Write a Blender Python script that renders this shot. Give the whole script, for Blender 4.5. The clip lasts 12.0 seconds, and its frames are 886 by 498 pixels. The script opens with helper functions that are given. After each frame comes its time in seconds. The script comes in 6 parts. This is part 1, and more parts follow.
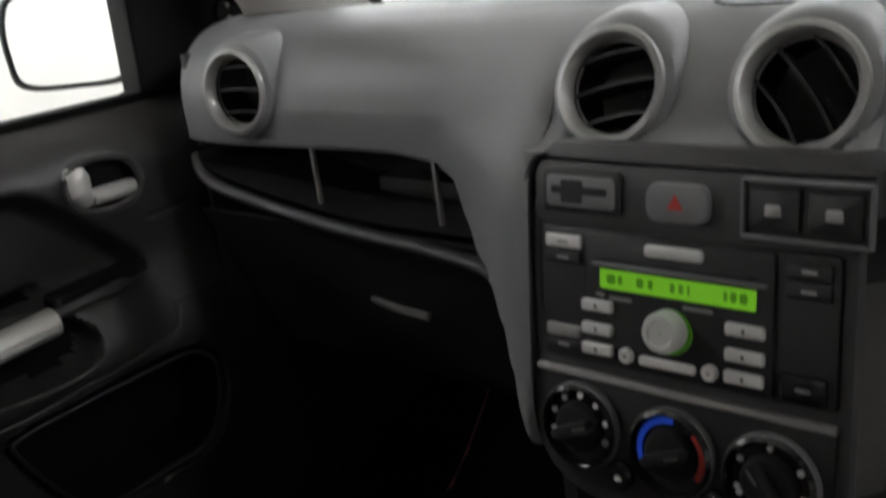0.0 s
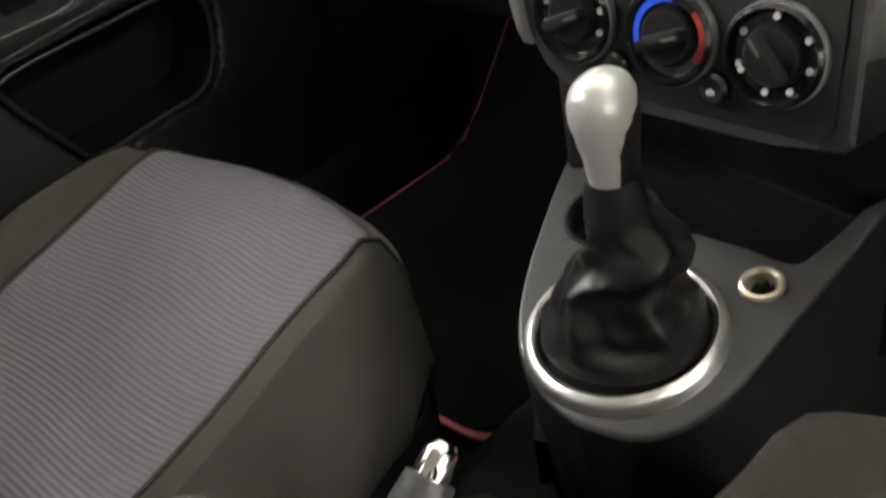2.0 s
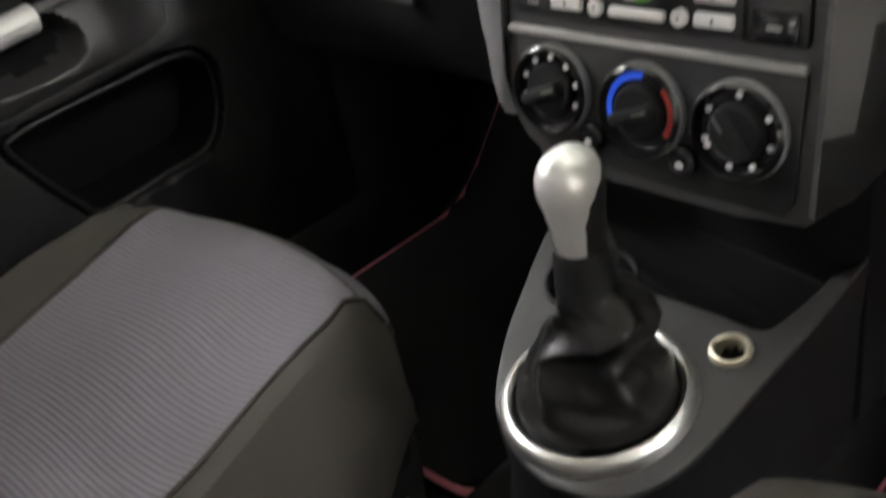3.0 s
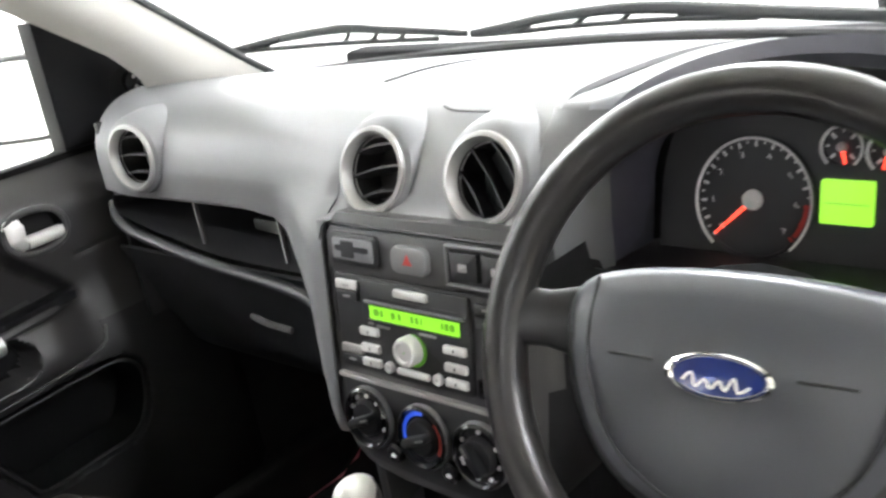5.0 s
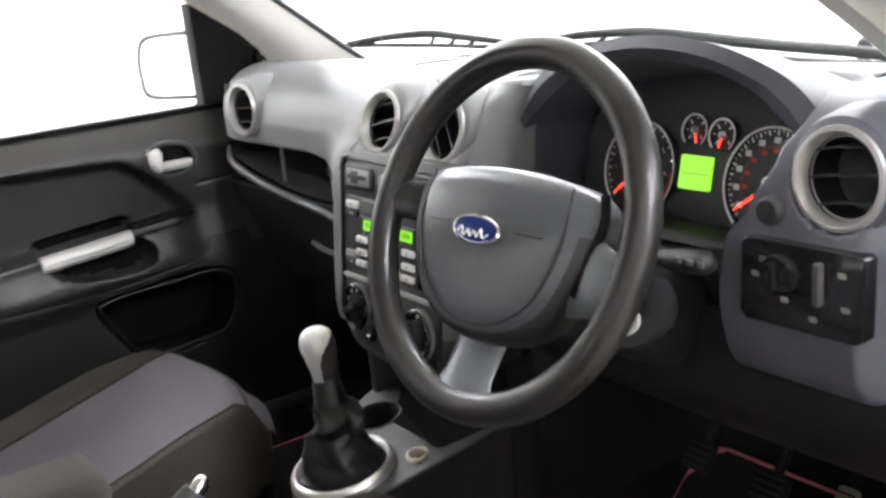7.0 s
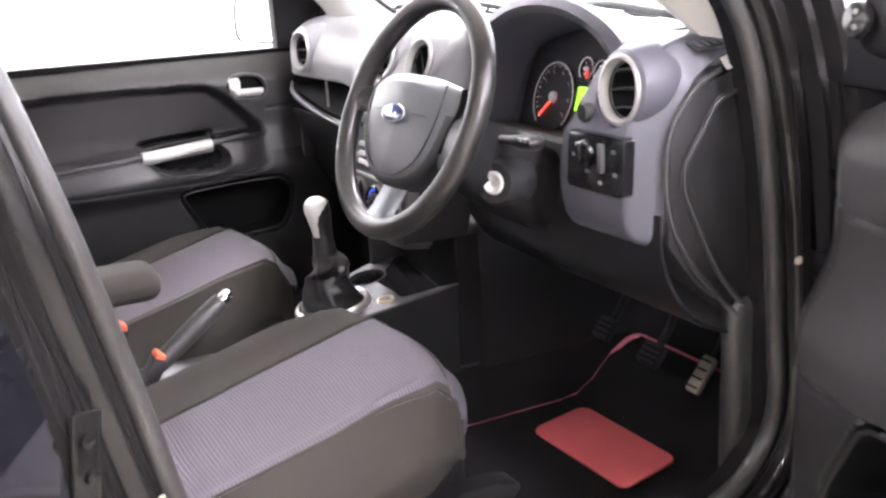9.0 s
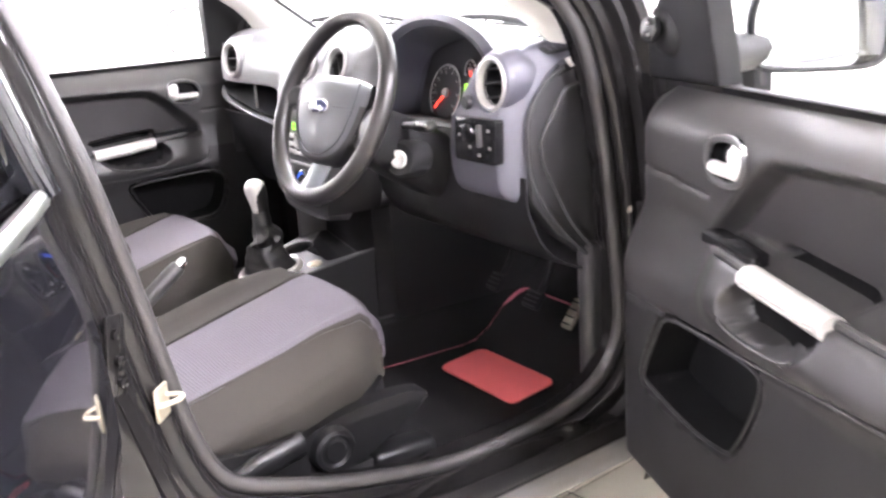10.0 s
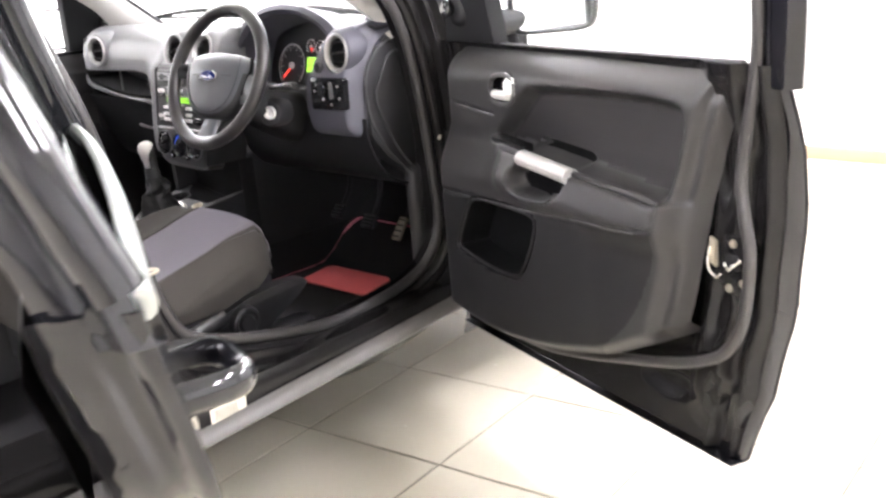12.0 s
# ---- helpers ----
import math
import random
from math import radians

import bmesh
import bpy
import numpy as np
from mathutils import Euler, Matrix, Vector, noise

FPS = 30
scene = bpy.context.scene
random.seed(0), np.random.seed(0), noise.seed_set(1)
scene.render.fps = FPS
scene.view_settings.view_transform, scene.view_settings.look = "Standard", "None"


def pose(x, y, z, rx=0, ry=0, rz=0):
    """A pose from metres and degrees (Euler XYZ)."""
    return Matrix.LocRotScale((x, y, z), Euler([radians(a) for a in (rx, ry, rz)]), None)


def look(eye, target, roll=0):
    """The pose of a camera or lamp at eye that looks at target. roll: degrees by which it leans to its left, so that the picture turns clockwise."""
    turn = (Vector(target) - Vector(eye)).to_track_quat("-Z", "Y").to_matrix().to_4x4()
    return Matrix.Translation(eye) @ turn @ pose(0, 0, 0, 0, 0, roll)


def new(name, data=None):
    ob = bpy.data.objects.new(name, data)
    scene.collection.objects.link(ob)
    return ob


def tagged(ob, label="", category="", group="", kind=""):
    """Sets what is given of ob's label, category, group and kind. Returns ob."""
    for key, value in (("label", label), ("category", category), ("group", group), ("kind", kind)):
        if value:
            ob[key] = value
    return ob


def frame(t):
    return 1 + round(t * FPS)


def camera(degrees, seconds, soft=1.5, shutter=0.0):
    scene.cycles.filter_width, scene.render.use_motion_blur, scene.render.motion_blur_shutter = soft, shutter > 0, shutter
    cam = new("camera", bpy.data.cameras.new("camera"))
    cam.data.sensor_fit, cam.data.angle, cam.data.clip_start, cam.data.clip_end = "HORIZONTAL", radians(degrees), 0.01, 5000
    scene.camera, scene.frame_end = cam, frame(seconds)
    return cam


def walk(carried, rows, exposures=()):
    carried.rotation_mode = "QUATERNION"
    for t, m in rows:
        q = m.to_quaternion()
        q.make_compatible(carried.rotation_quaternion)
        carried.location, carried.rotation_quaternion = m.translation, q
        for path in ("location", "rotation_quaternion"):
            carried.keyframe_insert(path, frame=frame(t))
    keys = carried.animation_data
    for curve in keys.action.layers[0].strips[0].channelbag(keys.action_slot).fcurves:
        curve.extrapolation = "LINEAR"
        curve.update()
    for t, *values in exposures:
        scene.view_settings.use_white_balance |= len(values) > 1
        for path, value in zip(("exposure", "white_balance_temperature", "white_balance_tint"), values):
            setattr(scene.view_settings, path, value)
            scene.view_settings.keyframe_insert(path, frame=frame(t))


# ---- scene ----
cam = camera(47.9, 12.0, 2.5, 0.5)
PATH = [
    (0, (0.351, 0.144, 1.163), (-0.969, 1.518, 0.555), -7.8),
    (0.5, (0.352, 0.164, 1.135), (-0.939, 1.486, 0.368), -9.8),
    (1, (0.361, 0.172, 1.096), (-0.939, 1.415, 0.221), -10.5),
    (1.5, (0.363, 0.167, 1.066), (-0.929, 1.35, 0.101), -10.5),
    (2, (0.361, 0.174, 1.055), (-0.901, 1.258, -0.056), -11.8),
    (2.5, (0.369, 0.172, 1.053), (-0.885, 1.215, -0.105), -12.1),
    (3, (0.394, 0.181, 1.076), (-0.913, 1.293, 0.048), -11.2),
    (3.5, (0.434, 0.181, 1.152), (-0.881, 1.382, 0.24), -11.2),
    (3.7, (0.458, 0.187, 1.19), (-0.862, 1.405, 0.309), -12.2),
    (5.3, (0.746, 0.107, 1.303), (-0.595, 1.443, 0.657), -10.5),
    (5.5, (0.785, 0.115, 1.307), (-0.584, 1.423, 0.664), -10.7),
    (6, (0.898, 0.106, 1.275), (-0.553, 1.358, 0.702), -9.1),
    (6.5, (1.008, 0.087, 1.244), (-0.522, 1.262, 0.717), -7.5),
    (7, (1.148, 0.064, 1.232), (-0.453, 1.135, 0.694), -5.9),
    (7.5, (1.292, 0.078, 1.214), (-0.392, 0.999, 0.654), -4.7),
    (7.7, (1.348, 0.068, 1.209), (-0.354, 0.95, 0.638), -4.0),
    (9.3, (1.822, -0.039, 1.192), (0.1, 0.827, 0.658), -3.0),
    (9.5, (1.897, -0.086, 1.193), (0.2, 0.831, 0.667), -2.8),
    (10, (2.085, -0.187, 1.224), (0.444, 0.82, 0.683), -3.8),
    (10.5, (2.245, -0.279, 1.229), (0.642, 0.791, 0.695), -4.5),
    (10.8, (2.319, -0.327, 1.232), (0.741, 0.776, 0.691), -4.9),
    (11, (2.381, -0.4, 1.217), (0.832, 0.748, 0.687), -4.7),
    (11.5, (2.5, -0.531, 1.235), (1.02, 0.696, 0.685), -5.0),
    (12, (2.578, -0.758, 1.25), (1.205, 0.576, 0.672), -5.2),
]
walk(cam, [(t, look(eye, target, roll)) for t, eye, target, roll in PATH],
     [(0, 0.25, 6500, 10), (0.5, 1.3, 6200, 10), (1.0, 1.85, 6400, 12), (1.5, 1.95, 6600, 9), (2.0, 1.95, 6800, 7), (2.5, 1.87, 6900, 7), (3.0, 1.8, 6700, 9), (3.5, 2.0, 6050, 10), (5.3, 2.1, 6450, 10), (6.5, 2.1, 6400, 11), (7.5, 1.6, 6400, 14),
      (9.3, 2.95, 6400, 22), (10, 3.2, 6400, 22), (10.5, 3.34, 6400, 22), (11, 3.3, 6450, 22), (11.5, 2.98, 6450, 20), (12, 2.38, 6450, 18)])

# ---- world and light ----
world = bpy.data.worlds.new("world")
world.use_nodes = True
scene.world = world
world.node_tree.nodes["Background"].inputs[0].default_value = (0.9, 0.95, 1.0, 1)
world.node_tree.nodes["Background"].inputs[1].default_value = 0.3


# ---- materials ----
def material(name, colour, rough=0.5, metal=0.0, grain=0.0, scale=400.0, vary=0.12, blotch=9.0, coat=0.0, per_object=0.0, spec=0.5):
    """Plain surface with fine grain and broad, faint unevenness of tone and gloss."""
    m = bpy.data.materials.new(name)
    m.use_nodes = True
    nt = m.node_tree
    n, l = nt.nodes, nt.links
    b = n["Principled BSDF"]
    b.inputs["Metallic"].default_value = metal
    b.inputs["Coat Weight"].default_value = coat
    b.inputs["Specular IOR Level"].default_value = spec
    co = n.new("ShaderNodeTexCoord")
    broad = n.new("ShaderNodeTexNoise")
    broad.inputs["Scale"].default_value = blotch
    broad.inputs["Detail"].default_value = 4
    fine = n.new("ShaderNodeTexNoise")
    fine.inputs["Scale"].default_value = scale
    fine.inputs["Detail"].default_value = 3
    for t in (broad, fine):
        l.new(co.outputs["Object"], t.inputs["Vector"])
    mix = n.new("ShaderNodeMix")
    mix.data_type = "RGBA"
    lo = [c * (1 - vary) for c in colour]
    hi = [min(1, c * (1 + vary)) for c in colour]
    mix.inputs["A"].default_value, mix.inputs["B"].default_value = (*lo, 1), (*hi, 1)
    add = n.new("ShaderNodeMath")
    add.operation = "MULTIPLY_ADD"
    add.inputs[1].default_value = 0.35
    l.new(fine.outputs["Fac"], add.inputs[0])
    half = n.new("ShaderNodeMath")
    half.operation = "MULTIPLY"
    half.inputs[1].default_value = 0.65
    l.new(broad.outputs["Fac"], half.inputs[0])
    l.new(half.outputs[0], add.inputs[2])
    last = add.outputs[0]
    if per_object:
        info = n.new("ShaderNodeObjectInfo")
        shift = n.new("ShaderNodeMath")
        shift.operation = "MULTIPLY_ADD"
        shift.inputs[1].default_value = per_object
        l.new(info.outputs["Random"], shift.inputs[0])
        l.new(last, shift.inputs[2])
        last = shift.outputs[0]
    l.new(last, mix.inputs["Factor"])
    l.new(mix.outputs["Result"], b.inputs["Base Color"])
    r = n.new("ShaderNodeMapRange")
    r.inputs["To Min"].default_value = max(0.02, rough * 0.85)
    r.inputs["To Max"].default_value = min(1, rough * 1.15)
    l.new(broad.outputs["Fac"], r.inputs["Value"])
    l.new(r.outputs["Result"], b.inputs["Roughness"])
    if grain:
        bump = n.new("ShaderNodeBump")
        bump.inputs["Strength"].default_value = grain
        bump.inputs["Distance"].default_value = 0.001
        l.new(fine.outputs["Fac"], bump.inputs["Height"])
        l.new(bump.outputs["Normal"], b.inputs["Normal"])
    return m


def glowing(name, colour, strength, base=(0.02, 0.02, 0.02)):
    m = material(name, base, 0.3)
    b = m.node_tree.nodes["Principled BSDF"]
    b.inputs["Emission Color"].default_value = (*colour, 1)
    b.inputs["Emission Strength"].default_value = strength
    return m


def ribbed_cloth():
    """Grey-lavender woven seat cloth with fine wavering ribs across it."""
    m = material("ribbed_seat_cloth", (0.122, 0.113, 0.129), 0.9, 0, 0.5, 900, 0.1, 14, spec=0.2)
    n, l = m.node_tree.nodes, m.node_tree.links
    b = n["Principled BSDF"]
    co = n.new("ShaderNodeTexCoord")
    wave = n.new("ShaderNodeTexWave")
    wave.wave_type, wave.bands_direction = "BANDS", "Y"
    wave.inputs["Scale"].default_value = 60
    wave.inputs["Distortion"].default_value = 16.0
    wave.inputs["Detail"].default_value = 0.0
    wave.inputs["Detail Scale"].default_value = 0.1
    cross = n.new("ShaderNodeTexWave")
    cross.wave_type, cross.bands_direction = "BANDS", "X"
    cross.inputs["Scale"].default_value = 150
    for w in (wave, cross):
        l.new(co.outputs["Object"], w.inputs["Vector"])
    both = n.new("ShaderNodeMath")
    both.operation = "MULTIPLY_ADD"
    both.inputs[1].default_value = 0.3
    l.new(cross.outputs["Fac"], both.inputs[0])
    l.new(wave.outputs["Fac"], both.inputs[2])
    old = b.inputs["Base Color"].links[0].from_socket
    mul = n.new("ShaderNodeMix")
    mul.data_type, mul.blend_type = "RGBA", "MULTIPLY"
    mul.inputs["Factor"].default_value = 1.0
    tone = n.new("ShaderNodeMapRange")
    tone.inputs["To Min"].default_value, tone.inputs["To Max"].default_value = 0.78, 1.13
    l.new(both.outputs[0], tone.inputs["Value"])
    l.new(old, mul.inputs["A"])
    l.new(tone.outputs["Result"], mul.inputs["B"])
    l.new(mul.outputs["Result"], b.inputs["Base Color"])
    bump = n.new("ShaderNodeBump")
    bump.inputs["Strength"].default_value, bump.inputs["Distance"].default_value = 0.5, 0.0015
    l.new(both.outputs[0], bump.inputs["Height"])
    l.new(bump.outputs["Normal"], b.inputs["Normal"])
    return m


def clear_glass():
    m = bpy.data.materials.new("clear_glass")
    m.use_nodes = True
    n, l = m.node_tree.nodes, m.node_tree.links
    n.remove(n["Principled BSDF"])
    t, g, x = (n.new("ShaderNode" + k) for k in ("BsdfTransparent", "BsdfGlossy", "MixShader"))
    t.inputs["Color"].default_value = (0.93, 0.96, 0.95, 1)
    g.inputs["Roughness"].default_value = 0.01
    x.inputs[0].default_value = 0.05
    l.new(t.outputs[0], x.inputs[1])
    l.new(g.outputs[0], x.inputs[2])
    l.new(x.outputs[0], n["Material Output"].inputs["Surface"])
    return m


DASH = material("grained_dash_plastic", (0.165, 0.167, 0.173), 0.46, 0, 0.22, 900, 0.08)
STACK = material("charcoal_stack_plastic", (0.05, 0.0495, 0.05), 0.42, 0, 0.15, 700, 0.1)
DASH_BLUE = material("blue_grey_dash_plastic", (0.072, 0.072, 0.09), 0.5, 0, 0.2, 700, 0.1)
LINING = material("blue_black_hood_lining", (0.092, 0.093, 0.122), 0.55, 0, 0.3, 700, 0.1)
DARK = material("black_grained_plastic", (0.015, 0.015, 0.0165), 0.55, 0, 0.4, 600, 0.15)
PANEL = material("charcoal_panel_plastic", (0.018, 0.018, 0.0185), 0.42, 0, 0.2, 700, 0.1)
TRIM = material("dark_door_trim_plastic", (0.0235, 0.0226, 0.023), 0.45, 0, 0.2, 700, 0.12, spec=0.5)
# darker copy of the trim: painted shade for the lower card
TRIM_LOW_SHADE = material("shaded_lower_door_trim", (0.0125, 0.0122, 0.0128), 0.48, 0, 0.3, 600, 0.12, spec=0.35)
# near black that stands in for the shade inside the door's recesses
HOLLOW_SHADE = material("recess_shade_black", (0.004, 0.004, 0.0042), 0.85, 0, 0.4, 500, 0.2, spec=0.1)
TRIM_SOFT = material("charcoal_door_insert_cloth", (0.0185, 0.0170, 0.0175), 0.66, 0, 0.5, 900, 0.15, spec=0.3)
GLOSS = material("gloss_black_plastic", (0.012, 0.012, 0.013), 0.14, 0, 0, 300, 0.1)
SILVER = material("silver_painted_plastic", (0.66, 0.655, 0.64), 0.3, 0.2, 0.05, 900, 0.05)
GRIP = material("silver_grip_paint", (0.43, 0.425, 0.41), 0.36, 0.25, 0.1, 700, 0.08)
SEATBASE = material("black_seat_base_plastic", (0.0085, 0.0085, 0.009), 0.38, 0, 0.25, 600, 0.15, spec=0.4)
KNOB = material("bright_knob_paint", (0.78, 0.78, 0.77), 0.3, 0.45, 0.05, 900, 0.05)
MOULDING = material("pale_anodised_moulding", (0.42, 0.44, 0.42), 0.3, 0.9, 0.1, 500, 0.08)
SATIN = material("satin_grey_metal_paint", (0.36, 0.35, 0.34), 0.35, 0.5, 0.05, 900, 0.06)
CHROME = material("polished_chrome", (0.85, 0.85, 0.84), 0.1, 1.0, 0, 300, 0.03)
VENT_RING = material("satin_silver_vent_paint", (0.33, 0.326, 0.32), 0.34, 0.4, 0.05, 900, 0.06)
BLACK = material("matt_black_plastic", (0.011, 0.011, 0.012), 0.6, 0, 0.4, 600, 0.2, spec=0.25)
RING = material("bright_satin_chrome", (0.86, 0.85, 0.83), 0.36, 1.0, 0.05, 300, 0.05)
ZINC = material("zinc_plated_steel", (0.58, 0.53, 0.42), 0.38, 0.8, 0.2, 250, 0.2, 30)
HUB = material("dark_grey_airbag_plastic", (0.066, 0.070, 0.078), 0.32, 0, 0.12, 700, 0.1)
SPOKE = material("satin_slate_spoke_paint", (0.13, 0.14, 0.15), 0.35, 0.35, 0.05, 900, 0.08)
BOLSTER = material("brown_grey_bolster_cloth", (0.037, 0.0335, 0.029), 0.9, 0, 0.6, 800, 0.14, 12, spec=0.25)
CLOTH = ribbed_cloth()
LEATHER = material("black_boot_leather", (0.011, 0.0105, 0.0105), 0.36, 0, 0.4, 500, 0.2, 25)
RUBBER = material("black_seal_rubber", (0.03, 0.03, 0.032), 0.6, 0, 0.3, 300, 0.15)
# real carpet, and also the painted shade of hollows and gaps
CARPET_AND_SHADE = material("black_carpet_and_shade", (0.0155, 0.0148, 0.0155), 0.95, 0, 1.0, 900, 0.3, 20, spec=0.1)
RED = material("coral_red_mat_pad", (0.92, 0.18, 0.19), 0.8, 0, 0.8, 500, 0.12, 20, spec=0.2)
PINK = material("pink_mat_piping", (0.72, 0.2, 0.26), 0.75, 0, 0.5, 500, 0.12, 20)
PAINT = material("black_car_paint", (0.008, 0.008, 0.010), 0.06, 0, 0, 60, 0.1, 6, coat=0.75, spec=0.12)
PAINT_IN = material("black_door_shut_paint", (0.010, 0.0095, 0.0095), 0.07, 0, 0.0, 40, 0.2, 14, coat=0.27, spec=0.1)
CLADDING = material("grey_sill_cladding", (0.105, 0.101, 0.096), 0.45, 0, 0.3, 400, 0.1)
HEADLINE = material("pale_grey_pillar_trim", (0.56, 0.55, 0.515), 0.8, 0, 0.4, 700, 0.06)
WALL = material("white_wall_paint", (0.86, 0.86, 0.85), 0.7, 0, 0.15, 120, 0.02, 1.5)
CEIL = material("white_ceiling_paint", (0.84, 0.84, 0.83), 0.8, 0, 0.15, 120, 0.02, 1.5)
TILE = material("cream_glazed_floor_tile", (0.40, 0.375, 0.305), 0.26, 0, 0.03, 60, 0.05, 5, per_object=0.18)
GROUT = material("dark_tile_grout", (0.03, 0.025, 0.02), 0.9, 0, 0.5, 300, 0.2)
SKIRT = material("tan_skirting_tile", (0.30, 0.22, 0.135), 0.4, 0, 0.1, 60, 0.1)
SEAL = material("brown_grey_seal_rubber", (0.027, 0.0255, 0.025), 0.42, 0, 0.2, 300, 0.15)
GLASS = clear_glass()
MIRROR = material("mirror_silver", (0.92, 0.93, 0.93), 0.02, 1.0, 0, 300, 0.0)
DIAL = material("black_dial_face", (0.027, 0.027, 0.03), 0.5, 0, 0.05, 600, 0.1)
WHITE = material("white_print", (0.75, 0.75, 0.75), 0.6)
NEEDLE = glowing("red_needle", (1.0, 0.06, 0.03), 0.7, (0.6, 0.03, 0.02))
REDPRINT = material("red_print", (0.48, 0.04, 0.03), 0.5)
BLUEPRINT = glowing("blue_dial_arc", (0.03, 0.12, 0.9), 0.14, (0.02, 0.07, 0.5))
LCD = glowing("green_backlit_display", (0.31, 0.80, 0.04), 0.33, (0.1, 0.3, 0.02))
LCD_DIM = glowing("dimmed_green_display", (0.29, 0.82, 0.03), 0.27, (0.08, 0.26, 0.02))
INK = glowing("dark_display_segment", (0.14, 0.55, 0.01), 0.16, (0.03, 0.09, 0.01))
BADGE = material("blue_badge_enamel", (0.015, 0.03, 0.16), 0.15, 0.2, 0, 300, 0.1, coat=1.0)
ORANGE = material("orange_red_buckle_plastic", (0.65, 0.11, 0.04), 0.4, 0, 0.1)
LIGHT = glowing("lit_ceiling_diffuser", (0.97, 0.97, 1.0), 42.0, (0.8, 0.8, 0.8))
STICKER = material("cream_paper_label", (0.6, 0.57, 0.47), 0.6, 0, 0.05, 400, 0.1)
GREENTINT = material("green_power_mark", (0.15, 0.5, 0.03), 0.4)


# ---- mesh tools ----
OFFSET = {}


def thing(name, at=(0, 0, 0), label="", category="", group="", kind="", turn=None):
    """An Empty that carries a thing's parts. With turn, the parts are given in its own frame; else in the world's."""
    ob = new(name)
    ob.empty_display_size = 0.02
    if turn is None:
        ob.matrix_basis = Matrix.Translation(at)
        OFFSET[ob.name] = Vector(at)
    else:
        ob.matrix_basis = Matrix.Translation(at) @ turn
        OFFSET[ob.name] = Vector((0, 0, 0))
    return tagged(ob, label, category, group, kind)


def part(name, bm, mat, parent=None, label="", sharp=40, kind=""):
    """Links a bmesh as one mesh object under a thing or a part."""
    bmesh.ops.recalc_face_normals(bm, faces=bm.faces)
    off = OFFSET.get(parent.name, Vector((0, 0, 0))) if parent else Vector((0, 0, 0))
    if off.length:
        bmesh.ops.translate(bm, verts=bm.verts, vec=-off)
    me = bpy.data.meshes.new(name)
    for f in bm.faces:
        f.smooth = True
    bm.to_mesh(me)
    bm.free()
    me.set_sharp_from_angle(angle=radians(sharp))
    for m in mat if isinstance(mat, (list, tuple)) else (mat,):
        me.materials.append(m)
    ob = new(name, me)
    if parent:
        ob.parent = parent
        OFFSET[ob.name] = off
    return tagged(ob, label, kind=kind)


def join(*bms):
    out = bmesh.new()
    for b in bms:
        me = bpy.data.meshes.new("join")
        b.to_mesh(me)
        b.free()
        out.from_mesh(me)
        bpy.data.meshes.remove(me)
    return out


def moved(bm, m):
    bmesh.ops.transform(bm, matrix=m, verts=bm.verts)
    return bm


def box(x0, x1, y0, y1, z0, z1, r=0.003, seg=2):
    bm = bmesh.new()
    bmesh.ops.create_cube(bm, size=1)
    bmesh.ops.transform(bm, verts=bm.verts, matrix=Matrix.Translation(((x0 + x1) / 2, (y0 + y1) / 2, (z0 + z1) / 2)) @ Matrix.Diagonal((x1 - x0, y1 - y0, z1 - z0, 1)))
    r = min(r, 0.49 * min(abs(x1 - x0), abs(y1 - y0), abs(z1 - z0)))
    if r > 0:
        bmesh.ops.bevel(bm, geom=bm.edges[:], offset=r, segments=seg, affect="EDGES", profile=0.5)
    return bm


def curve(pts, n=6, closed=False):
    """Points of a smooth line through the given ones."""
    p = [Vector(q) for q in pts]
    out, count = [], len(p)
    for i in range(count if closed else count - 1):
        a, b, c, d = (p[(i + k) % count] if closed else p[min(max(i + k, 0), count - 1)] for k in (-1, 0, 1, 2))
        for j in range(n):
            t = j / n
            out.append(0.5 * (2 * b + (c - a) * t + (2 * a - 5 * b + 4 * c - d) * t * t + (3 * b - a - 3 * c + d) * t ** 3))
    if not closed:
        out.append(p[-1])
    return out


def loft(rings, ring_closed=True, cap=True, loop=False):
    """Skin over rings of equally many points."""
    bm = bmesh.new()
    v = [[bm.verts.new(p) for p in r] for r in rings]
    k = len(v[0])
    for i in range(len(v) if loop else len(v) - 1):
        a, b = v[i], v[(i + 1) % len(v)]
        for j in range(k if ring_closed else k - 1):
            q = (a[j], a[(j + 1) % k], b[(j + 1) % k], b[j])
            if len({x for x in q}) == 4:
                bm.faces.new(q)
    if cap and ring_closed and not loop:
        bm.faces.new(v[0])
        bm.faces.new(v[-1])
    return bm


def thick(bm, d):
    """Gives an open skin a thickness."""
    bmesh.ops.recalc_face_normals(bm, faces=bm.faces)
    bmesh.ops.solidify(bm, geom=bm.faces[:], thickness=d)
    return bm


def tube(pts, r, seg=10, closed=False, flat=1.0, up=(0, 0, 1)):
    """A pipe along points; r a radius or one for each point; flat squeezes it along up."""
    p = [Vector(q) for q in pts]
    rs = [r] * len(p) if isinstance(r, (int, float)) else r
    rings, n = [], len(p)
    ref = Vector(up)
    for i in range(n):
        if closed:
            d = p[(i + 1) % n] - p[i - 1]
        else:
            d = p[min(i + 1, n - 1)] - p[max(i - 1, 0)]
        d.normalize()
        s = d.cross(ref)
        if s.length < 1e-3:
            s = d.cross(Vector((1, 0.3, 0)))
        s.normalize()
        u = s.cross(d)
        ref = u if flat == 1.0 else ref
        rings.append([p[i] + rs[i] * (math.cos(a) * s + flat * math.sin(a) * u) for a in (2 * math.pi * k / seg for k in range(seg))])
    return loft(rings, cap=not closed, loop=closed)


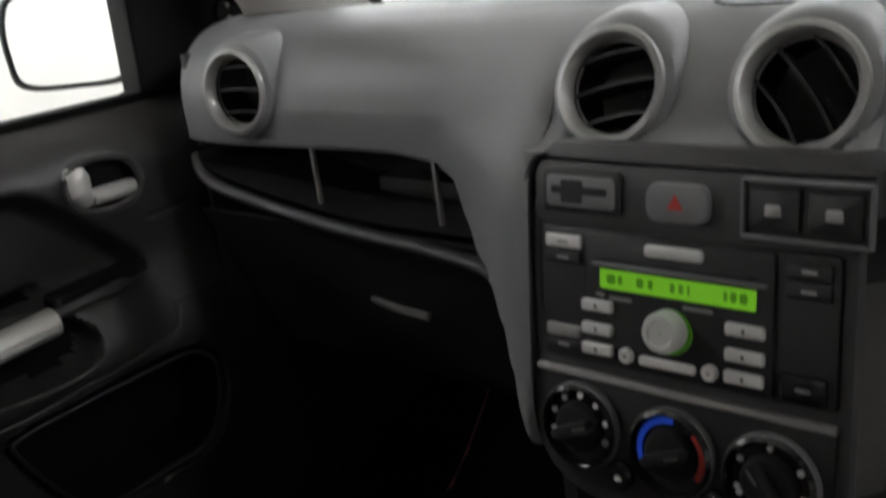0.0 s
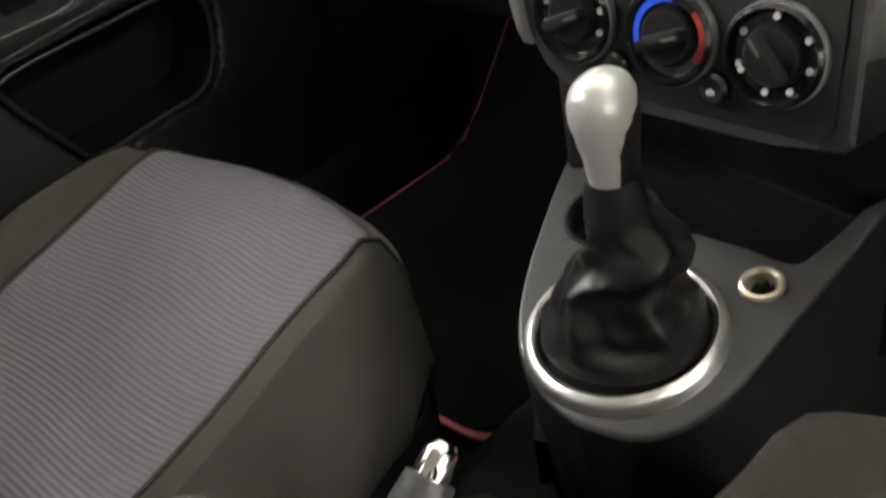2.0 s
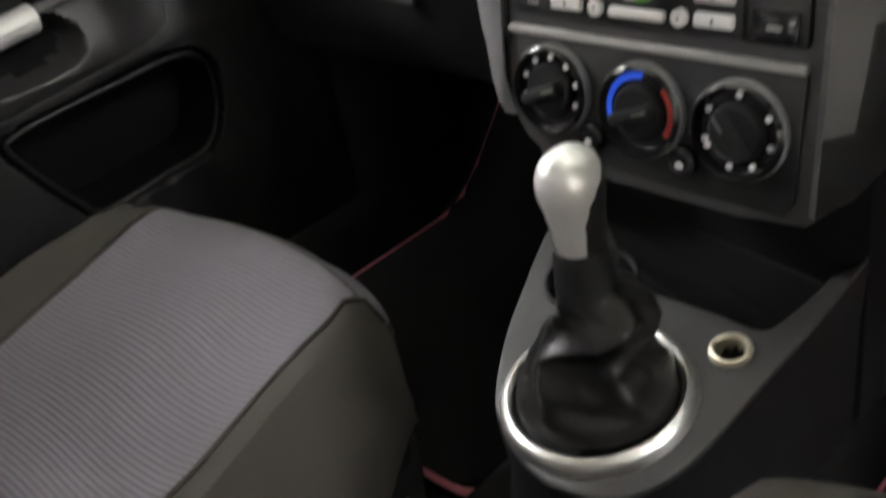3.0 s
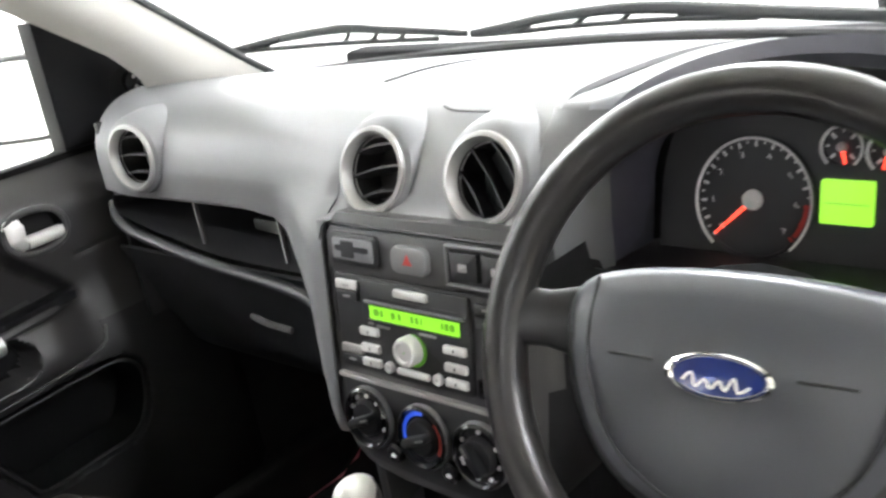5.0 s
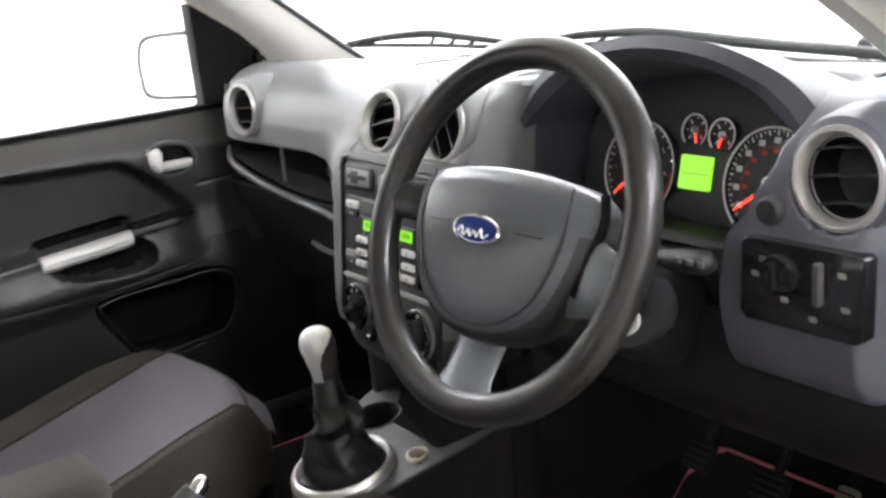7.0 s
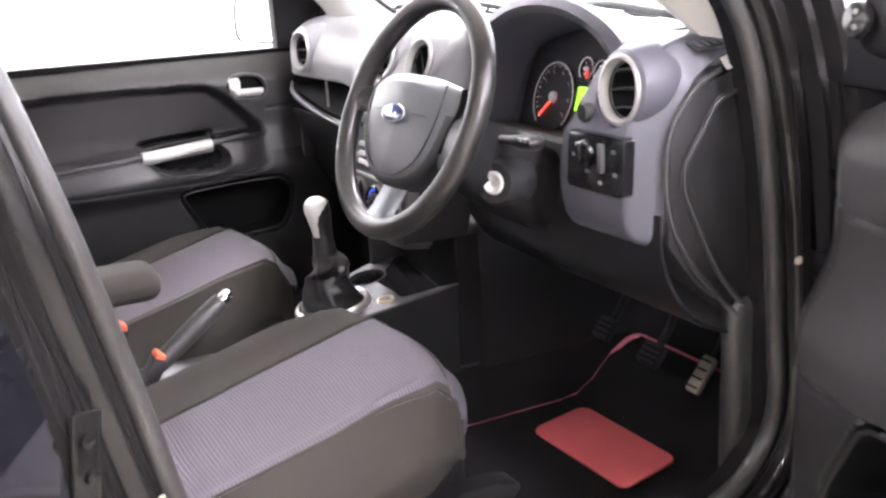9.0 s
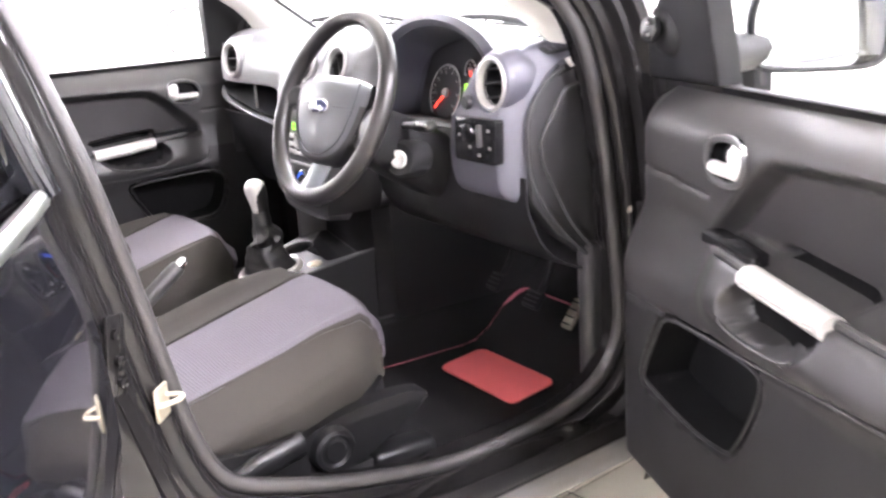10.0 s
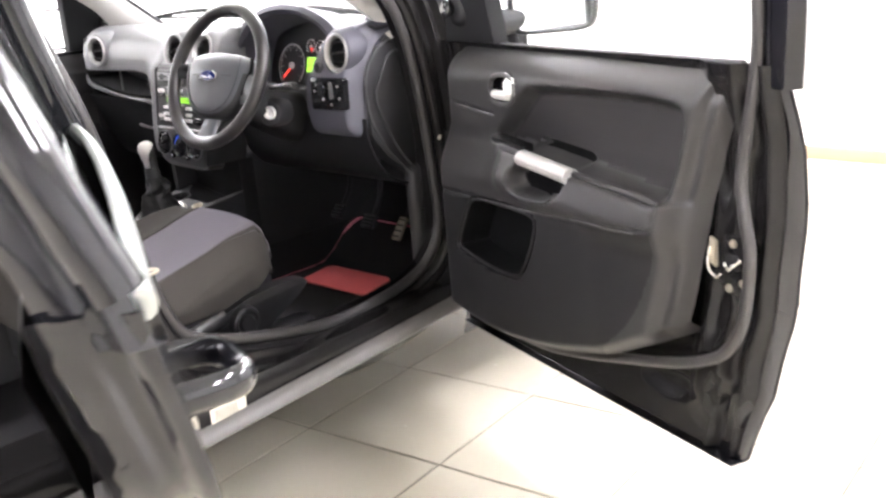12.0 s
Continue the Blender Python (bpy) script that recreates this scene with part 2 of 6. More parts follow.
def lathe(profile, at, axis, seg=32, squash=(1, 1)):
    """Turned shape: (radius, height) pairs about the axis."""
    q = Vector(axis).normalized().to_track_quat("Z", "Y").to_matrix().to_4x4()
    m = Matrix.Translation(at) @ q
    rings = [[m @ Vector((max(r, 1e-5) * math.cos(a) * squash[0], max(r, 1e-5) * math.sin(a) * squash[1], h)) for a in (2 * math.pi * k / seg for k in range(seg))] for r, h in profile]
    bm = loft(rings, True, False)
    bmesh.ops.remove_doubles(bm, verts=bm.verts, dist=2e-5)
    return bm


def prism(outline, put, d0, d1, r=0.0, seg=2):
    """Extrudes a flat outline of (a, b) from depth d0 to d1; put(a, b, d) gives the place. r bevels the rim at d1."""
    bm = bmesh.new()
    lo = [bm.verts.new(put(a, b, d0)) for a, b in outline]
    hi = [bm.verts.new(put(a, b, d1)) for a, b in outline]
    n = len(lo)
    for i in range(n):
        bm.faces.new((lo[i], lo[(i + 1) % n], hi[(i + 1) % n], hi[i]))
    bm.faces.new(lo)
    top = bm.faces.new(hi)
    if r:
        bmesh.ops.bevel(bm, geom=list(top.edges), offset=r, segments=seg, affect="EDGES", profile=0.5)
    return bm


def rounded(a0, a1, b0, b1, r, n=5):
    """Outline of a rectangle with round corners."""
    out = []
    for ca, cb, s in ((a1 - r, b1 - r, 0), (a0 + r, b1 - r, 90), (a0 + r, b0 + r, 180), (a1 - r, b0 + r, 270)):
        out += [(ca + r * math.cos(radians(s + 90 * k / n)), cb + r * math.sin(radians(s + 90 * k / n))) for k in range(n + 1)]
    return out


def lettering(text, size):
    """Flat mesh of a text, centred, in its own x-y plane."""
    c = bpy.data.curves.new("text", "FONT")
    c.body, c.size, c.align_x, c.align_y = text, size, "CENTER", "CENTER"
    ob = bpy.data.objects.new("text", c)
    me = bpy.data.meshes.new_from_object(ob)
    bm = bmesh.new()
    bm.from_mesh(me)
    bpy.data.objects.remove(ob)
    bpy.data.curves.remove(c)
    bpy.data.meshes.remove(me)
    return bm


def lerp(a, b, t):
    return a + (b - a) * t


def table(x, rows):
    """Reads a smooth value at x from (x, value) pairs."""
    if x <= rows[0][0]:
        return rows[0][1]
    for (a, u), (b, v) in zip(rows, rows[1:]):
        if x <= b:
            t = (x - a) / (b - a)
            return lerp(u, v, t * t * (3 - 2 * t))
    return rows[-1][1]


def step(a, b, x):
    t = min(1, max(0, (x - a) / (b - a)))
    return t * t * (3 - 2 * t)


# ---- the room ----
ROOM = (-4.6, 7.6, -7.0, 4.3, 3.3)


def build_room():
    x0, x1, y0, y1, h = ROOM
    for name, b in (("wall_north", (x0, x1, y1, y1 + 0.15, 0, h)), ("wall_south", (x0, x1, y0 - 0.15, y0, 0, h)),
                    ("wall_west", (x0 - 0.15, x0, y0 - 0.15, y1 + 0.15, 0, h)), ("wall_east", (x1, x1 + 0.15, y0 - 0.15, y1 + 0.15, 0, h))):
        tagged(part(name, box(*b, 0.002), WALL, label="plain white painted showroom wall"), category="wall", kind="structure")
    tagged(part("ceiling", box(x0, x1, y0, y1, h, h + 0.1, 0.002), CEIL, label="plain white showroom ceiling"), category="ceiling", kind="structure")
    tagged(part("baseboard", box(x0, x1, y1 - 0.012, y1 - 0.001, 0.0, 0.07, 0.003), SKIRT, label="tan tiled skirting along the white wall"), category="baseboard", kind="structure")
    floor = tagged(part("floor", box(x0, x1, y0, y1, -0.1, -0.004, 0.0), GROUT, label="cream glazed tiles with dark grout joints"), category="floor", kind="structure")
    return floor


def ceiling_light(x, y):
    h = ROOM[4]
    light = thing("ceiling_light", (x, y, h), "long white ceiling light panel, switched on", "lamp", "ceiling lights")
    part("frame", prism([(x - 0.64, y - 0.19), (x + 0.64, y - 0.19), (x + 0.64, y + 0.19), (x - 0.64, y + 0.19)], lambda a, b, d: (a, b, d), h - 0.001, h - 0.03, 0.008), WALL, light)
    part("diffuser", box(x - 0.6, x + 0.6, y - 0.15, y + 0.15, h - 0.045, h - 0.032, 0.003), LIGHT, light)


FLOOR = build_room()
for lx, ly in ((-3.7, 3.5), (-3.7, 1.0), (-3.7, -1.5), (-1.2, 3.6), (1.2, 3.6), (3.6, 3.4), (3.6, 1.0), (-1.2, -3.4), (1.2, -3.4), (-2.6, -5.6), (0.0, -5.6), (2.6, -5.6), (5.6, 0.6)):
    ceiling_light(lx, ly)

# ---- dashboard ----
def screen_base(x):
    """Where the windscreen meets the dash: how far ahead."""
    return 1.30 - 0.5 * x * x


def dash_profile(x, low_y, low_z, rise=0.0, shift=0.0):
    b = screen_base(x)
    return curve([(x, b, 1.055), (x, lerp(b, 0.9, 0.45), 1.082 + rise * 0.4), (x, 0.93, 1.092 + rise), (x, 0.875, 1.083 + rise), (x, 0.838 + shift * 0.2, 1.058 + rise * 0.6),
                  (x, 0.82 + shift * 0.6, 1.03), (x, 0.812 + shift, 1.0), (x, low_y, low_z)], 9)


VENTS = ((-0.562, 1.022), (-0.076, 1.030), (0.074, 1.028), (0.645, 1.024))


def dent(line):
    """Lets the pad fall back behind the round vents."""
    return [p + Vector((0, 0.07 * step(0.0475, 0.0455, min(math.hypot(p.x - a, p.z - b) for a, b in VENTS)), 0)) if p.y < 0.89 else p for p in line]


dashboard = thing("dashboard", (0, 1.0, 0.8), "dark grey moulded car dashboard with round vents", "dashboard")


def pad_low(x):
    """Height of the pad's lower edge in front of the passenger and beside the controls."""
    return table(x, ((-0.70, 0.96), (-0.35, 0.963), (-0.29, 0.957), (-0.262, 0.943), (-0.242, 0.905), (-0.225, 0.878), (-0.2, 0.86), (-0.168, 0.835), (-0.15, 0.80), (-0.143, 0.77), (-0.138, 0.752), (-0.133, 0.742)))


def pad_front(x, z):
    """How far ahead the pad's face stands."""
    face = 0.742 + 0.14 * (z - 0.83) + 0.034 * step(0.975, 1.006, z) - 0.006 - 0.006 * step(-0.21, -0.15, x) * step(-0.125, -0.15, x)
    return lerp(0.81 + 0.012 * step(-0.62, -0.71, x), face, step(-0.285, -0.126, x))


def build_pad():
    xs = [-0.70 + 0.36 * i / 70 for i in range(71)] + [-0.34 + 0.208 * i / 36 for i in range(1, 37)]
    rings = []
    for x in xs:
        z = pad_low(x)
        back = step(-0.275, -0.128, x)
        low = [Vector((x, pad_front(x, lerp(0.99, z, k / 8)), lerp(0.99, z, k / 8))) for k in range(9)]
        rings.append(dent(dash_profile(x, pad_front(x, 0.99) + 0.002, 0.998, shift=pad_front(x, 1.0) - 0.812)[:-9] + low + [low[-1] + Vector((0.004 * back, 0.006, -0.004)), low[-1] + Vector((0.004 * back, 0.03, -0.003))]))
    side = part("side_pad", thick(loft(rings, False), 0.004), DASH, dashboard, "grey grained pad in front of the passenger", 60)
    xs = [-0.133 + 0.259 * i / 72 for i in range(73)]
    rings = []
    for x in xs:
        z = lerp(0.9835, 0.90, step(0.128, 0.142, x))
        y = lerp(pad_front(-0.12, z) + 0.002, 0.862, step(0.118, 0.15, x))
        rings.append(dent(dash_profile(x, y, z, shift=(pad_front(-0.12, 1.0) - 0.812) * (1 - step(0.11, 0.15, x)) + 0.04 * step(0.12, 0.15, x)) + [Vector((x, y + 0.03, z - 0.002))]))
    pad = part("top_pad", thick(loft(rings, False), 0.006), DASH, dashboard, "grey grained upper dash pad", 60)
    # seam lines of the airbag lid
    line = curve([(-0.17, 0.93, 1.094), (-0.17, 1.02, 1.09), (-0.12, 1.1, 1.083), (0.0, 1.14, 1.079)], 5)
    part("airbag_seam", tube(line, 0.0014, 6), DARK, pad)
    line = curve([(-0.02, 0.865, 1.083), (0.0, 0.86, 1.08), (0.05, 0.858, 1.08)], 4)
    part("pad_seam", tube(line, 0.0012, 6), DARK, pad)
    # right end: one moulding round the driver's vent and the light switches
    line = curve([(0, 0.93, 0.80), (0, 0.84, 0.812), (0, 0.808, 0.832), (0, 0.80, 0.87), (0, 0.80, 0.92), (0, 0.803, 0.958), (0, 0.809, 0.985), (0, 0.815, 1.01), (0, 0.824, 1.036), (0, 0.842, 1.061), (0, 0.876, 1.083), (0, 0.93, 1.09), (0, 1.02, 1.086), (0, 1.12, 1.075)], 7)
    rings = []
    for p in line:
        left = table(p.z, ((0.80, 0.535), (0.90, 0.524), (0.955, 0.53), (0.989, 0.553), (1.036, 0.575), (1.07, 0.588), (1.085, 0.59))) if p.y < 0.88 else 0.585
        ring = [Vector((left + 0.004, p.y + 0.06, p.z)), Vector((left + 0.001, p.y + 0.025, p.z)), Vector((left, p.y + 0.006, p.z))]
        for k in range(45):
            x = lerp(left + 0.003, 0.707, k / 44)
            back = step(0.672, 0.712, x)
            ring.append(Vector((x, p.y + 0.06 * back, p.z - 0.022 * back * step(1.0, 1.08, p.z))))
        rings.append(dent(ring))
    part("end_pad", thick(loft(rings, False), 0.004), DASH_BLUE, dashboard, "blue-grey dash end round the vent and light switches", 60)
    # top of the pad ahead of the instruments
    xs = [0.13 + 0.43 * i / 16 for i in range(17)]
    near = lambda x: lerp(0.866, 1.025, step(0.15, 0.21, x))
    slope = lambda x: 0.003 + 0.05 * step(0.5, 0.54, x)
    rings = [curve([(x, screen_base(x), 1.055), (x, 1.12, 1.078), (x, near(x) + 0.055, 1.0865), (x, near(x) + 0.025, 1.0875), (x, near(x), 1.083), (x, near(x) - slope(x), 1.06)], 4) for x in xs]
    part("rear_pad", thick(loft(rings, False), 0.006), DASH, dashboard)


build_pad()

# long demister slots behind the windscreen
for x0, x1 in ((-0.33, -0.078), (-0.052, 0.178), (0.335, 0.56)):
    line = [Vector((x, screen_base(x) - 0.06, 1.0685 + 0.003 * step(0.2, 0.5, abs(x)))) for x in (lerp(x0, x1, k / 8) for k in range(9))]
    part("demister_slot", tube(line, [0.001] + [0.004] * 7 + [0.001], 8, flat=0.5), CARPET_AND_SHADE, dashboard, "long dark demister slot")

# hood over the instruments
HOOD = [(0.128, 0.89), (0.138, 0.96), (0.152, 1.04), (0.2, 1.095), (0.285, 1.13), (0.375, 1.143), (0.46, 1.137), (0.53, 1.116), (0.572, 1.092), (0.593, 1.06), (0.583, 1.02), (0.56, 0.98), (0.54, 0.945)]


def build_hood():
    line = curve([(a, 0, b) for a, b in HOOD], 5)
    centre = Vector((0.35, 0, 0.99))
    outer, lip, inner, deep = [], [], [], []
    for p in line:
        d = (p - centre)
        k = step(1.0, 1.14, p.z)
        outer.append(Vector((p.x, lerp(1.0, 1.08, k), p.z - 0.064 * k)))
        lip.append(Vector((p.x, 0.862 + 0.012 * (1 - k), p.z)))
        q = centre + d * lerp(0.95, 0.83, step(0.02, 0.1, d.z))
        inner.append(Vector((q.x, 0.868, q.z)))
        q = centre + Vector((d.x * (0.9 if d.x < 0 else 0.74), 0, d.z * 0.62))
        deep.append(Vector((q.x, 0.96 + 0.25 * (q.z - 0.97), q.z)))
    mid = [(a + b) / 2 + Vector((0, 0, 0.008 * step(1.0, 1.14, a.z))) for a, b in zip(outer, lip)]
    edge = [(a + b) / 2 + Vector((0, -0.008, 0)) for a, b in zip(lip, inner)]
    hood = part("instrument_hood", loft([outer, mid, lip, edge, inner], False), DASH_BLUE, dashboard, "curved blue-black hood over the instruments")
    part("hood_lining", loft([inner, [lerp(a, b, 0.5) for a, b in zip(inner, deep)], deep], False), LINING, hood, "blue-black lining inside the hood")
    return hood


build_hood()


def build_cheek():
    """Pad between the inner vent and the hood."""
    rows = []
    for k in range(21):
        z = 0.872 + 0.211 * k / 20
        a = Vector((0.122, table(z, ((0.87, 0.776), (0.92, 0.785), (0.98, 0.797), (1.0, 0.803), (1.03, 0.815), (1.06, 0.838), (1.083, 0.865))), z))
        b = Vector((table(z, ((0.87, 0.146), (0.96, 0.15), (1.0, 0.153), (1.04, 0.16), (1.07, 0.178), (1.095, 0.205))), 0.859 + 0.006 * step(1.03, 1.08, z), z))
        rows.append(curve([a + Vector((-0.003, 0.02, 0)), a, lerp(a, b, 0.4) + Vector((0.004, -0.006, 0)), b, b + Vector((0.008, 0.024 - 0.014 * step(1.03, 1.08, z), 0.004 * step(1.03, 1.08, z)))], 4))
    part("pad_cheek", loft(rows, False), DASH, dashboard, "grey pad between the vent and the hood", 60)


build_cheek()


def build_shelf():
    """Open shelf in front of the passenger, with two dividers."""
    out = curve([(-0.672, 0, 0.946), (-0.655, 0, 0.958), (-0.5, 0, 0.962), (-0.36, 0, 0.962), (-0.28, 0, 0.955), (-0.246, 0, 0.93), (-0.232, 0, 0.888), (-0.3, 0, 0.884), (-0.44, 0, 0.888), (-0.6, 0, 0.912), (-0.665, 0, 0.93)], 4, True)
    rows = [[Vector((p.x, y, p.z)) for p in out] for y in (0.812, 0.86, 0.95)]
    bm = loft(rows, True, False)
    back = bm.faces.new([v for v in bm.verts][-len(out):])
    shelf = part("open_shelf", bm, DARK, dashboard, "open black shelf above the glovebox")
    for x in (-0.482, -0.303):
        part("divider", box(x - 0.0022, x + 0.0022, 0.826, 0.832, 0.885, 0.957, 0.0012), SATIN, shelf, "thin upright grey shelf divider")
    # added block that stands for a grey reflection between the dividers
    part("holder", box(-0.462, -0.335, 0.90, 0.94, 0.880, 0.906, 0.004), STACK, shelf, "grey block for a reflection in the shelf")
    lip = curve([(-0.695, 0.826, 0.938), (-0.665, 0.81, 0.918), (-0.6, 0.803, 0.902), (-0.44, 0.797, 0.882), (-0.3, 0.792, 0.874), (-0.22, 0.785, 0.868), (-0.17, 0.775, 0.855)], 6)
    part("shelf_lip", tube(lip, [0.0095] * len(lip), 12, flat=0.75), DARK, dashboard, "rounded grey lip below the shelf")


build_shelf()

# stack of controls in the middle: a sheet that leans back a little
def on_stack(x, z, d=0.0):
    """A place on the stack's face, d in front of it."""
    return Vector((x, 0.742 + 0.14 * (z - 0.83) - d, z + 0.14 * d))


STACK_AXIS = Vector((0, -1, 0.14)).normalized()


def stack_box(x0, x1, z0, z1, d0, d1, r=0.002, corner=0.002):
    return prism(rounded(x0, x1, z0, z1, min(corner, 0.48 * (x1 - x0), 0.48 * (z1 - z0)), 4), on_stack, d0, d1, r)


def build_stack():
    # the limb that runs down beside the driver
    zs = [0.955, 0.945, 0.935, 0.915, 0.89, 0.865, 0.84, 0.81, 0.77, 0.74, 0.715]
    rings = []
    for z in zs:
        rx = table(z, ((0.71, 0.145), (0.745, 0.155), (0.85, 0.165), (0.895, 0.166), (0.935, 0.148), (1.0, 0.146)))
        e = on_stack(0.13, z, 0.004)
        b = Vector((rx, 0.765 + 0.1 * (z - 0.83), z))
        rings.append([e + Vector((0, 0.03, 0)), e, e + Vector((0.006, -0.004, 0)), lerp(e, b, 0.7) + Vector((0, -0.006, 0)), b, b + Vector((0, 0.09, 0))])
    limb = loft(rings, False)
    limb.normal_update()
    # faces that look sideways are black: their shade is painted in
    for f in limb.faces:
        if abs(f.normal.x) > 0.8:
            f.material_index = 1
    part("stack_limb", limb, (STACK, BLACK), dashboard, "grey limb beside the control stack, flanks in painted shade")
    face = [(-0.124, 0.985), (-0.132, 0.93), (-0.137, 0.82), (-0.138, 0.765), (-0.130, 0.742), (-0.116, 0.7225), (-0.1, 0.712), (-0.082, 0.706), (-0.04, 0.7025), (0.08, 0.7), (0.125, 0.703), (0.138, 0.715), (0.14, 0.76), (0.14, 0.93), (0.138, 0.985), (0.125, 0.995), (-0.11, 0.995)]
    part("stack_face", prism(face, on_stack, -0.05, 0.0, 0.004), STACK, dashboard, "grey face of the control stack")
    inner = [(-0.118, 0.812), (-0.122, 0.77), (-0.112, 0.735), (-0.085, 0.718), (0.0, 0.712), (0.11, 0.708), (0.119, 0.72), (0.121, 0.812)]
    part("heater_panel", prism(inner, on_stack, 0.0, 0.003, 0.0015), PANEL, dashboard, "charcoal panel behind the heater dials")
    part("trim_strip", stack_box(-0.127, 0.121, 0.8075, 0.8135, 0.0, 0.006, 0.002), SATIN, dashboard, "thin satin strip below the stereo")
    corner = [(-0.1345, 0.9855), (-0.116, 0.9855), (-0.1245, 0.9825), (-0.130, 0.9775), (-0.133, 0.970), (-0.1345, 0.962)]
    part("bezel_corner", prism(corner, on_stack, -0.01, 0.0075, 0.001), DASH, dashboard, "rounded inner corner of the grey pad")
    groove = curve([on_stack(a, b, 0.002) for a, b in ((-0.129, 0.80), (-0.1325, 0.86), (-0.1325, 0.95), (-0.131, 0.966), (-0.127, 0.976), (-0.117, 0.9815), (-0.05, 0.9815), (0.05, 0.9815), (0.138, 0.9815))], 5)
    part("bezel_groove", tube(groove, 0.0022, 6), DARK, dashboard, "dark groove round the control stack")
    part("switch_bezel", stack_box(-0.127, 0.135, 0.929, 0.979, 0.0, 0.003, 0.0015, 0.012), STACK, dashboard, "smooth grey switch strip above the stereo")
    slot = part("coin_slot", stack_box(-0.117, -0.045, 0.94, 0.974, 0.003, 0.007, 0.002, 0.005), PANEL, dashboard, "small framed slot panel")
    part("slot_rim", stack_box(-0.112, -0.05, 0.945, 0.969, 0.007, 0.0085, 0.001, 0.004), DASH, slot)
    part("slot_gap", stack_box(-0.107, -0.056, 0.955, 0.961, 0.0085, 0.0092, 0.0), DARK, slot)
    part("slot_gap", stack_box(-0.098, -0.078, 0.948, 0.966, 0.0085, 0.0091, 0.0), DARK, slot)
    haz = part("hazard_switch", stack_box(-0.023, 0.027, 0.94, 0.969, 0.003, 0.011, 0.004, 0.01), DASH, dashboard, "hazard light switch with a red triangle")
    tri = [(-0.004, 0.9505), (0.009, 0.9505), (0.0025, 0.962)]
    part("triangle", prism(tri, on_stack, 0.011, 0.0116), REDPRINT, haz, "small red triangle mark")
    for x0 in (0.056, 0.097):
        sw = part("seat_heater_switch", stack_box(x0, x0 + 0.036, 0.941, 0.971, 0.003, 0.009, 0.003, 0.003), PANEL, dashboard, "square seat heater switch")
        part("symbol", stack_box(x0 + 0.012, x0 + 0.024, 0.951, 0.960, 0.009, 0.0096), SATIN, sw)
    part("switch_frame", join(stack_box(0.05, 0.139, 0.974, 0.977, 0.003, 0.008, 0.001), stack_box(0.05, 0.139, 0.935, 0.938, 0.003, 0.008, 0.001), stack_box(0.05, 0.053, 0.938, 0.974, 0.003, 0.008, 0.001), stack_box(0.136, 0.139, 0.938, 0.974, 0.003, 0.008, 0.001)), DASH, dashboard, "thin grey frame round two switches")
    for s in (0.0, 0.008):
        part("side_groove", stack_box(-0.133 + s, -0.131 + s, 0.86, 0.965 - s, 0.0005, 0.0012, 0), DARK, dashboard)


build_stack()


def heater_dial(x, z, kind):
    r = 0.033
    dial = part("heater_dial", lathe([(r * 0.4, -0.004), (r + 0.002, -0.004), (r + 0.002, 0.008), (r - 0.001, 0.011), (r - 0.004, 0.007), (r - 0.005, 0.004), (0.001, 0.004)], on_stack(x, z, 0.003), STACK_AXIS, 36), GLOSS, dashboard, "round black heater dial with white marks")
    a = radians({"fan": 22, "heat": 20, "flow": 128}[kind])
    turned = lambda p, q, d: on_stack(x + p * math.cos(a) - q * math.sin(a), z + p * math.sin(a) + q * math.cos(a), d)
    knob = part("knob", lathe([(0.0215, 0.0), (0.0205, 0.005), (0.018, 0.0075), (0.001, 0.008)], on_stack(x, z, 0.006), STACK_AXIS, 28), BLACK, dial)
    part("grip_bar", prism(rounded(-0.0185, 0.0185, -0.0048, 0.0048, 0.0045, 4), turned, 0.010, 0.024, 0.002), BLACK, knob, "raised bar grip of the dial")
    part("grip_mark", prism(rounded(0.004, 0.0165, -0.0011, 0.0011, 0.001, 2), turned, 0.024, 0.0245), CLADDING, knob)
    part("rim", lathe([(r - 0.001, 0.0), (r + 0.003, 0.0), (r + 0.003, 0.007), (r + 0.0005, 0.0095), (r - 0.001, 0.007)], on_stack(x, z, 0.002), STACK_AXIS, 36), DASH, dial, "satin grey ring round the dial")
    rr = r - 0.0075
    if kind == "heat":
        for mat, a0, a1 in ((BLUEPRINT, 85, 205), (REDPRINT, -35, 45)):
            ring = []
            for k in range(13):
                t = radians(lerp(a0, a1, k / 12))
                ring.append([on_stack(x + q * math.cos(t), z + q * math.sin(t), 0.0085) for q in (rr - 0.0015, rr + 0.003)])
            part("arc", loft(ring, False), mat, dial, "coloured heat scale")
    else:
        spots = range(-20, 201, 36) if kind == "fan" else (-150, -100, -60, -15, 30, 90, 150, 200)
        for t in spots:
            c, s = math.cos(radians(t)), math.sin(radians(t))
            p = 0.0022
            part("mark", stack_box(x + rr * c - p, x + rr * c + p, z + rr * s - p, z + rr * s + p, 0.007, 0.0088, 0), WHITE, dial)


for hx, hz, kind in ((-0.083, 0.768, "fan"), (-0.001, 0.765, "heat"), (0.077, 0.764, "flow")):
    heater_dial(hx, hz, kind)
for bx, bz in ((-0.045, 0.736), (0.035, 0.734)):
    b = part("round_button", lathe([(0.0115, 0.0), (0.0115, 0.006), (0.009, 0.0085), (0.001, 0.008)], on_stack(bx, bz, 0.003), STACK_AXIS, 24), GLOSS, dashboard, "small round black button")
    part("symbol", stack_box(bx - 0.004, bx + 0.004, bz - 0.0045, bz + 0.0005, 0.0105, 0.0116), WHITE, b)


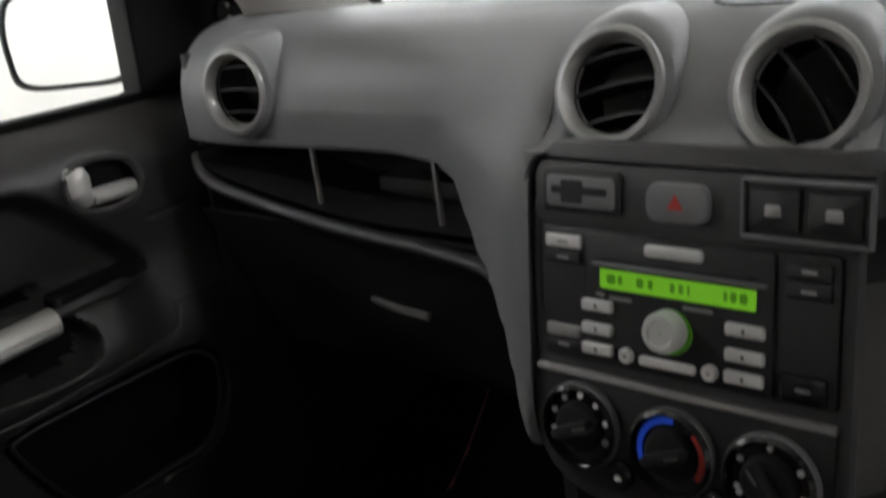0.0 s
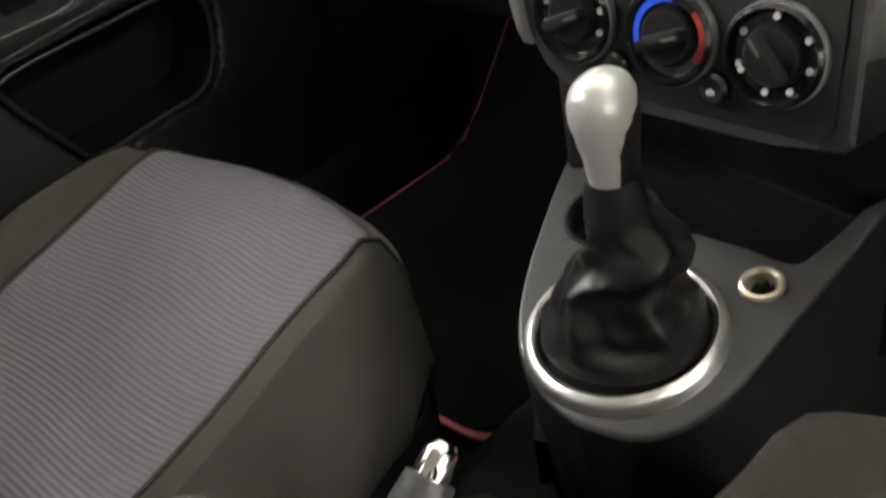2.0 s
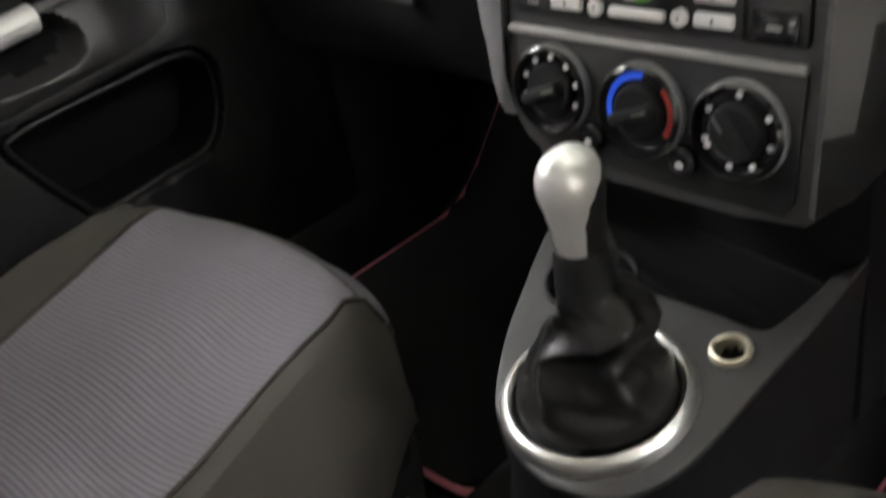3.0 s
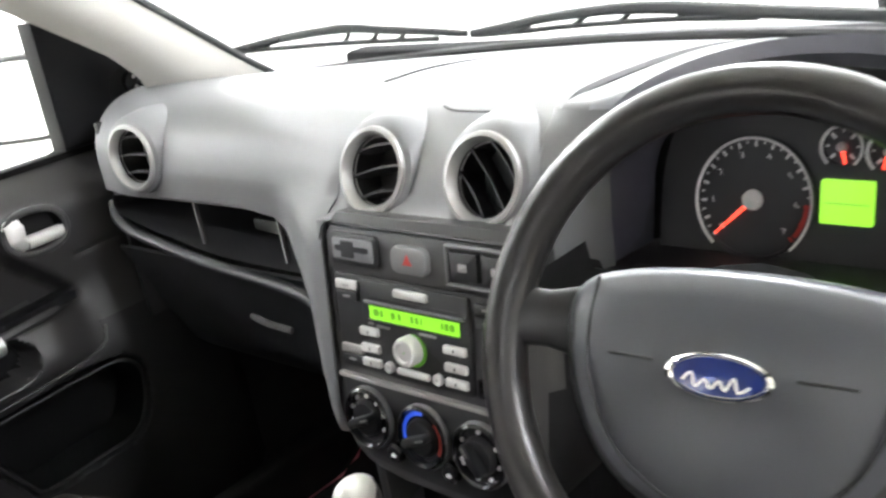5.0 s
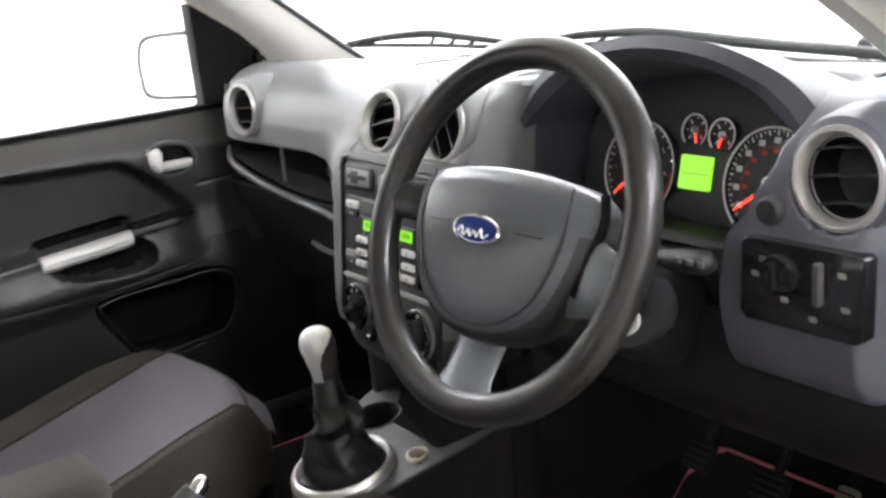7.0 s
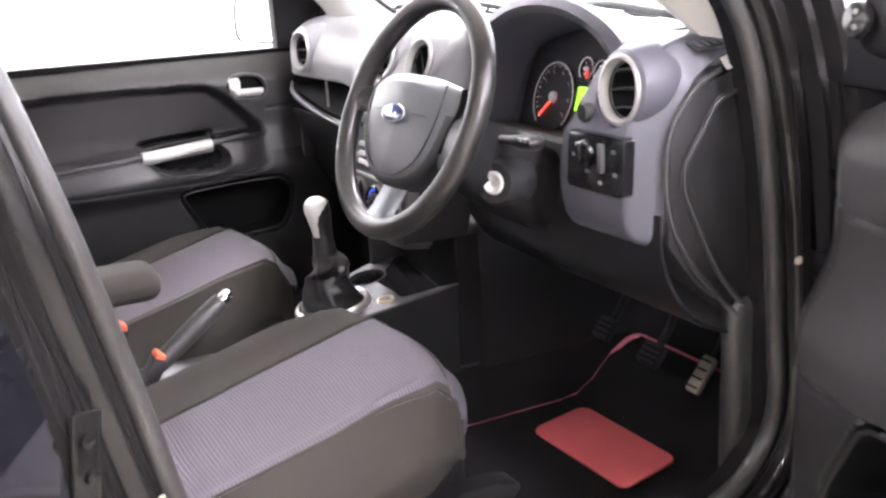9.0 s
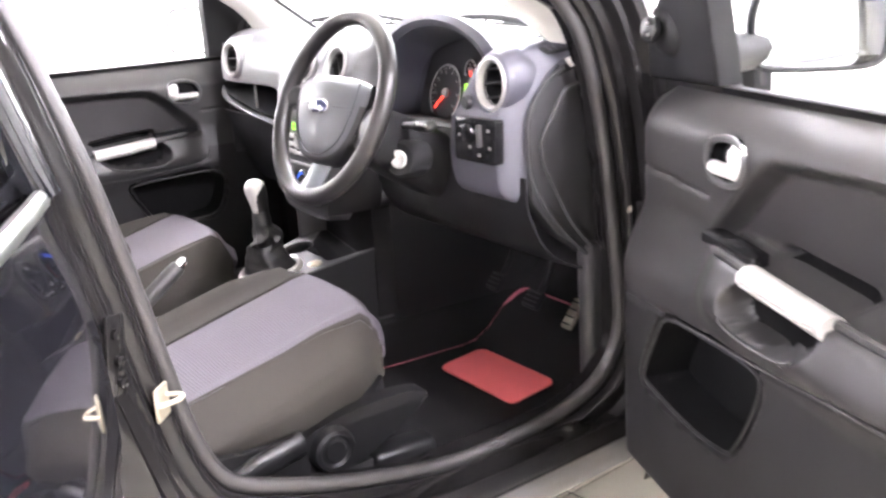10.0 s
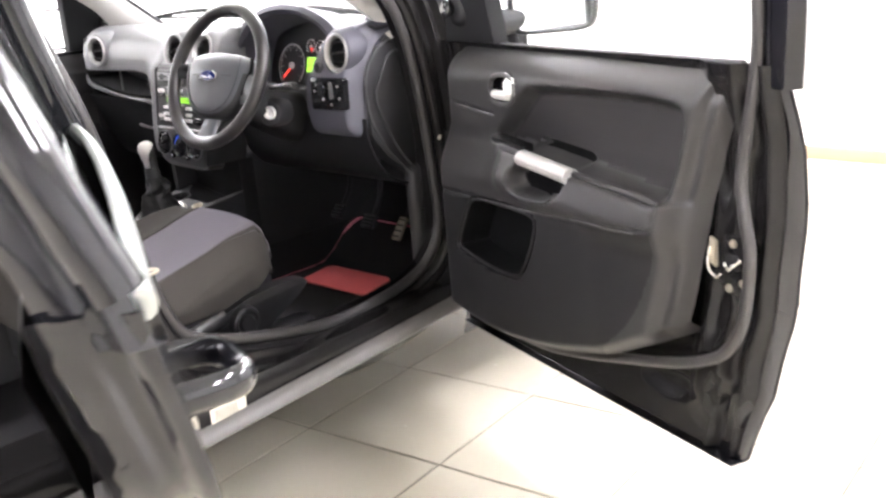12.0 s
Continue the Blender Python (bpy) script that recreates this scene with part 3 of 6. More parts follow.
def build_stereo():
    st = thing("car_stereo", on_stack(0, 0.87), "charcoal car stereo with lit green display", "car stereo")
    part("body", stack_box(-0.12, 0.118, 0.819, 0.925, -0.02, 0.004, 0.002, 0.005), PANEL, st)
    part("faceplate", stack_box(-0.077, 0.075, 0.821, 0.923, 0.004, 0.008, 0.002, 0.004), PANEL, st, "raised middle face of the stereo")
    part("cd_slot", stack_box(-0.064, 0.063, 0.902, 0.906, 0.008, 0.0086, 0), DARK, st, "dark disc slot")
    part("slot_lip", stack_box(-0.071, 0.070, 0.8985, 0.9015, 0.008, 0.011, 0.001), DASH, st)
    part("eject_bar", stack_box(-0.0245, 0.0225, 0.9105, 0.9195, 0.008, 0.012, 0.002, 0.003), SILVER, st, "silver bar button above the disc slot")
    disp = part("display", stack_box(-0.064, 0.062, 0.8815, 0.897, 0.008, 0.0086, 0), LCD_DIM, st, "lit green display")
    for x0, x1 in ((-0.058, -0.05), (-0.048, -0.044), (-0.032, -0.026), (-0.022, -0.018), (-0.004, 0.0), (0.003, 0.007), (0.01, 0.012), (0.038, 0.041), (0.043, 0.048), (0.05, 0.056)):
        part("segment", stack_box(x0, x1, 0.8855, 0.893, 0.0086, 0.0088, 0), INK, disp)
    part("display_rim", join(stack_box(-0.0665, 0.0645, 0.897, 0.8985, 0.008, 0.0105, 0), stack_box(-0.0665, 0.0645, 0.8795, 0.881, 0.008, 0.0105, 0)), DARK, st)
    part("volume_knob", lathe([(0.0158, 0.0), (0.0158, 0.012), (0.014, 0.016), (0.0105, 0.0165), (0.009, 0.0145), (0.001, 0.0145)], on_stack(-0.004, 0.858, 0.008), STACK_AXIS, 32), SILVER, st, "round silver volume knob")
    part("knob_collar", lathe([(0.0175, -0.001), (0.0175, 0.002), (0.001, 0.002)], on_stack(-0.003, 0.8565, 0.008), STACK_AXIS, 28), GREENTINT, st, "green lit collar")
    for z in (0.867, 0.8485, 0.8325):
        for x0, x1, lean in ((-0.0795, -0.052, 0), (0.0405, 0.0695, 0)):
            k = part("button", stack_box(x0, x1, z - 0.0046, z + 0.0046, 0.008, 0.0125, 0.0018, 0.002), SILVER, st, "small silver stereo button")
            part("figure", stack_box((x0 + x1) / 2 - 0.001, (x0 + x1) / 2 + 0.001, z - 0.0018, z + 0.0018, 0.0125, 0.0128, 0), DARK, k)
    for x in (-0.0395, 0.0295):
        part("round_button", lathe([(0.0062, 0.0), (0.0062, 0.004), (0.005, 0.0055), (0.001, 0.005)], on_stack(x, 0.832, 0.008), STACK_AXIS, 20), SILVER, st, "small round silver button")
    part("seek_bar", stack_box(-0.0285, 0.018, 0.8272, 0.8345, 0.008, 0.0122, 0.0018, 0.003), SILVER, st, "silver rocker bar")
    for x0, x1, z0, z1 in ((-0.068, -0.06, 0.8745, 0.8775), (-0.056, -0.036, 0.873, 0.876), (0.006, 0.030, 0.8745, 0.8775)):
        part("caption", stack_box(x0, x1, z0, z1, 0.008, 0.0084, 0), SATIN, st)
    for x0, x1, z0, z1, mat in ((-0.116, -0.083, 0.908, 0.9185, SILVER), (-0.116, -0.083, 0.896, 0.906, PANEL), (-0.116, -0.083, 0.836, 0.846, SATIN), (-0.116, -0.083, 0.826, 0.834, PANEL),
                                (0.082, 0.113, 0.908, 0.919, PANEL), (0.082, 0.113, 0.894, 0.906, PANEL), (0.08, 0.112, 0.822, 0.842, GLOSS)):
        k = part("side_key", stack_box(x0, x1, z0, z1, 0.004, 0.008, 0.0015, 0.002), mat, st, "wide key beside the stereo face")
        part("caption", stack_box((x0 + x1) / 2 - 0.005, (x0 + x1) / 2 + 0.006, (z0 + z1) / 2 - 0.0013, (z0 + z1) / 2 + 0.0013, 0.008, 0.0083, 0), SATIN, k)
    return st


build_stereo().location += Vector((0.002, 0, 0.004))


def air_vent(x, y, z, aim, tilt, mat_pod, vanes, lift=0.08):
    """Round vent: pod, satin ring, dark throat and louvres turned by tilt degrees."""
    axis = Vector((aim, -1, lift)).normalized()
    c = Vector((x, y, z))
    vent = part("air_vent", lathe([(0.036, -0.012), (0.0475, -0.012), (0.0485, -0.004), (0.0465, 0.003), (0.0425, 0.004), (0.0385, -0.001), (0.0375, -0.008)], c, axis, 40), VENT_RING, dashboard, "round air vent with a satin silver ring")
    back = Vector((0, 1, 0.02))
    rings = []
    for r, d, up in ((0.0465, -0.004, 0), (0.0535, 0.0, 0.001), (0.0565, 0.012, 0.002), (0.0575, 0.035, 0.004), (0.052, 0.07, 0.006), (0.038, 0.11, 0.008), (0.01, 0.15, 0.004)):
        q = axis.to_track_quat("Z", "Y").to_matrix()
        o = c - axis * 0.004 + Vector((0, d, up))
        rings.append([o + q @ Vector((r * math.cos(a), r * math.sin(a), 0)) for a in (2 * math.pi * k / 36 for k in range(36))])
    part("pod", loft(rings, True, False), mat_pod, vent, "moulded pod round the vent")
    part("throat", lathe([(0.0385, -0.004), (0.037, -0.05), (0.001, -0.055)], c, axis, 32), DARK, vent, "dark vent throat")
    q = axis.to_track_quat("Z", "Y").to_matrix().to_4x4()
    for k in range(vanes):
        s = (k - (vanes - 1) / 2) * 0.074 / vanes
        w = math.sqrt(max(0.0375 ** 2 - s * s, 1e-6))
        rim = []
        for j in range(9):
            t = -1 + j / 4
            rim.append([Vector((t * w, s + 0.0012 + 0.003 * (1 - t * t), -0.008)), Vector((t * w, s - 0.0012 + 0.003 * (1 - t * t), -0.008)), Vector((t * w, s - 0.0012, -0.032)), Vector((t * w, s + 0.0012, -0.032))])
        bm = moved(loft(rim), Matrix.Translation(c) @ q @ Matrix.Rotation(radians(tilt), 4, "Z"))
        part("louvre", bm, DARK, vent, "thin curved black louvre")


air_vent(-0.562, 0.800, 1.022, 0.12, 0, DASH, 3)
air_vent(-0.076, 0.797, 1.031, 0.02, 12, DASH, 3, 0.36)
air_vent(0.073, 0.80, 1.029, 0.02, -52, DASH, 3, 0.36)
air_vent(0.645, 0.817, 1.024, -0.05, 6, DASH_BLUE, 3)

# driver's side: switch panel, knee panel and end cap
part("dimmer_knob", lathe([(0.014, 0.0), (0.014, 0.008), (0.011, 0.012), (0.001, 0.012)], (0.582, 0.812, 0.989), (0, -1, 0.05), 24), DARK, dashboard, "small round black dimmer knob")
panel_put = lambda a, b, d: (a, 0.797 - d + 0.05 * (b - 0.92), b)
lamp_panel = part("light_switch_panel", prism(rounded(0.562, 0.688, 0.888, 0.966, 0.006), panel_put, -0.01, 0.008, 0.002), GLOSS, dashboard, "gloss black light switch panel")
part("dial", lathe([(0.019, 0.0), (0.018, 0.004), (0.014, 0.006), (0.001, 0.006)], (0.604, 0.789, 0.937), (0, -1, 0), 24), GLOSS, lamp_panel)
part("dial_grip", box(0.602, 0.606, 0.777, 0.784, 0.924, 0.950, 0.002), GLOSS, lamp_panel)
for a, b in ((0.586, 0.948), (0.578, 0.933), (0.61, 0.914), (0.667, 0.947), (0.672, 0.917), (0.64, 0.902)):
    part("symbol", prism(rounded(a - 0.004, a + 0.004, b - 0.0025, b + 0.0025, 0.001), panel_put, 0.008, 0.0086), SATIN, lamp_panel)
part("thumbwheel", box(0.644, 0.652, 0.779, 0.789, 0.917, 0.957, 0.003), STACK, lamp_panel, "pale upright thumbwheel")
rows = []
for t in range(13):
    x = lerp(0.14, 0.705, t / 12)
    f = 0.02 * math.sin(math.pi * t / 12)
    rows.append(curve([(x, 0.84, 0.86), (x, 0.845 - f, 0.80), (x, 0.87 - f, 0.74), (x, 0.92, 0.69), (x, 1.02, 0.66), (x, 1.15, 0.66)], 3))
part("knee_panel", thick(loft(rows, False), 0.005), BLACK, dashboard, "black lower panel under the wheel")
cap = [(0.85, 0.815), (0.845, 0.92), (0.86, 0.99), (0.9, 1.03), (1.0, 1.05), (1.02, 0.9), (1.01, 0.72), (0.98, 0.69), (0.9, 0.75)]
end = part("end_cap", prism(cap, lambda a, b, d: (d, a, b), 0.66, 0.708, 0.006), DARK, dashboard, "black dash end cover")
ridge = curve([(0.713, a, b) for a, b in ((0.985, 1.02), (0.955, 1.014), (0.925, 1.004), (0.90, 0.968), (0.873, 0.928), (0.871, 0.908), (0.874, 0.885), (0.9, 0.83), (0.93, 0.772), (0.958, 0.735), (0.988, 0.70))], 3)
part("cover_ridge", tube(ridge, 0.004, 8), RUBBER, end, "moulded ridge on the end cover")
ridge = curve([(0.711, a, b) for a, b in ((0.93, 1.045), (0.885, 1.022), (0.85, 0.975), (0.842, 0.92), (0.85, 0.855), (0.885, 0.79), (0.935, 0.73), (0.98, 0.688))], 4)
part("cover_ridge", tube(ridge, 0.0045, 8), RUBBER, end)
grille = part("demist_grille", moved(box(-0.02, 0.02, -0.04, 0.04, -0.002, 0.002, 0.0015), pose(0.684, 0.935, 1.08, 4, 20, 8)), DARK, dashboard, "small slotted side demister grille")
for k in range(5):
    part("slot", moved(box(-0.014, 0.014, -0.0025, 0.0025, 0.0018, 0.0035, 0.0008), pose(0.684, 0.935, 1.08, 4, 20, 8) @ pose(0, -0.028 + 0.014 * k, 0)), DASH_BLUE, grille)

# glovebox and what closes the dash below
rows = []
for t in range(13):
    x = lerp(-0.69, -0.135, t / 12)
    rows.append(curve([(x, 0.815, 0.875), (x, 0.83, 0.84), (x, 0.85, 0.79), (x, 0.875, 0.73), (x, 0.92, 0.66), (x, 1.05, 0.62), (x, 1.2, 0.62)], 3))
glove = part("glovebox", thick(loft(rows, False), 0.005), BLACK, dashboard, "black glovebox lid below the shelf")
part("latch", tube(curve([(-0.442, 0.848, 0.779), (-0.40, 0.842, 0.776), (-0.358, 0.848, 0.770)], 5), 0.005, 8), CLADDING, glove, "slim grey glovebox latch")
part("left_closing", box(-0.70, -0.69, 0.83, 1.1, 0.62, 1.06, 0.003), DARK, dashboard)


# ---- instruments ----
def build_cluster():
    cl = thing("instrument_cluster", (0.36, 0.965, 0.97), "black car instrument cluster with lit green display", "instrument cluster")
    put = lambda a, b, d: Vector((a, 0.968 - d + 0.25 * (b - 0.97), b))
    back = curve([(0.165, 0, 0.905), (0.17, 0, 1.0), (0.205, 0, 1.065), (0.29, 0, 1.094), (0.38, 0, 1.101), (0.47, 0, 1.09), (0.54, 0, 1.045), (0.55, 0, 0.96), (0.535, 0, 0.905)], 5)
    part("face", prism([(p.x, p.z) for p in back], put, -0.01, 0.0), DIAL, cl)
    ax = Vector((0, -1, 0.25)).normalized()

    def gauge(name, x, z, r, a0, a1, ticks, needle, numbers=(), red_from=None):
        g = part(name, lathe([(r + 0.001, 0.0), (r + 0.001, 0.005), (r - 0.001, 0.006), (r - 0.0022, 0.004), (r - 0.0022, 0.0012), (0.001, 0.0012)], put(x, z, 0.001), ax, 40), DIAL, cl, "round black gauge with white marks")
        arc = []
        for k in range(41):
            t = radians(lerp(a0 + 6, a1 - 6, k / 40))
            arc.append([put(x + q * math.cos(t), z + q * math.sin(t), 0.0075) for q in (r - (0.0012 if k > 14 else 0.0022), r + 0.0014)])
        part("scale_ring", loft(arc, False), WHITE, g, "thin white scale ring")
        for k in range(ticks):
            f = k / (ticks - 1)
            t = radians(lerp(a0, a1, f))
            c, s = math.cos(t), math.sin(t)
            long = k % 2 == 0
            q0, q1 = r - (0.009 if long else 0.006), r - 0.003
            w = 0.0013 if long else 0.0009
            bm = bmesh.new()
            bm.faces.new([bm.verts.new(put(x + q * c - v * s, z + q * s + v * c, 0.0032)) for q, v in ((q0, -w), (q1, -w), (q1, w), (q0, w))])
            part("tick", bm, REDPRINT if red_from is not None and f >= red_from else WHITE, g)
        for f, txt in numbers:
            t = radians(lerp(a0, a1, f))
            bm = moved(lettering(txt, 0.011), Matrix.Translation(put(x + (r - 0.016) * math.cos(t), z + (r - 0.016) * math.sin(t), 0.0034)) @ pose(0, 0, 0, 90 + 14))
            part("figure", bm, WHITE, g)
        t = radians(needle)
        c, s = math.cos(t), math.sin(t)
        bm = bmesh.new()
        bm.faces.new([bm.verts.new(put(x + q * c - v * s, z + q * s + v * c, 0.006)) for q, v in ((0.0, -0.0024), (r * 0.88, -0.0011), (r * 0.88, 0.0011), (0.0, 0.0024))])
        part("needle", bm, NEEDLE, g, "thin red needle")
        part("hub", lathe([(0.14 * r + 0.002, 0.0), (0.14 * r + 0.001, 0.005), (0.0001, 0.006)], put(x, z, 0.005), ax, 20), WHITE, g, "pale needle hub")
        return g

    gauge("rev_counter", 0.267, 0.967, 0.058, 222, -42, 29, 222, [(k / 7, str(k)) for k in range(8)], 0.84)
    band = [[put(0.267 + q * math.cos(radians(a)), 0.967 + q * math.sin(radians(a)), 0.0034) for q in (0.050, 0.0545)] for a in range(-38, 1, 4)]
    part("red_zone", loft(band, False), REDPRINT, cl, "red band of the rev counter")
    sp = gauge("speedometer", 0.464, 0.968, 0.062, 222, -42, 45, 216)
    for k in range(11):
        t = radians(lerp(214, -34, k / 10))
        c, q = math.cos(t), math.sin(t)
        part("figure", prism(rounded(-0.0042, 0.0042, -0.0033, 0.0033, 0.0015, 2), lambda a, b, d: put(0.464 + 0.0475 * c + a, 0.968 + 0.0475 * q + b, d), 0.003, 0.0035), WHITE, sp)
        part("inner_figure", prism(rounded(-0.0034, 0.0034, -0.0024, 0.0024, 0.001, 2), lambda a, b, d: put(0.464 + 0.036 * c + a, 0.968 + 0.036 * q + b, d), 0.003, 0.0034), REDPRINT, sp)
    arc = [[put(0.464 + q * math.cos(radians(a)), 0.968 + q * math.sin(radians(a)), 0.0032) for q in (0.0405, 0.0412)] for a in range(-34, 215, 8)]
    part("inner_scale", loft(arc, False), REDPRINT, sp, "red inner scale")
    gauge("small_gauge", 0.349, 1.019, 0.0185, 225, -45, 7, 285)
    gauge("small_gauge", 0.390, 1.016, 0.0185, 225, -45, 7, 255)
    d = part("display", prism(rounded(0.331, 0.379, 0.950, 0.989, 0.002), put, 0.0, 0.003), LCD, cl, "lit green trip display")
    part("segment", prism(rounded(0.335, 0.375, 0.968, 0.9688, 0.0003, 2), put, 0.003, 0.0033), INK, d)
    # lower lip of the binnacle
    lip = curve([(0.15, 0.90, 0.905), (0.24, 0.872, 0.918), (0.36, 0.862, 0.925), (0.48, 0.866, 0.922), (0.55, 0.88, 0.915)], 6)
    part("lower_lip", tube(lip, 0.014, 10, flat=0.6), DARK, cl)
    rows = [[Vector((x, 0.868, 0.918)), Vector((x, 0.97, 0.912))] for x in (0.15, 0.25, 0.36, 0.47, 0.55)]
    part("ledge", thick(loft(rows, False), 0.004), DARK, cl)
    rows = [[Vector((x, 0.856, 0.925)), Vector((x, 0.85, 0.90)), Vector((x, 0.86, 0.86))] for x in (0.13, 0.25, 0.36, 0.47, 0.56)]
    part("lower_front", thick(loft(rows, False), 0.004), DARK, cl)


build_cluster()


# ---- steering wheel ----
WHEEL = Matrix.Translation((0.421, 0.613, 0.993)) @ pose(0, 0, 0, 90 - 24.5, 0, 4)  # x across, y up the rim's plane, z to the driver


def build_wheel():
    sw = thing("steering_wheel", (0.421, 0.613, 0.993), "black leather-look steering wheel with central badge", "steering wheel")
    ring = [WHEEL @ Vector((0.1705 * math.cos(a), 0.1705 * math.sin(a), 0.0)) for a in (2 * math.pi * k / 72 for k in range(72))]
    part("rim", tube(ring, 0.0162, 14, True, up=(0, -0.9, 0.4)), material("worn_black_rim", (0.0165, 0.0153, 0.015), 0.3, 0, 0.2, 500, 0.2, 10), sw, "thick black steering wheel rim")
    out = curve([(-0.104, 0.03, 0), (-0.098, 0.05, 0), (-0.08, 0.062, 0), (-0.03, 0.07, 0), (0.03, 0.07, 0), (0.08, 0.062, 0), (0.102, 0.05, 0), (0.108, 0.03, 0), (0.1, -0.02, 0), (0.08, -0.07, 0), (0.045, -0.1, 0), (0.0, -0.108, 0), (-0.045, -0.1, 0), (-0.08, -0.07, 0), (-0.1, -0.02, 0)], 3, True)
    out = [Vector((p.x * 1.17, p.y * 0.93 - 0.008, 0)) for p in out]
    rings = []
    for k, d in ((0.9, -0.045), (1.0, -0.035), (1.0, -0.018), (0.97, -0.008), (0.9, -0.001), (0.7, 0.004), (0.4, 0.007), (0.1, 0.008)):
        rings.append([WHEEL @ Vector((p.x * k, p.y * k - 0.002 * (1 - k), d + 0.016 - 0.006 * step(0.02, -0.11, p.y) - 0.006 * abs(p.x * k) / 0.117)) for p in out])
    cover, turned = loft(rings), WHEEL.inverted()
    # darker lower rim: black surround, plus painted shade under the wings
    for f in cover.faces:
        q = turned @ f.calc_center_median()
        if q.y < 0.0 and q.z < 0.0145 - 0.006 * abs(q.x) / 0.117 - 0.006 * step(0.02, -0.11, q.y):
            f.material_index = 1
    hub = part("airbag_cover", cover, (HUB, PANEL), sw, "smooth dark grey airbag cover")
    seam = curve([(-0.082, 0.058, -0.012), (-0.084, 0.0, -0.009), (-0.066, -0.055, -0.012), (-0.03, -0.085, -0.013), (0, -0.09, -0.013), (0.03, -0.085, -0.013), (0.066, -0.055, -0.012), (0.086, 0.0, -0.009), (0.084, 0.058, -0.012)], 5)
    part("seam", tube([WHEEL @ Vector((p.x * 1.14, p.y * 0.93 - 0.008, p.z + 0.0225)) for p in seam], 0.0012, 6), DARK, hub)
    for sx in (-1, 1):
        part("seam", tube([WHEEL @ Vector((sx * a, -0.002, 0.0245 - 0.004 * (a / 0.08) ** 2 - 0.006 * a / 0.1)) for a in (0.045, 0.06, 0.078)], 0.001, 6), DARK, hub)
    badge = part("badge", lathe([(0.034, 0.0), (0.034, 0.003), (0.031, 0.0045), (0.029, 0.003), (0.001, 0.003)], WHEEL @ Vector((0, -0.006, 0.0225)), WHEEL.to_3x3() @ Vector((0, 0, 1)), 40, (1, 0.42)), CHROME, hub, "oval chrome-rimmed badge")
    part("enamel", lathe([(0.029, 0.0), (0.0285, 0.0018), (0.001, 0.0032)], WHEEL @ Vector((0, -0.006, 0.025)), WHEEL.to_3x3() @ Vector((0, 0, 1)), 36, (1, 0.4)), BADGE, badge, "blue badge enamel")
    swash = curve([(a, b, 0.0125) for a, b in ((-0.021, 0.0), (-0.016, 0.005), (-0.0125, -0.003), (-0.007, 0.002), (-0.003, -0.003), (0.002, 0.002), (0.006, -0.003), (0.011, 0.005), (0.014, -0.003), (0.021, 0.001))], 4)
    part("swash", tube([WHEEL @ (p + Vector((0, -0.01, 0.0158))) for p in swash], 0.0008, 6), WHITE, badge, "plain pale flourish")
    # spokes: two to the sides, one downwards
    for sx in (-1, 1):
        rows = []
        for a, w, d in ((0.085, 0.034, -0.02), (0.11, 0.027, -0.016), (0.14, 0.02, -0.008), (0.165, 0.021, 0.0)) if sx < 0 else ((0.09, 0.040, -0.016), (0.118, 0.037, -0.009), (0.128, 0.034, -0.004), (0.146, 0.030, -0.001), (0.166, 0.031, 0.001)):
            rows.append([WHEEL @ Vector((sx * a, (0.012 if sx < 0 else -0.026 - 0.006 * step(0.12, 0.16, a)) + w * math.cos(t), d + 0.011 * math.sin(t))) for t in (2 * math.pi * k / 18 for k in range(18))])
        part("spoke", loft(rows), SPOKE if sx > 0 else PANEL, sw, "side spoke")
    rows = []
    for b, w, d in ((-0.085, 0.036, -0.018), (-0.11, 0.032, -0.016), (-0.14, 0.032, -0.008), (-0.166, 0.042, -0.001)):
        rows.append([WHEEL @ Vector((w * math.cos(t), b, d + 0.010 * math.sin(t))) for t in (2 * math.pi * k / 16 for k in range(16))])
    part("spoke", loft(rows), SPOKE, sw, "grey lower spoke")
    rows = [[WHEEL @ Vector((r * math.cos(t), r * math.sin(t) * 0.9 - 0.015, d)) for t in (2 * math.pi * k / 20 for k in range(20))] for r, d in ((0.088, -0.03), (0.08, -0.05), (0.06, -0.065))]
    # solid dark strip laid where only a shaded gap would show
    gap = curve([(0.121, 0.045, -0.003), (0.127, 0.02, -0.002), (0.122, -0.012, 0.0), (0.112, -0.045, -0.002)], 5)
    part("spoke_gap", tube([WHEEL @ p for p in gap], 0.0045, 8), CARPET_AND_SHADE, sw, "dark strip for the shaded gap beside the airbag cover")
    part("boss", loft(rows), DARK, sw, "black boss behind the airbag cover")


build_wheel()


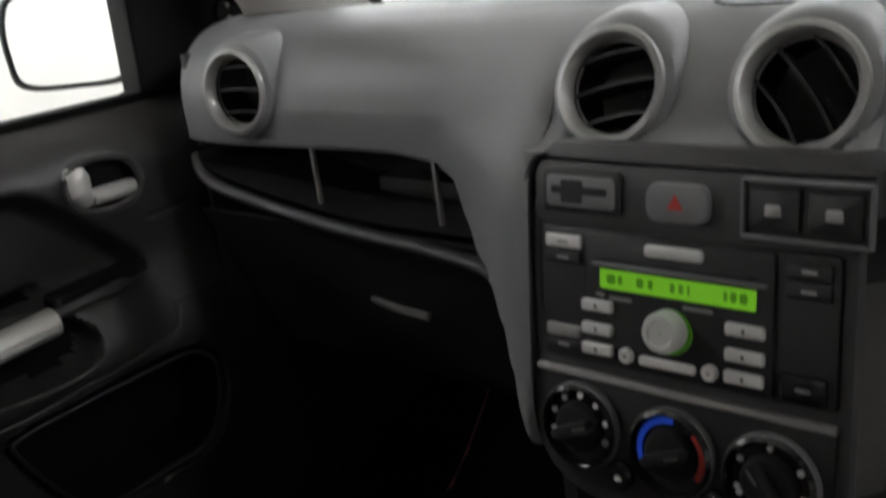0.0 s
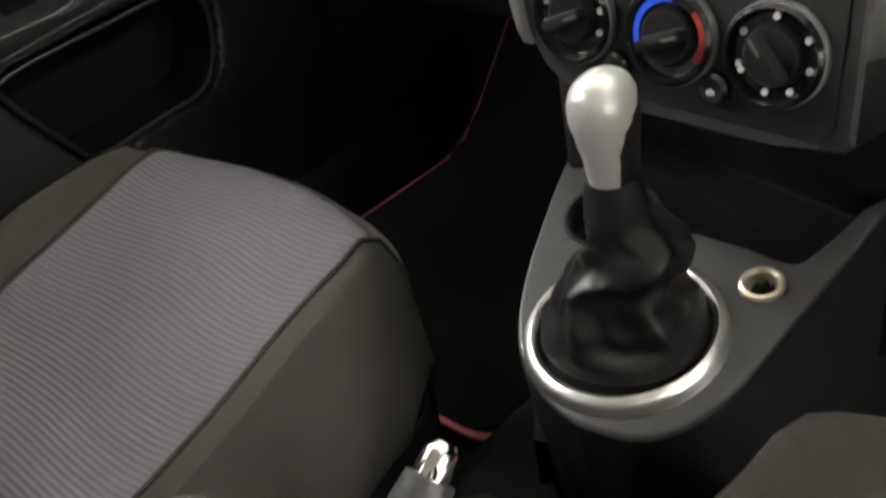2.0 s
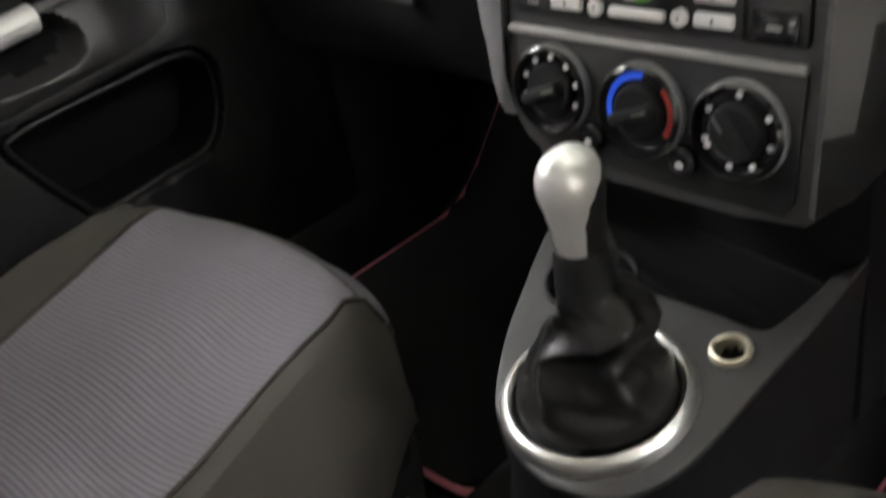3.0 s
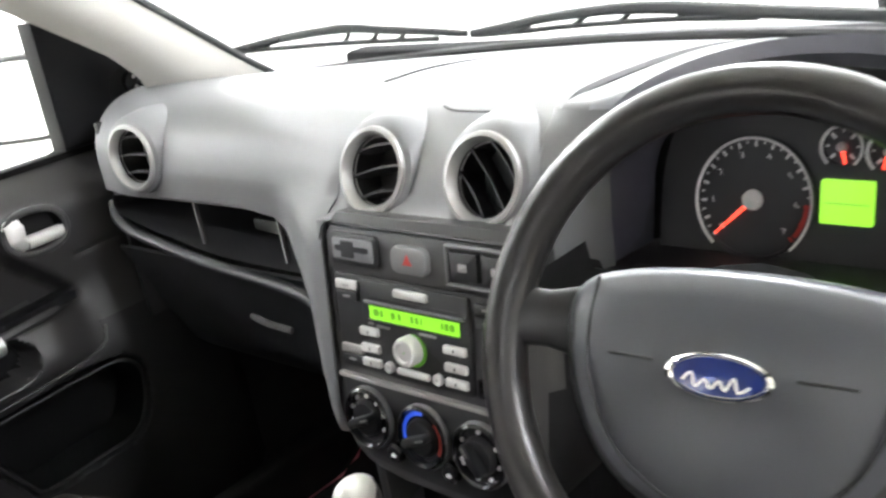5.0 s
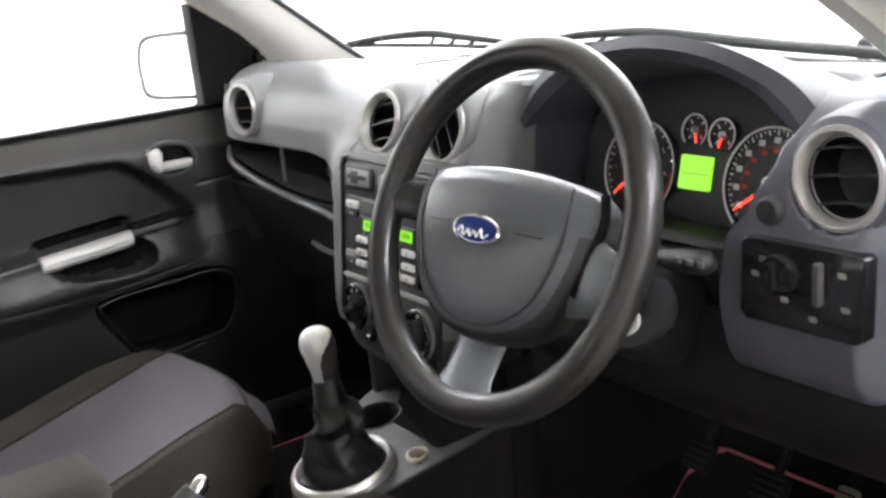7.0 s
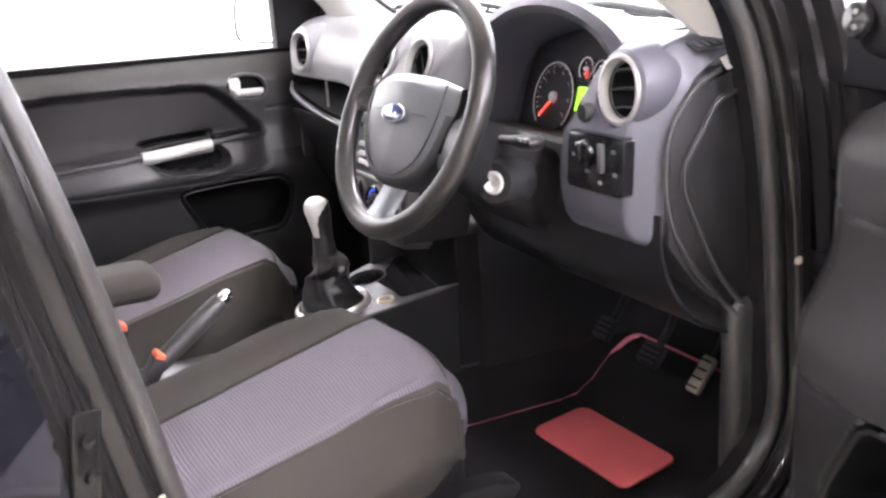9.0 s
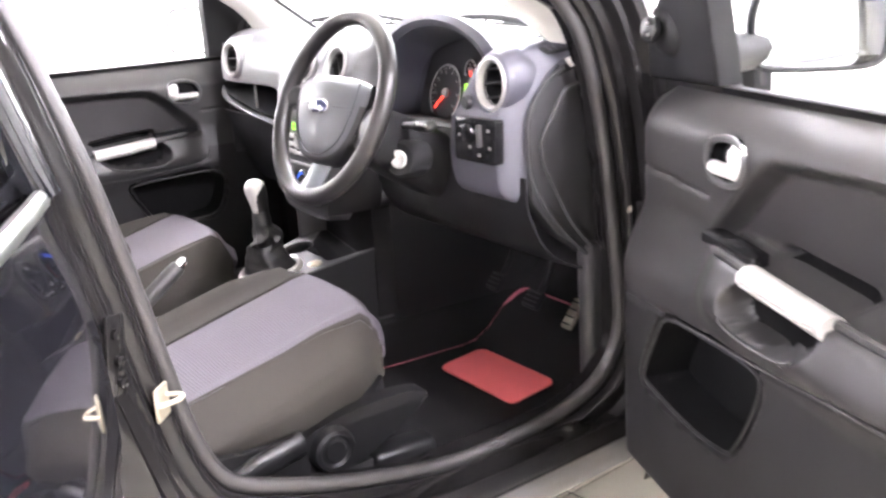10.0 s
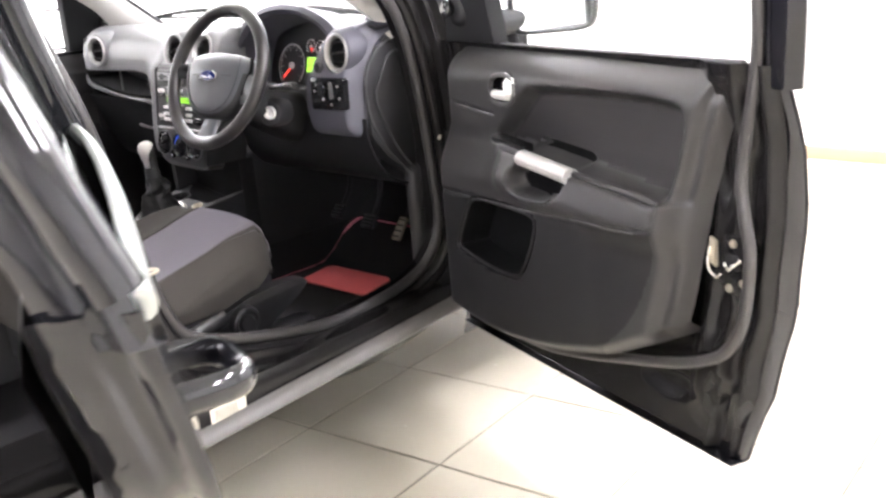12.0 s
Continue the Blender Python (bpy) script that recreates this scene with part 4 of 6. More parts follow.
def build_column():
    col = thing("steering_column", (0.42, 0.75, 0.88), "black steering column shroud with stalks and ignition", "steering column")
    rows = []
    for d, w, h, drop in ((-0.055, 0.052, 0.05, 0.0), (-0.1, 0.058, 0.056, 0.004), (-0.16, 0.064, 0.062, 0.01), (-0.24, 0.066, 0.064, 0.018), (-0.33, 0.066, 0.064, 0.018)):
        rows.append([WHEEL @ Vector((w * math.copysign(abs(math.cos(t)) ** 0.7, math.cos(t)), -0.02 - drop + h * math.copysign(abs(math.sin(t)) ** 0.7, math.sin(t)), d)) for t in (2 * math.pi * k / 24 for k in range(24))])
    part("shroud", loft(rows), BLACK, col)
    lock = part("ignition_lock", lathe([(0.038, -0.06), (0.036, -0.008), (0.03, 0.0), (0.001, 0.0)], (0.478, 0.716, 0.886), (0.45, -0.88, 0.1), 28), DARK, col, "ignition barrel in the shroud")
    part("lock_ring", lathe([(0.0175, -0.002), (0.0172, 0.003), (0.0150, 0.0048), (0.0105, 0.004), (0.0072, 0.0005), (0.001, 0.0003)], (0.478, 0.716, 0.886), (0.45, -0.88, 0.1), 28), KNOB, lock, "bright ring round the key slot")
    part("key_slot", box(-0.0012, 0.0012, -0.006, 0.006, 0, 0.001, 0), DARK, lock).matrix_basis = Matrix.Translation(Vector((0.4792, 0.7137, 0.8863)) - Vector((0.42, 0.75, 0.88))) @ Vector((0.45, -0.88, 0.1)).to_track_quat("Z", "Y").to_matrix().to_4x4()
    left = curve([(0.35, 0.715, 0.945), (0.29, 0.70, 0.957), (0.23, 0.69, 0.965), (0.185, 0.685, 0.966)], 5)
    st = part("stalk", tube(left, [0.008 + 0.004 * step(0.27, 0.2, p.x) for p in left], 12, flat=0.7), DARK, col, "black column stalk")
    part("symbol", box(0.2, 0.215, 0.677, 0.68, 0.964, 0.968, 0.0005), SATIN, st)
    right = curve([(0.46, 0.74, 0.945), (0.51, 0.735, 0.95), (0.545, 0.735, 0.952), (0.575, 0.735, 0.955)], 5)
    st = part("stalk", tube(right, [(0.009 + 0.006 * step(0.5, 0.54, p.x)) * (1 - 0.75 * step(0.568, 0.576, p.x)) for p in right], 12, flat=0.75), DARK, col, "black column stalk")
    for x in (0.545, 0.558, 0.571):
        part("symbol", box(x, x + 0.006, 0.7185, 0.7215, 0.955, 0.96, 0.0005), SATIN, st)


build_column()

# ---- outlines for pressed and moulded sheets ----
def inside(poly, u, z):
    hit = False
    for (a, b), (c, d) in zip(poly, poly[1:] + poly[:1]):
        if (b > z) != (d > z) and u < (c - a) * (z - b) / (d - b) + a:
            hit = not hit
    return hit


def outline_distance(poly, u, z):
    best = 9.0
    for (a, b), (c, d) in zip(poly, poly[1:] + poly[:1]):
        e, f = c - a, d - b
        t = min(1, max(0, ((u - a) * e + (z - b) * f) / (e * e + f * f)))
        best = min(best, math.hypot(u - a - e * t, z - b - f * t))
    return best if inside(poly, u, z) else -best


def smooth_outline(pts):
    return [(p.x, p.y) for p in curve([(u, z, 0) for u, z in pts], 3, True)]


# ---- centre console, gear lever, handbrake ----
def console_top(y):
    return 0.575 + 0.16 * (y - 0.55)


def build_console():
    con = thing("centre_console", (0.03, 0.6, 0.45), "dark grey centre console with cup holders", "console")
    left = curve([(0.036, 0.538, 0), (0.0, 0.546, 0), (-0.039, 0.57, 0), (-0.07, 0.61, 0), (-0.1, 0.668, 0), (-0.14, 0.77, 0), (-0.148, 0.84, 0)], 16)
    right = curve([(0.036, 0.538, 0), (0.075, 0.545, 0), (0.1, 0.568, 0), (0.113, 0.61, 0), (0.12, 0.69, 0), (0.125, 0.77, 0), (0.127, 0.84, 0)], 16)
    rim = left + right[:0:-1]

    def row(k, dz):
        c = Vector((0.03, 0.68, 0))
        return [Vector((c.x + (p.x - c.x) * k, c.y + (p.y - c.y) * k, console_top(c.y + (p.y - c.y) * k) + dz)) for p in rim]

    rows = [row(0.93, -0.2), row(0.96, -0.06), row(0.985, -0.03), row(1.0, -0.011), row(1.0, -0.004), row(0.99, -0.0005), row(0.975, 0.0)]
    bin_line = smooth_outline([(-0.1, 0.85), (-0.052, 0.79), (-0.02, 0.757), (0.015, 0.74), (0.085, 0.729), (0.1, 0.745), (0.11, 0.80), (0.112, 0.85)])
    for n in range(1, 110):
        ring = row(0.975 * (1 - n / 110), 0.0)
        for p in ring:
            p.z -= 0.07 * step(-0.003, 0.008, outline_distance(bin_line, p.x, p.y)) + 0.055 * step(0.0385, 0.031, math.hypot(p.x + 0.061, p.y - 0.722)) + 0.03 * step(0.0125, 0.010, math.hypot(p.x - 0.084, p.y - 0.699))
        rows.append(ring)
    bm = loft(rows)
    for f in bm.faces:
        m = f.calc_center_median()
        # shade inside bin, cup and socket goes in as near-black faces
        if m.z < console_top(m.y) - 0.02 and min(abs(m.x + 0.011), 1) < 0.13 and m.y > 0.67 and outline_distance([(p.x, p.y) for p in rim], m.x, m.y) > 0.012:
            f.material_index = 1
        # everything just below the rim turns black
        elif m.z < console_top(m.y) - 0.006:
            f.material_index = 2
    part("upper_console", bm, (STACK, CARPET_AND_SHADE, BLACK), con, "teardrop grey console top with cup holder and bin", 50)
    c = Vector((0.022, 0.617, console_top(0.617)))
    ax = Vector((0, -0.16, 1)).normalized()
    part("chrome_ring", lathe([(0.062, -0.002), (0.0615, 0.006), (0.063, 0.010), (0.0665, 0.0125), (0.0705, 0.011), (0.0735, 0.006), (0.0745, -0.002)], c, ax, 64), RING, con, "bright chrome ring round the gear boot")
    part("ring_well", lathe([(0.065, 0.004), (0.06, 0.003), (0.001, 0.003)], c, ax, 40), DARK, con)
    part("cup_rim", lathe([(0.040, -0.001), (0.0395, 0.002), (0.037, 0.0015), (0.0365, -0.003)], (-0.061, 0.722, console_top(0.722)), ax, 40), PANEL, con, "rim of the round cup holder")
    part("power_socket", lathe([(0.0165, -0.001), (0.016, 0.004), (0.0135, 0.005), (0.0115, 0.003), (0.011, -0.012)], (0.084, 0.699, console_top(0.699)), ax, 28), ZINC, con, "pale metal ring of the power socket")
    part("bin_wall", box(-0.135, -0.118, 0.76, 0.88, 0.5, 0.71, 0.006), DARK, con)
    # same near black for the shaded back of the bin
    part("bin_back", box(-0.12, 0.128, 0.83, 0.88, 0.45, 0.71, 0.004), CARPET_AND_SHADE, con)
    part("tunnel_front", box(-0.12, 0.122, 0.86, 1.4, 0.3, 0.72, 0.03, 3), BLACK, con, "black trim of the tunnel under the dash")
    flank = {1: ((0.56, 0.08), (0.6, 0.102), (0.7, 0.112), (0.9, 0.117)), -1: ((0.57, -0.03), (0.61, -0.06), (0.67, -0.09), (0.78, -0.117))}
    crest = ((0.56, 0.50), (0.6, 0.54), (0.7, 0.575), (0.86, 0.605), (0.95, 0.655), (1.1, 0.69))
    for sx in (1, -1):
        rows = [[Vector((table(y, flank[sx]), y, lerp(0.30, table(y, crest), k / 6))) for k in range(7)] + [Vector((table(y, flank[sx]) - sx * 0.012, y, table(y, crest) + 0.003))] for y in (0.56 + 0.82 * i / 24 for i in range(25))]
        part("side_panel", thick(loft(rows, False), 0.004), DARK, con, "dark moulded side panel of the tunnel")
    # tunnel sides and the rear part with the second cup holder
    part("tunnel", box(-0.115, 0.125, 0.2, 1.3, 0.28, 0.45, 0.03, 4), CARPET_AND_SHADE, con, "black carpeted tunnel")
    rows = []
    for y, w, z in ((0.50, 0.065, 0.50), (0.46, 0.085, 0.515), (0.38, 0.095, 0.52), (0.2, 0.095, 0.52), (-0.1, 0.095, 0.50), (-0.4, 0.09, 0.47)):
        rows.append([Vector((0.03 + a * w, y, b)) for a, b in ((-1, 0.3), (-1, z - 0.02), (-0.93, z - 0.004), (-0.8, z), (0.8, z), (0.93, z - 0.004), (1, z - 0.02), (1, 0.3))])
    part("rear_console", loft(rows), STACK, con, "grey rear part of the console")
    # nearly flat: the depth of the holder is only a shade-dark disc
    part("cup_holder", lathe([(0.04, 0.0), (0.0405, 0.004), (0.036, 0.003), (0.035, 0.0015), (0.001, 0.0015)], (0.036, 0.458, 0.5175), (0, 0, 1), 32), CARPET_AND_SHADE, con, "round rear cup holder with its hollow painted as shade")


build_console()


def build_gear():
    g = thing("gear_lever", (0.03, 0.61, 0.58), "silver-capped gear lever in a black leather boot", "gear lever")
    base, top = Vector((0.022, 0.617, 0.592)), Vector((0.033, 0.606, 0.702))
    rows = []
    for k in range(41):
        t = k / 40
        c = lerp(base, top, t) + Vector((0.011, 0.004, 0)) * step(0.45, 0.72, t) * step(0.98, 0.8, t)
        r = table(t, ((0, 0.060), (0.08, 0.0585), (0.25, 0.05), (0.45, 0.041), (0.6, 0.036), (0.75, 0.034), (0.88, 0.028), (0.95, 0.023), (1, 0.021)))
        ring = []
        for j in range(96):
            a = 2 * math.pi * j / 96
            low = step(0.02, 0.2, t) * step(0.75, 0.45, t)
            high = step(0.4, 0.6, t) * step(1.0, 0.88, t)
            ridge = 0.55 - abs(math.sin(2.5 * a + 2.2 * t + 0.4))
            twist = 0.5 - abs(math.sin(2 * a - 7.5 * t + 1.0 + 0.5 * math.sin(3 * a)))
            small = 0.5 - abs(math.sin(5.5 * a + 9 * t))
            fold = 1 + 0.2 * ridge * low + 0.2 * twist * high + 0.05 * small * step(0.1, 0.3, t) * step(1.0, 0.85, t)
            ring.append(c + Vector((r * fold * math.cos(a), r * fold * math.sin(a), 0.006 * math.sin(3 * a + 3 * t) * step(0.05, 0.3, t) * (1 - t))))
        rows.append(ring)
    part("boot", loft(rows), LEATHER, g, "creased black leather boot", 60)
    part("collar", tube([top + Vector((0, 0, -0.012)), top + Vector((0, -0.001, 0.01)), top + Vector((0.0, -0.003, 0.03))], [0.0215, 0.0205, 0.0175], 28), PANEL, g, "black collar under the knob")
    start = top + Vector((0.001, -0.001, 0.006))
    spec = ((0.0, 0.0185, 0.0205, 0.003), (0.018, 0.0185, 0.021, 0.001), (0.036, 0.0198, 0.023, -0.003), (0.054, 0.0222, 0.0262, -0.008), (0.070, 0.0242, 0.029, -0.013), (0.081, 0.0232, 0.0275, -0.0155), (0.089, 0.019, 0.023, -0.017), (0.0945, 0.012, 0.0148, -0.018), (0.097, 0.0045, 0.006, -0.018), (0.0973, 0.0003, 0.0004, -0.018))
    prof = curve([(h, rx, ry) for h, rx, ry, dy in spec], 9)
    shift = [(h, d) for h, rx, ry, d in spec]

    def knob_point(h, rx, ry, a, proud):
        c = start + Vector((0.003 * h / 0.09, table(h, shift) * 0.55, h))
        return c + Vector(((0.82 * rx + proud) * math.cos(a), (0.84 * ry + proud) * math.sin(a), proud * step(0.08, 0.095, h)))

    body = [[knob_point(p.x, p.y, p.z, 2 * math.pi * k / 48, -0.0006) for k in range(48)] for p in prof]
    part("knob_body", loft(body, True, False), PANEL, g, "black body of the gear knob", 60)
    # silver tongue with a rounded foot, which widens to cover the whole tip
    width = ((0.004, 4), (0.0048, 24), (0.0065, 44), (0.009, 60), (0.013, 72), (0.02, 80), (0.045, 86), (0.060, 98), (0.071, 116), (0.080, 138), (0.087, 165), (0.091, 180), (0.1, 180))
    heights = [(h, table(h, [(p.x, p.y) for p in prof]), table(h, [(p.x, p.z) for p in prof])) for h in (0.004, 0.0044, 0.0048, 0.0055, 0.0065, 0.0075, 0.009, 0.011, 0.013, 0.016, 0.019)]
    tongue = []
    for h, rx, ry in heights + [(p.x, p.y, p.z) for p in prof if p.x > 0.02]:
        half = table(h, width)
        tongue.append([knob_point(h, rx, ry, radians(-120 + half * (k / 24 - 1)), 0.0006) for k in range(49)])
    tongue.append([start + Vector((0.0032, -0.0099, 0.0973)) for k in range(49)])
    part("knob_shell", loft(tongue, False), KNOB, g, "satin silver gear knob shell", 60)
    return g


build_gear()


def build_handbrake():
    h = thing("handbrake", (0.04, 0.3, 0.5), "grey handbrake lever with chrome release button", "handbrake")
    a, b = Vector((0.05, 0.252, 0.537)), Vector((0.046, 0.402, 0.65))
    d = (b - a).normalized()
    part("grip", tube([a, lerp(a, b, 0.2), lerp(a, b, 0.6), lerp(a, b, 0.9), b], [0.013, 0.016, 0.018, 0.0175, 0.015], 18), STACK, h, "smooth grey lever grip")
    part("button", tube([b - d * 0.002, b + d * 0.006, b + d * 0.016, b + d * 0.021], [0.011, 0.0115, 0.0105, 0.006], 18), CHROME, h, "bright chrome release button")
    part("gaiter", tube([a - d * 0.06, a - d * 0.02, a + d * 0.01], [0.034, 0.026, 0.016], 16), LEATHER, h, "black gaiter at the foot")


build_handbrake()


# ---- seats ----
def build_seat(cx, front, edges, label):
    """Cloth front seat: cushion with a pale ribbed middle, backrest, head restraint, plastic base."""
    seat = thing("front_seat", (cx, front - 0.25, 0.3), label, "car seat", "front seats")
    L = 0.56

    def top(u, v, lift=0.0):
        """u from -1 to 1 across, v from 0 at the front to 1 at the back."""
        w = table(v, ((0, 0.165), (0.06, 0.208), (0.18, 0.232), (0.5, 0.246), (1, 0.246)))
        y = front - L * v + 0.0
        bow = 0.055 * (u * u) * (1 - step(0, 0.5, v))
        z = 0.652 - 0.15 * max(0, v - 0.08) + 0.026 * step(0.6, 0.88, abs(u)) * step(0.05, 0.4, v) - 0.07 * step(0.8, 1.0, abs(u)) ** 1.5 - 0.085 * (1 - step(0, 0.17, v)) ** 2
        return Vector((cx + u * w, y - bow, z + lift))

    us = [-1 + 2 * i / 28 for i in range(29)]
    vs = [0, 0.015, 0.04, 0.08, 0.13] + [0.18 + 0.82 * i / 14 for i in range(15)]
    rows = []
    for v in vs:
        ring = [top(u, v) for u in us]
        a, b = ring[0], ring[-1]
        ins = 0.02
        lower = table(v, ((0, 0.548), (0.03, 0.52), (0.09, 0.497), (0.2, 0.478), (0.4, 0.464), (1, 0.47)))
        for e, o in ((b, 1), (a, -1)):
            flank = curve([e, Vector((e.x + o * 0.004, e.y, lerp(e.z, lower, 0.3))), Vector((e.x - o * 0.003, e.y, lerp(e.z, lower, 0.65))), Vector((e.x - o * 0.014, e.y, lerp(e.z, lower, 0.92))), Vector((e.x - o * 0.04, e.y, lower))], 4)[1:]
            ring += flank if o > 0 else flank[::-1]
        rows.append(ring)
    cushion = part("cushion", loft(rows), BOLSTER, seat, "brown-grey cloth cushion with round bolsters", 60)
    edge = lambda s, v: edges[0] + 0.05 * v if s < 0 else edges[1] - 0.05 * v
    rows = []
    for v in [0.004, 0.03, 0.07] + vs[4:]:
        mid_u, h = (edge(1, v) + edge(-1, v)) / 2, (edge(1, v) - edge(-1, v)) / 2
        rows.append([top(mid_u + u * h, v, 0.0035 - 0.005 * step(0.93, 1.0, abs(u))) + Vector((0, 0.004 * (1 - step(0, 0.05, v)), 0)) for u in (-1 + 2 * i / 20 for i in range(21))])
    fr = [Vector((p.x, p.y - 0.006, p.z - 0.032)) for p in rows[0]]
    mid = [Vector((p.x, p.y + 0.003, p.z - 0.014)) for p in rows[0]]
    part("cushion_insert", loft([fr, mid] + rows, False), CLOTH, cushion, "pale lavender-grey ribbed cloth panel", 60)
    for s in (-1, 1):
        part("piping", tube([top(edge(s, v), v, 0.002) for v in vs[1:]], 0.0022, 6), BOLSTER, cushion)
    # backrest
    back0 = Vector((cx, front - L + 0.02, 0.545))
    lean = Vector((0, -0.36, 0.933)).normalized()
    nose = Vector((0, 0.933, 0.36)).normalized()
    rows = []
    for h in (0.0, 0.05, 0.15, 0.3, 0.42, 0.5, 0.55, 0.58):
        w = table(h, ((0, 0.235), (0.2, 0.255), (0.42, 0.235), (0.52, 0.19), (0.58, 0.13)))
        o = back0 + lean * h
        ring = []
        for k in range(28):
            a = 2 * math.pi * k / 28
            c, s = math.cos(a), math.sin(a)
            thickness = 0.05 if s < 0 else 0.03 + 0.045 * abs(c) ** 3
            ring.append(o + Vector((w * math.copysign(abs(c) ** 0.7, c), 0, 0)) + nose * (math.copysign(abs(s) ** 0.6, s) * thickness - 0.06))
        rows.append(ring)
    back = part("backrest", loft(rows), BOLSTER, seat, "brown-grey cloth backrest", 60)
    rows = [[back0 + lean * h + Vector((u * 0.145, 0, 0)) + nose * (-0.024 + 0.012 * u * u) for u in (-1 + i / 6 for i in range(13))] for h in (0.03, 0.15, 0.3, 0.42, 0.5)]
    part("backrest_insert", thick(loft(rows, False), 0.004), CLOTH, back, "pale ribbed cloth panel")
    head = part("head_restraint", moved(box(-0.125, 0.125, -0.045, 0.045, 0, 0.17, 0.04, 4), Matrix.Translation(back0 + lean * 0.63 - nose * 0.06) @ pose(0, 0, 0, 15)), BOLSTER, seat, "padded cloth head restraint")
    for s in (-0.06, 0.06):
        part("post", tube([back0 + lean * 0.55 - nose * 0.06 + Vector((s, 0, 0)), back0 + lean * 0.66 - nose * 0.06 + Vector((s, 0, 0))], 0.006, 8), CHROME, head)
    # base
    rows = []
    for y, w, z0, z1 in ((front - 0.05, 0.15, 0.42, 0.49), (front - 0.1, 0.205, 0.38, 0.49), (front - 0.3, 0.24, 0.36, 0.47), (front - 0.5, 0.245, 0.36, 0.48), (front - 0.58, 0.24, 0.37, 0.5)):
        rows.append([Vector((cx + a * w, y, b)) for a, b in ((-1, z0), (-1.03, lerp(z0, z1, 0.5)), (-1, z1), (1, z1), (1.03, lerp(z0, z1, 0.5)), (1, z0))])
    base = part("side_trim", loft(rows), DARK, seat, "black plastic seat base trim")
    out = 1 if cx > 0 else -1
    shield = smooth_outline([(front - 0.56, 0.40), (front - 0.55, 0.475), (front - 0.42, 0.486), (front - 0.32, 0.458), (front - 0.2, 0.487), (front - 0.1, 0.497), (front - 0.03, 0.492), (front - 0.012, 0.474), (front - 0.06, 0.445), (front - 0.14, 0.40), (front - 0.3, 0.378)])
    cover = part("side_cover", prism(shield, lambda a, b, d: (cx + out * (0.215 + d), a, b), 0.0, 0.038, 0.008, 3), SEATBASE, base, "moulded black seat side cover")
    part("recliner_knob", lathe([(0.041, -0.01), (0.041, 0.010), (0.037, 0.019), (0.03, 0.021), (0.025, 0.016), (0.021, 0.016), (0.018, 0.021), (0.001, 0.021)], (cx + out * 0.254, front - 0.215, 0.438), (out, 0, 0), 32), SEATBASE, cover, "round black recliner knob")
    lever = [Vector((cx + out * x, front - y, z)) for x, y, z in ((0.256, 0.47, 0.42), (0.262, 0.42, 0.432), (0.264, 0.36, 0.448), (0.264, 0.30, 0.462), (0.26, 0.27, 0.466))]
    part("lever", tube(curve(lever, 4), [0.012] * 8 + [0.015] * 9, 12, flat=1.5), SEATBASE, cover, "long seat height lever")
    part("rail_cover", box(cx + out * 0.2 - 0.03, cx + out * 0.2 + 0.03, front - 0.12, front + 0.015, 0.33, 0.378, 0.014, 3), SEATBASE, seat, "black seat rail end cover")
    for s in (-0.2, 0.2):
        part("rail", box(cx + s - 0.018, cx + s + 0.018, front - 0.58, front - 0.05, 0.315, 0.37, 0.004), PANEL, seat, "steel seat rail")
    return seat


build_seat(-0.338, 0.648, (-0.64, 0.76), "grey cloth passenger seat with pale ribbed middle")
build_seat(0.375, 0.668, (-0.46, 0.885), "grey cloth driver's seat with pale ribbed middle")


def build_armrest():
    arm = thing("armrest", (0.065, 0.15, 0.72), "brown-grey cloth armrest beside the driver's seat", "armrest")
    part("pad", box(0.012, 0.122, -0.08, 0.295, 0.69, 0.745, 0.027, 5), BOLSTER, arm)
    part("bracket", box(0.075, 0.118, -0.06, 0.0, 0.6, 0.73, 0.008), DARK, arm)


build_armrest()
for bx, by, bz in ((-0.055, 0.25, 0.60), (0.055, 0.29, 0.572)):
    bk = thing("seat_belt_buckle", (bx, by, bz - 0.1), "seat belt buckle with orange-red release button", "seat belt", "seat belt buckles")
    part("stem", box(bx - 0.012, bx + 0.012, by - 0.05, by - 0.02, bz - 0.14, bz - 0.02, 0.005), DARK, bk)
    part("housing", moved(box(-0.02, 0.02, -0.012, 0.012, -0.04, 0.008, 0.005), pose(bx, by - 0.012, bz - 0.004, -30)), DARK, bk)
    part("release", moved(box(-0.0185, 0.0185, -0.009, 0.009, 0.0, 0.012, 0.004), pose(bx, by - 0.012, bz, -30)), ORANGE, bk, "orange-red release button")


# ---- floor of the car, mats and pedals ----
def floor_height(y):
    return 0.305 + 0.22 * step(1.07, 1.36, y)


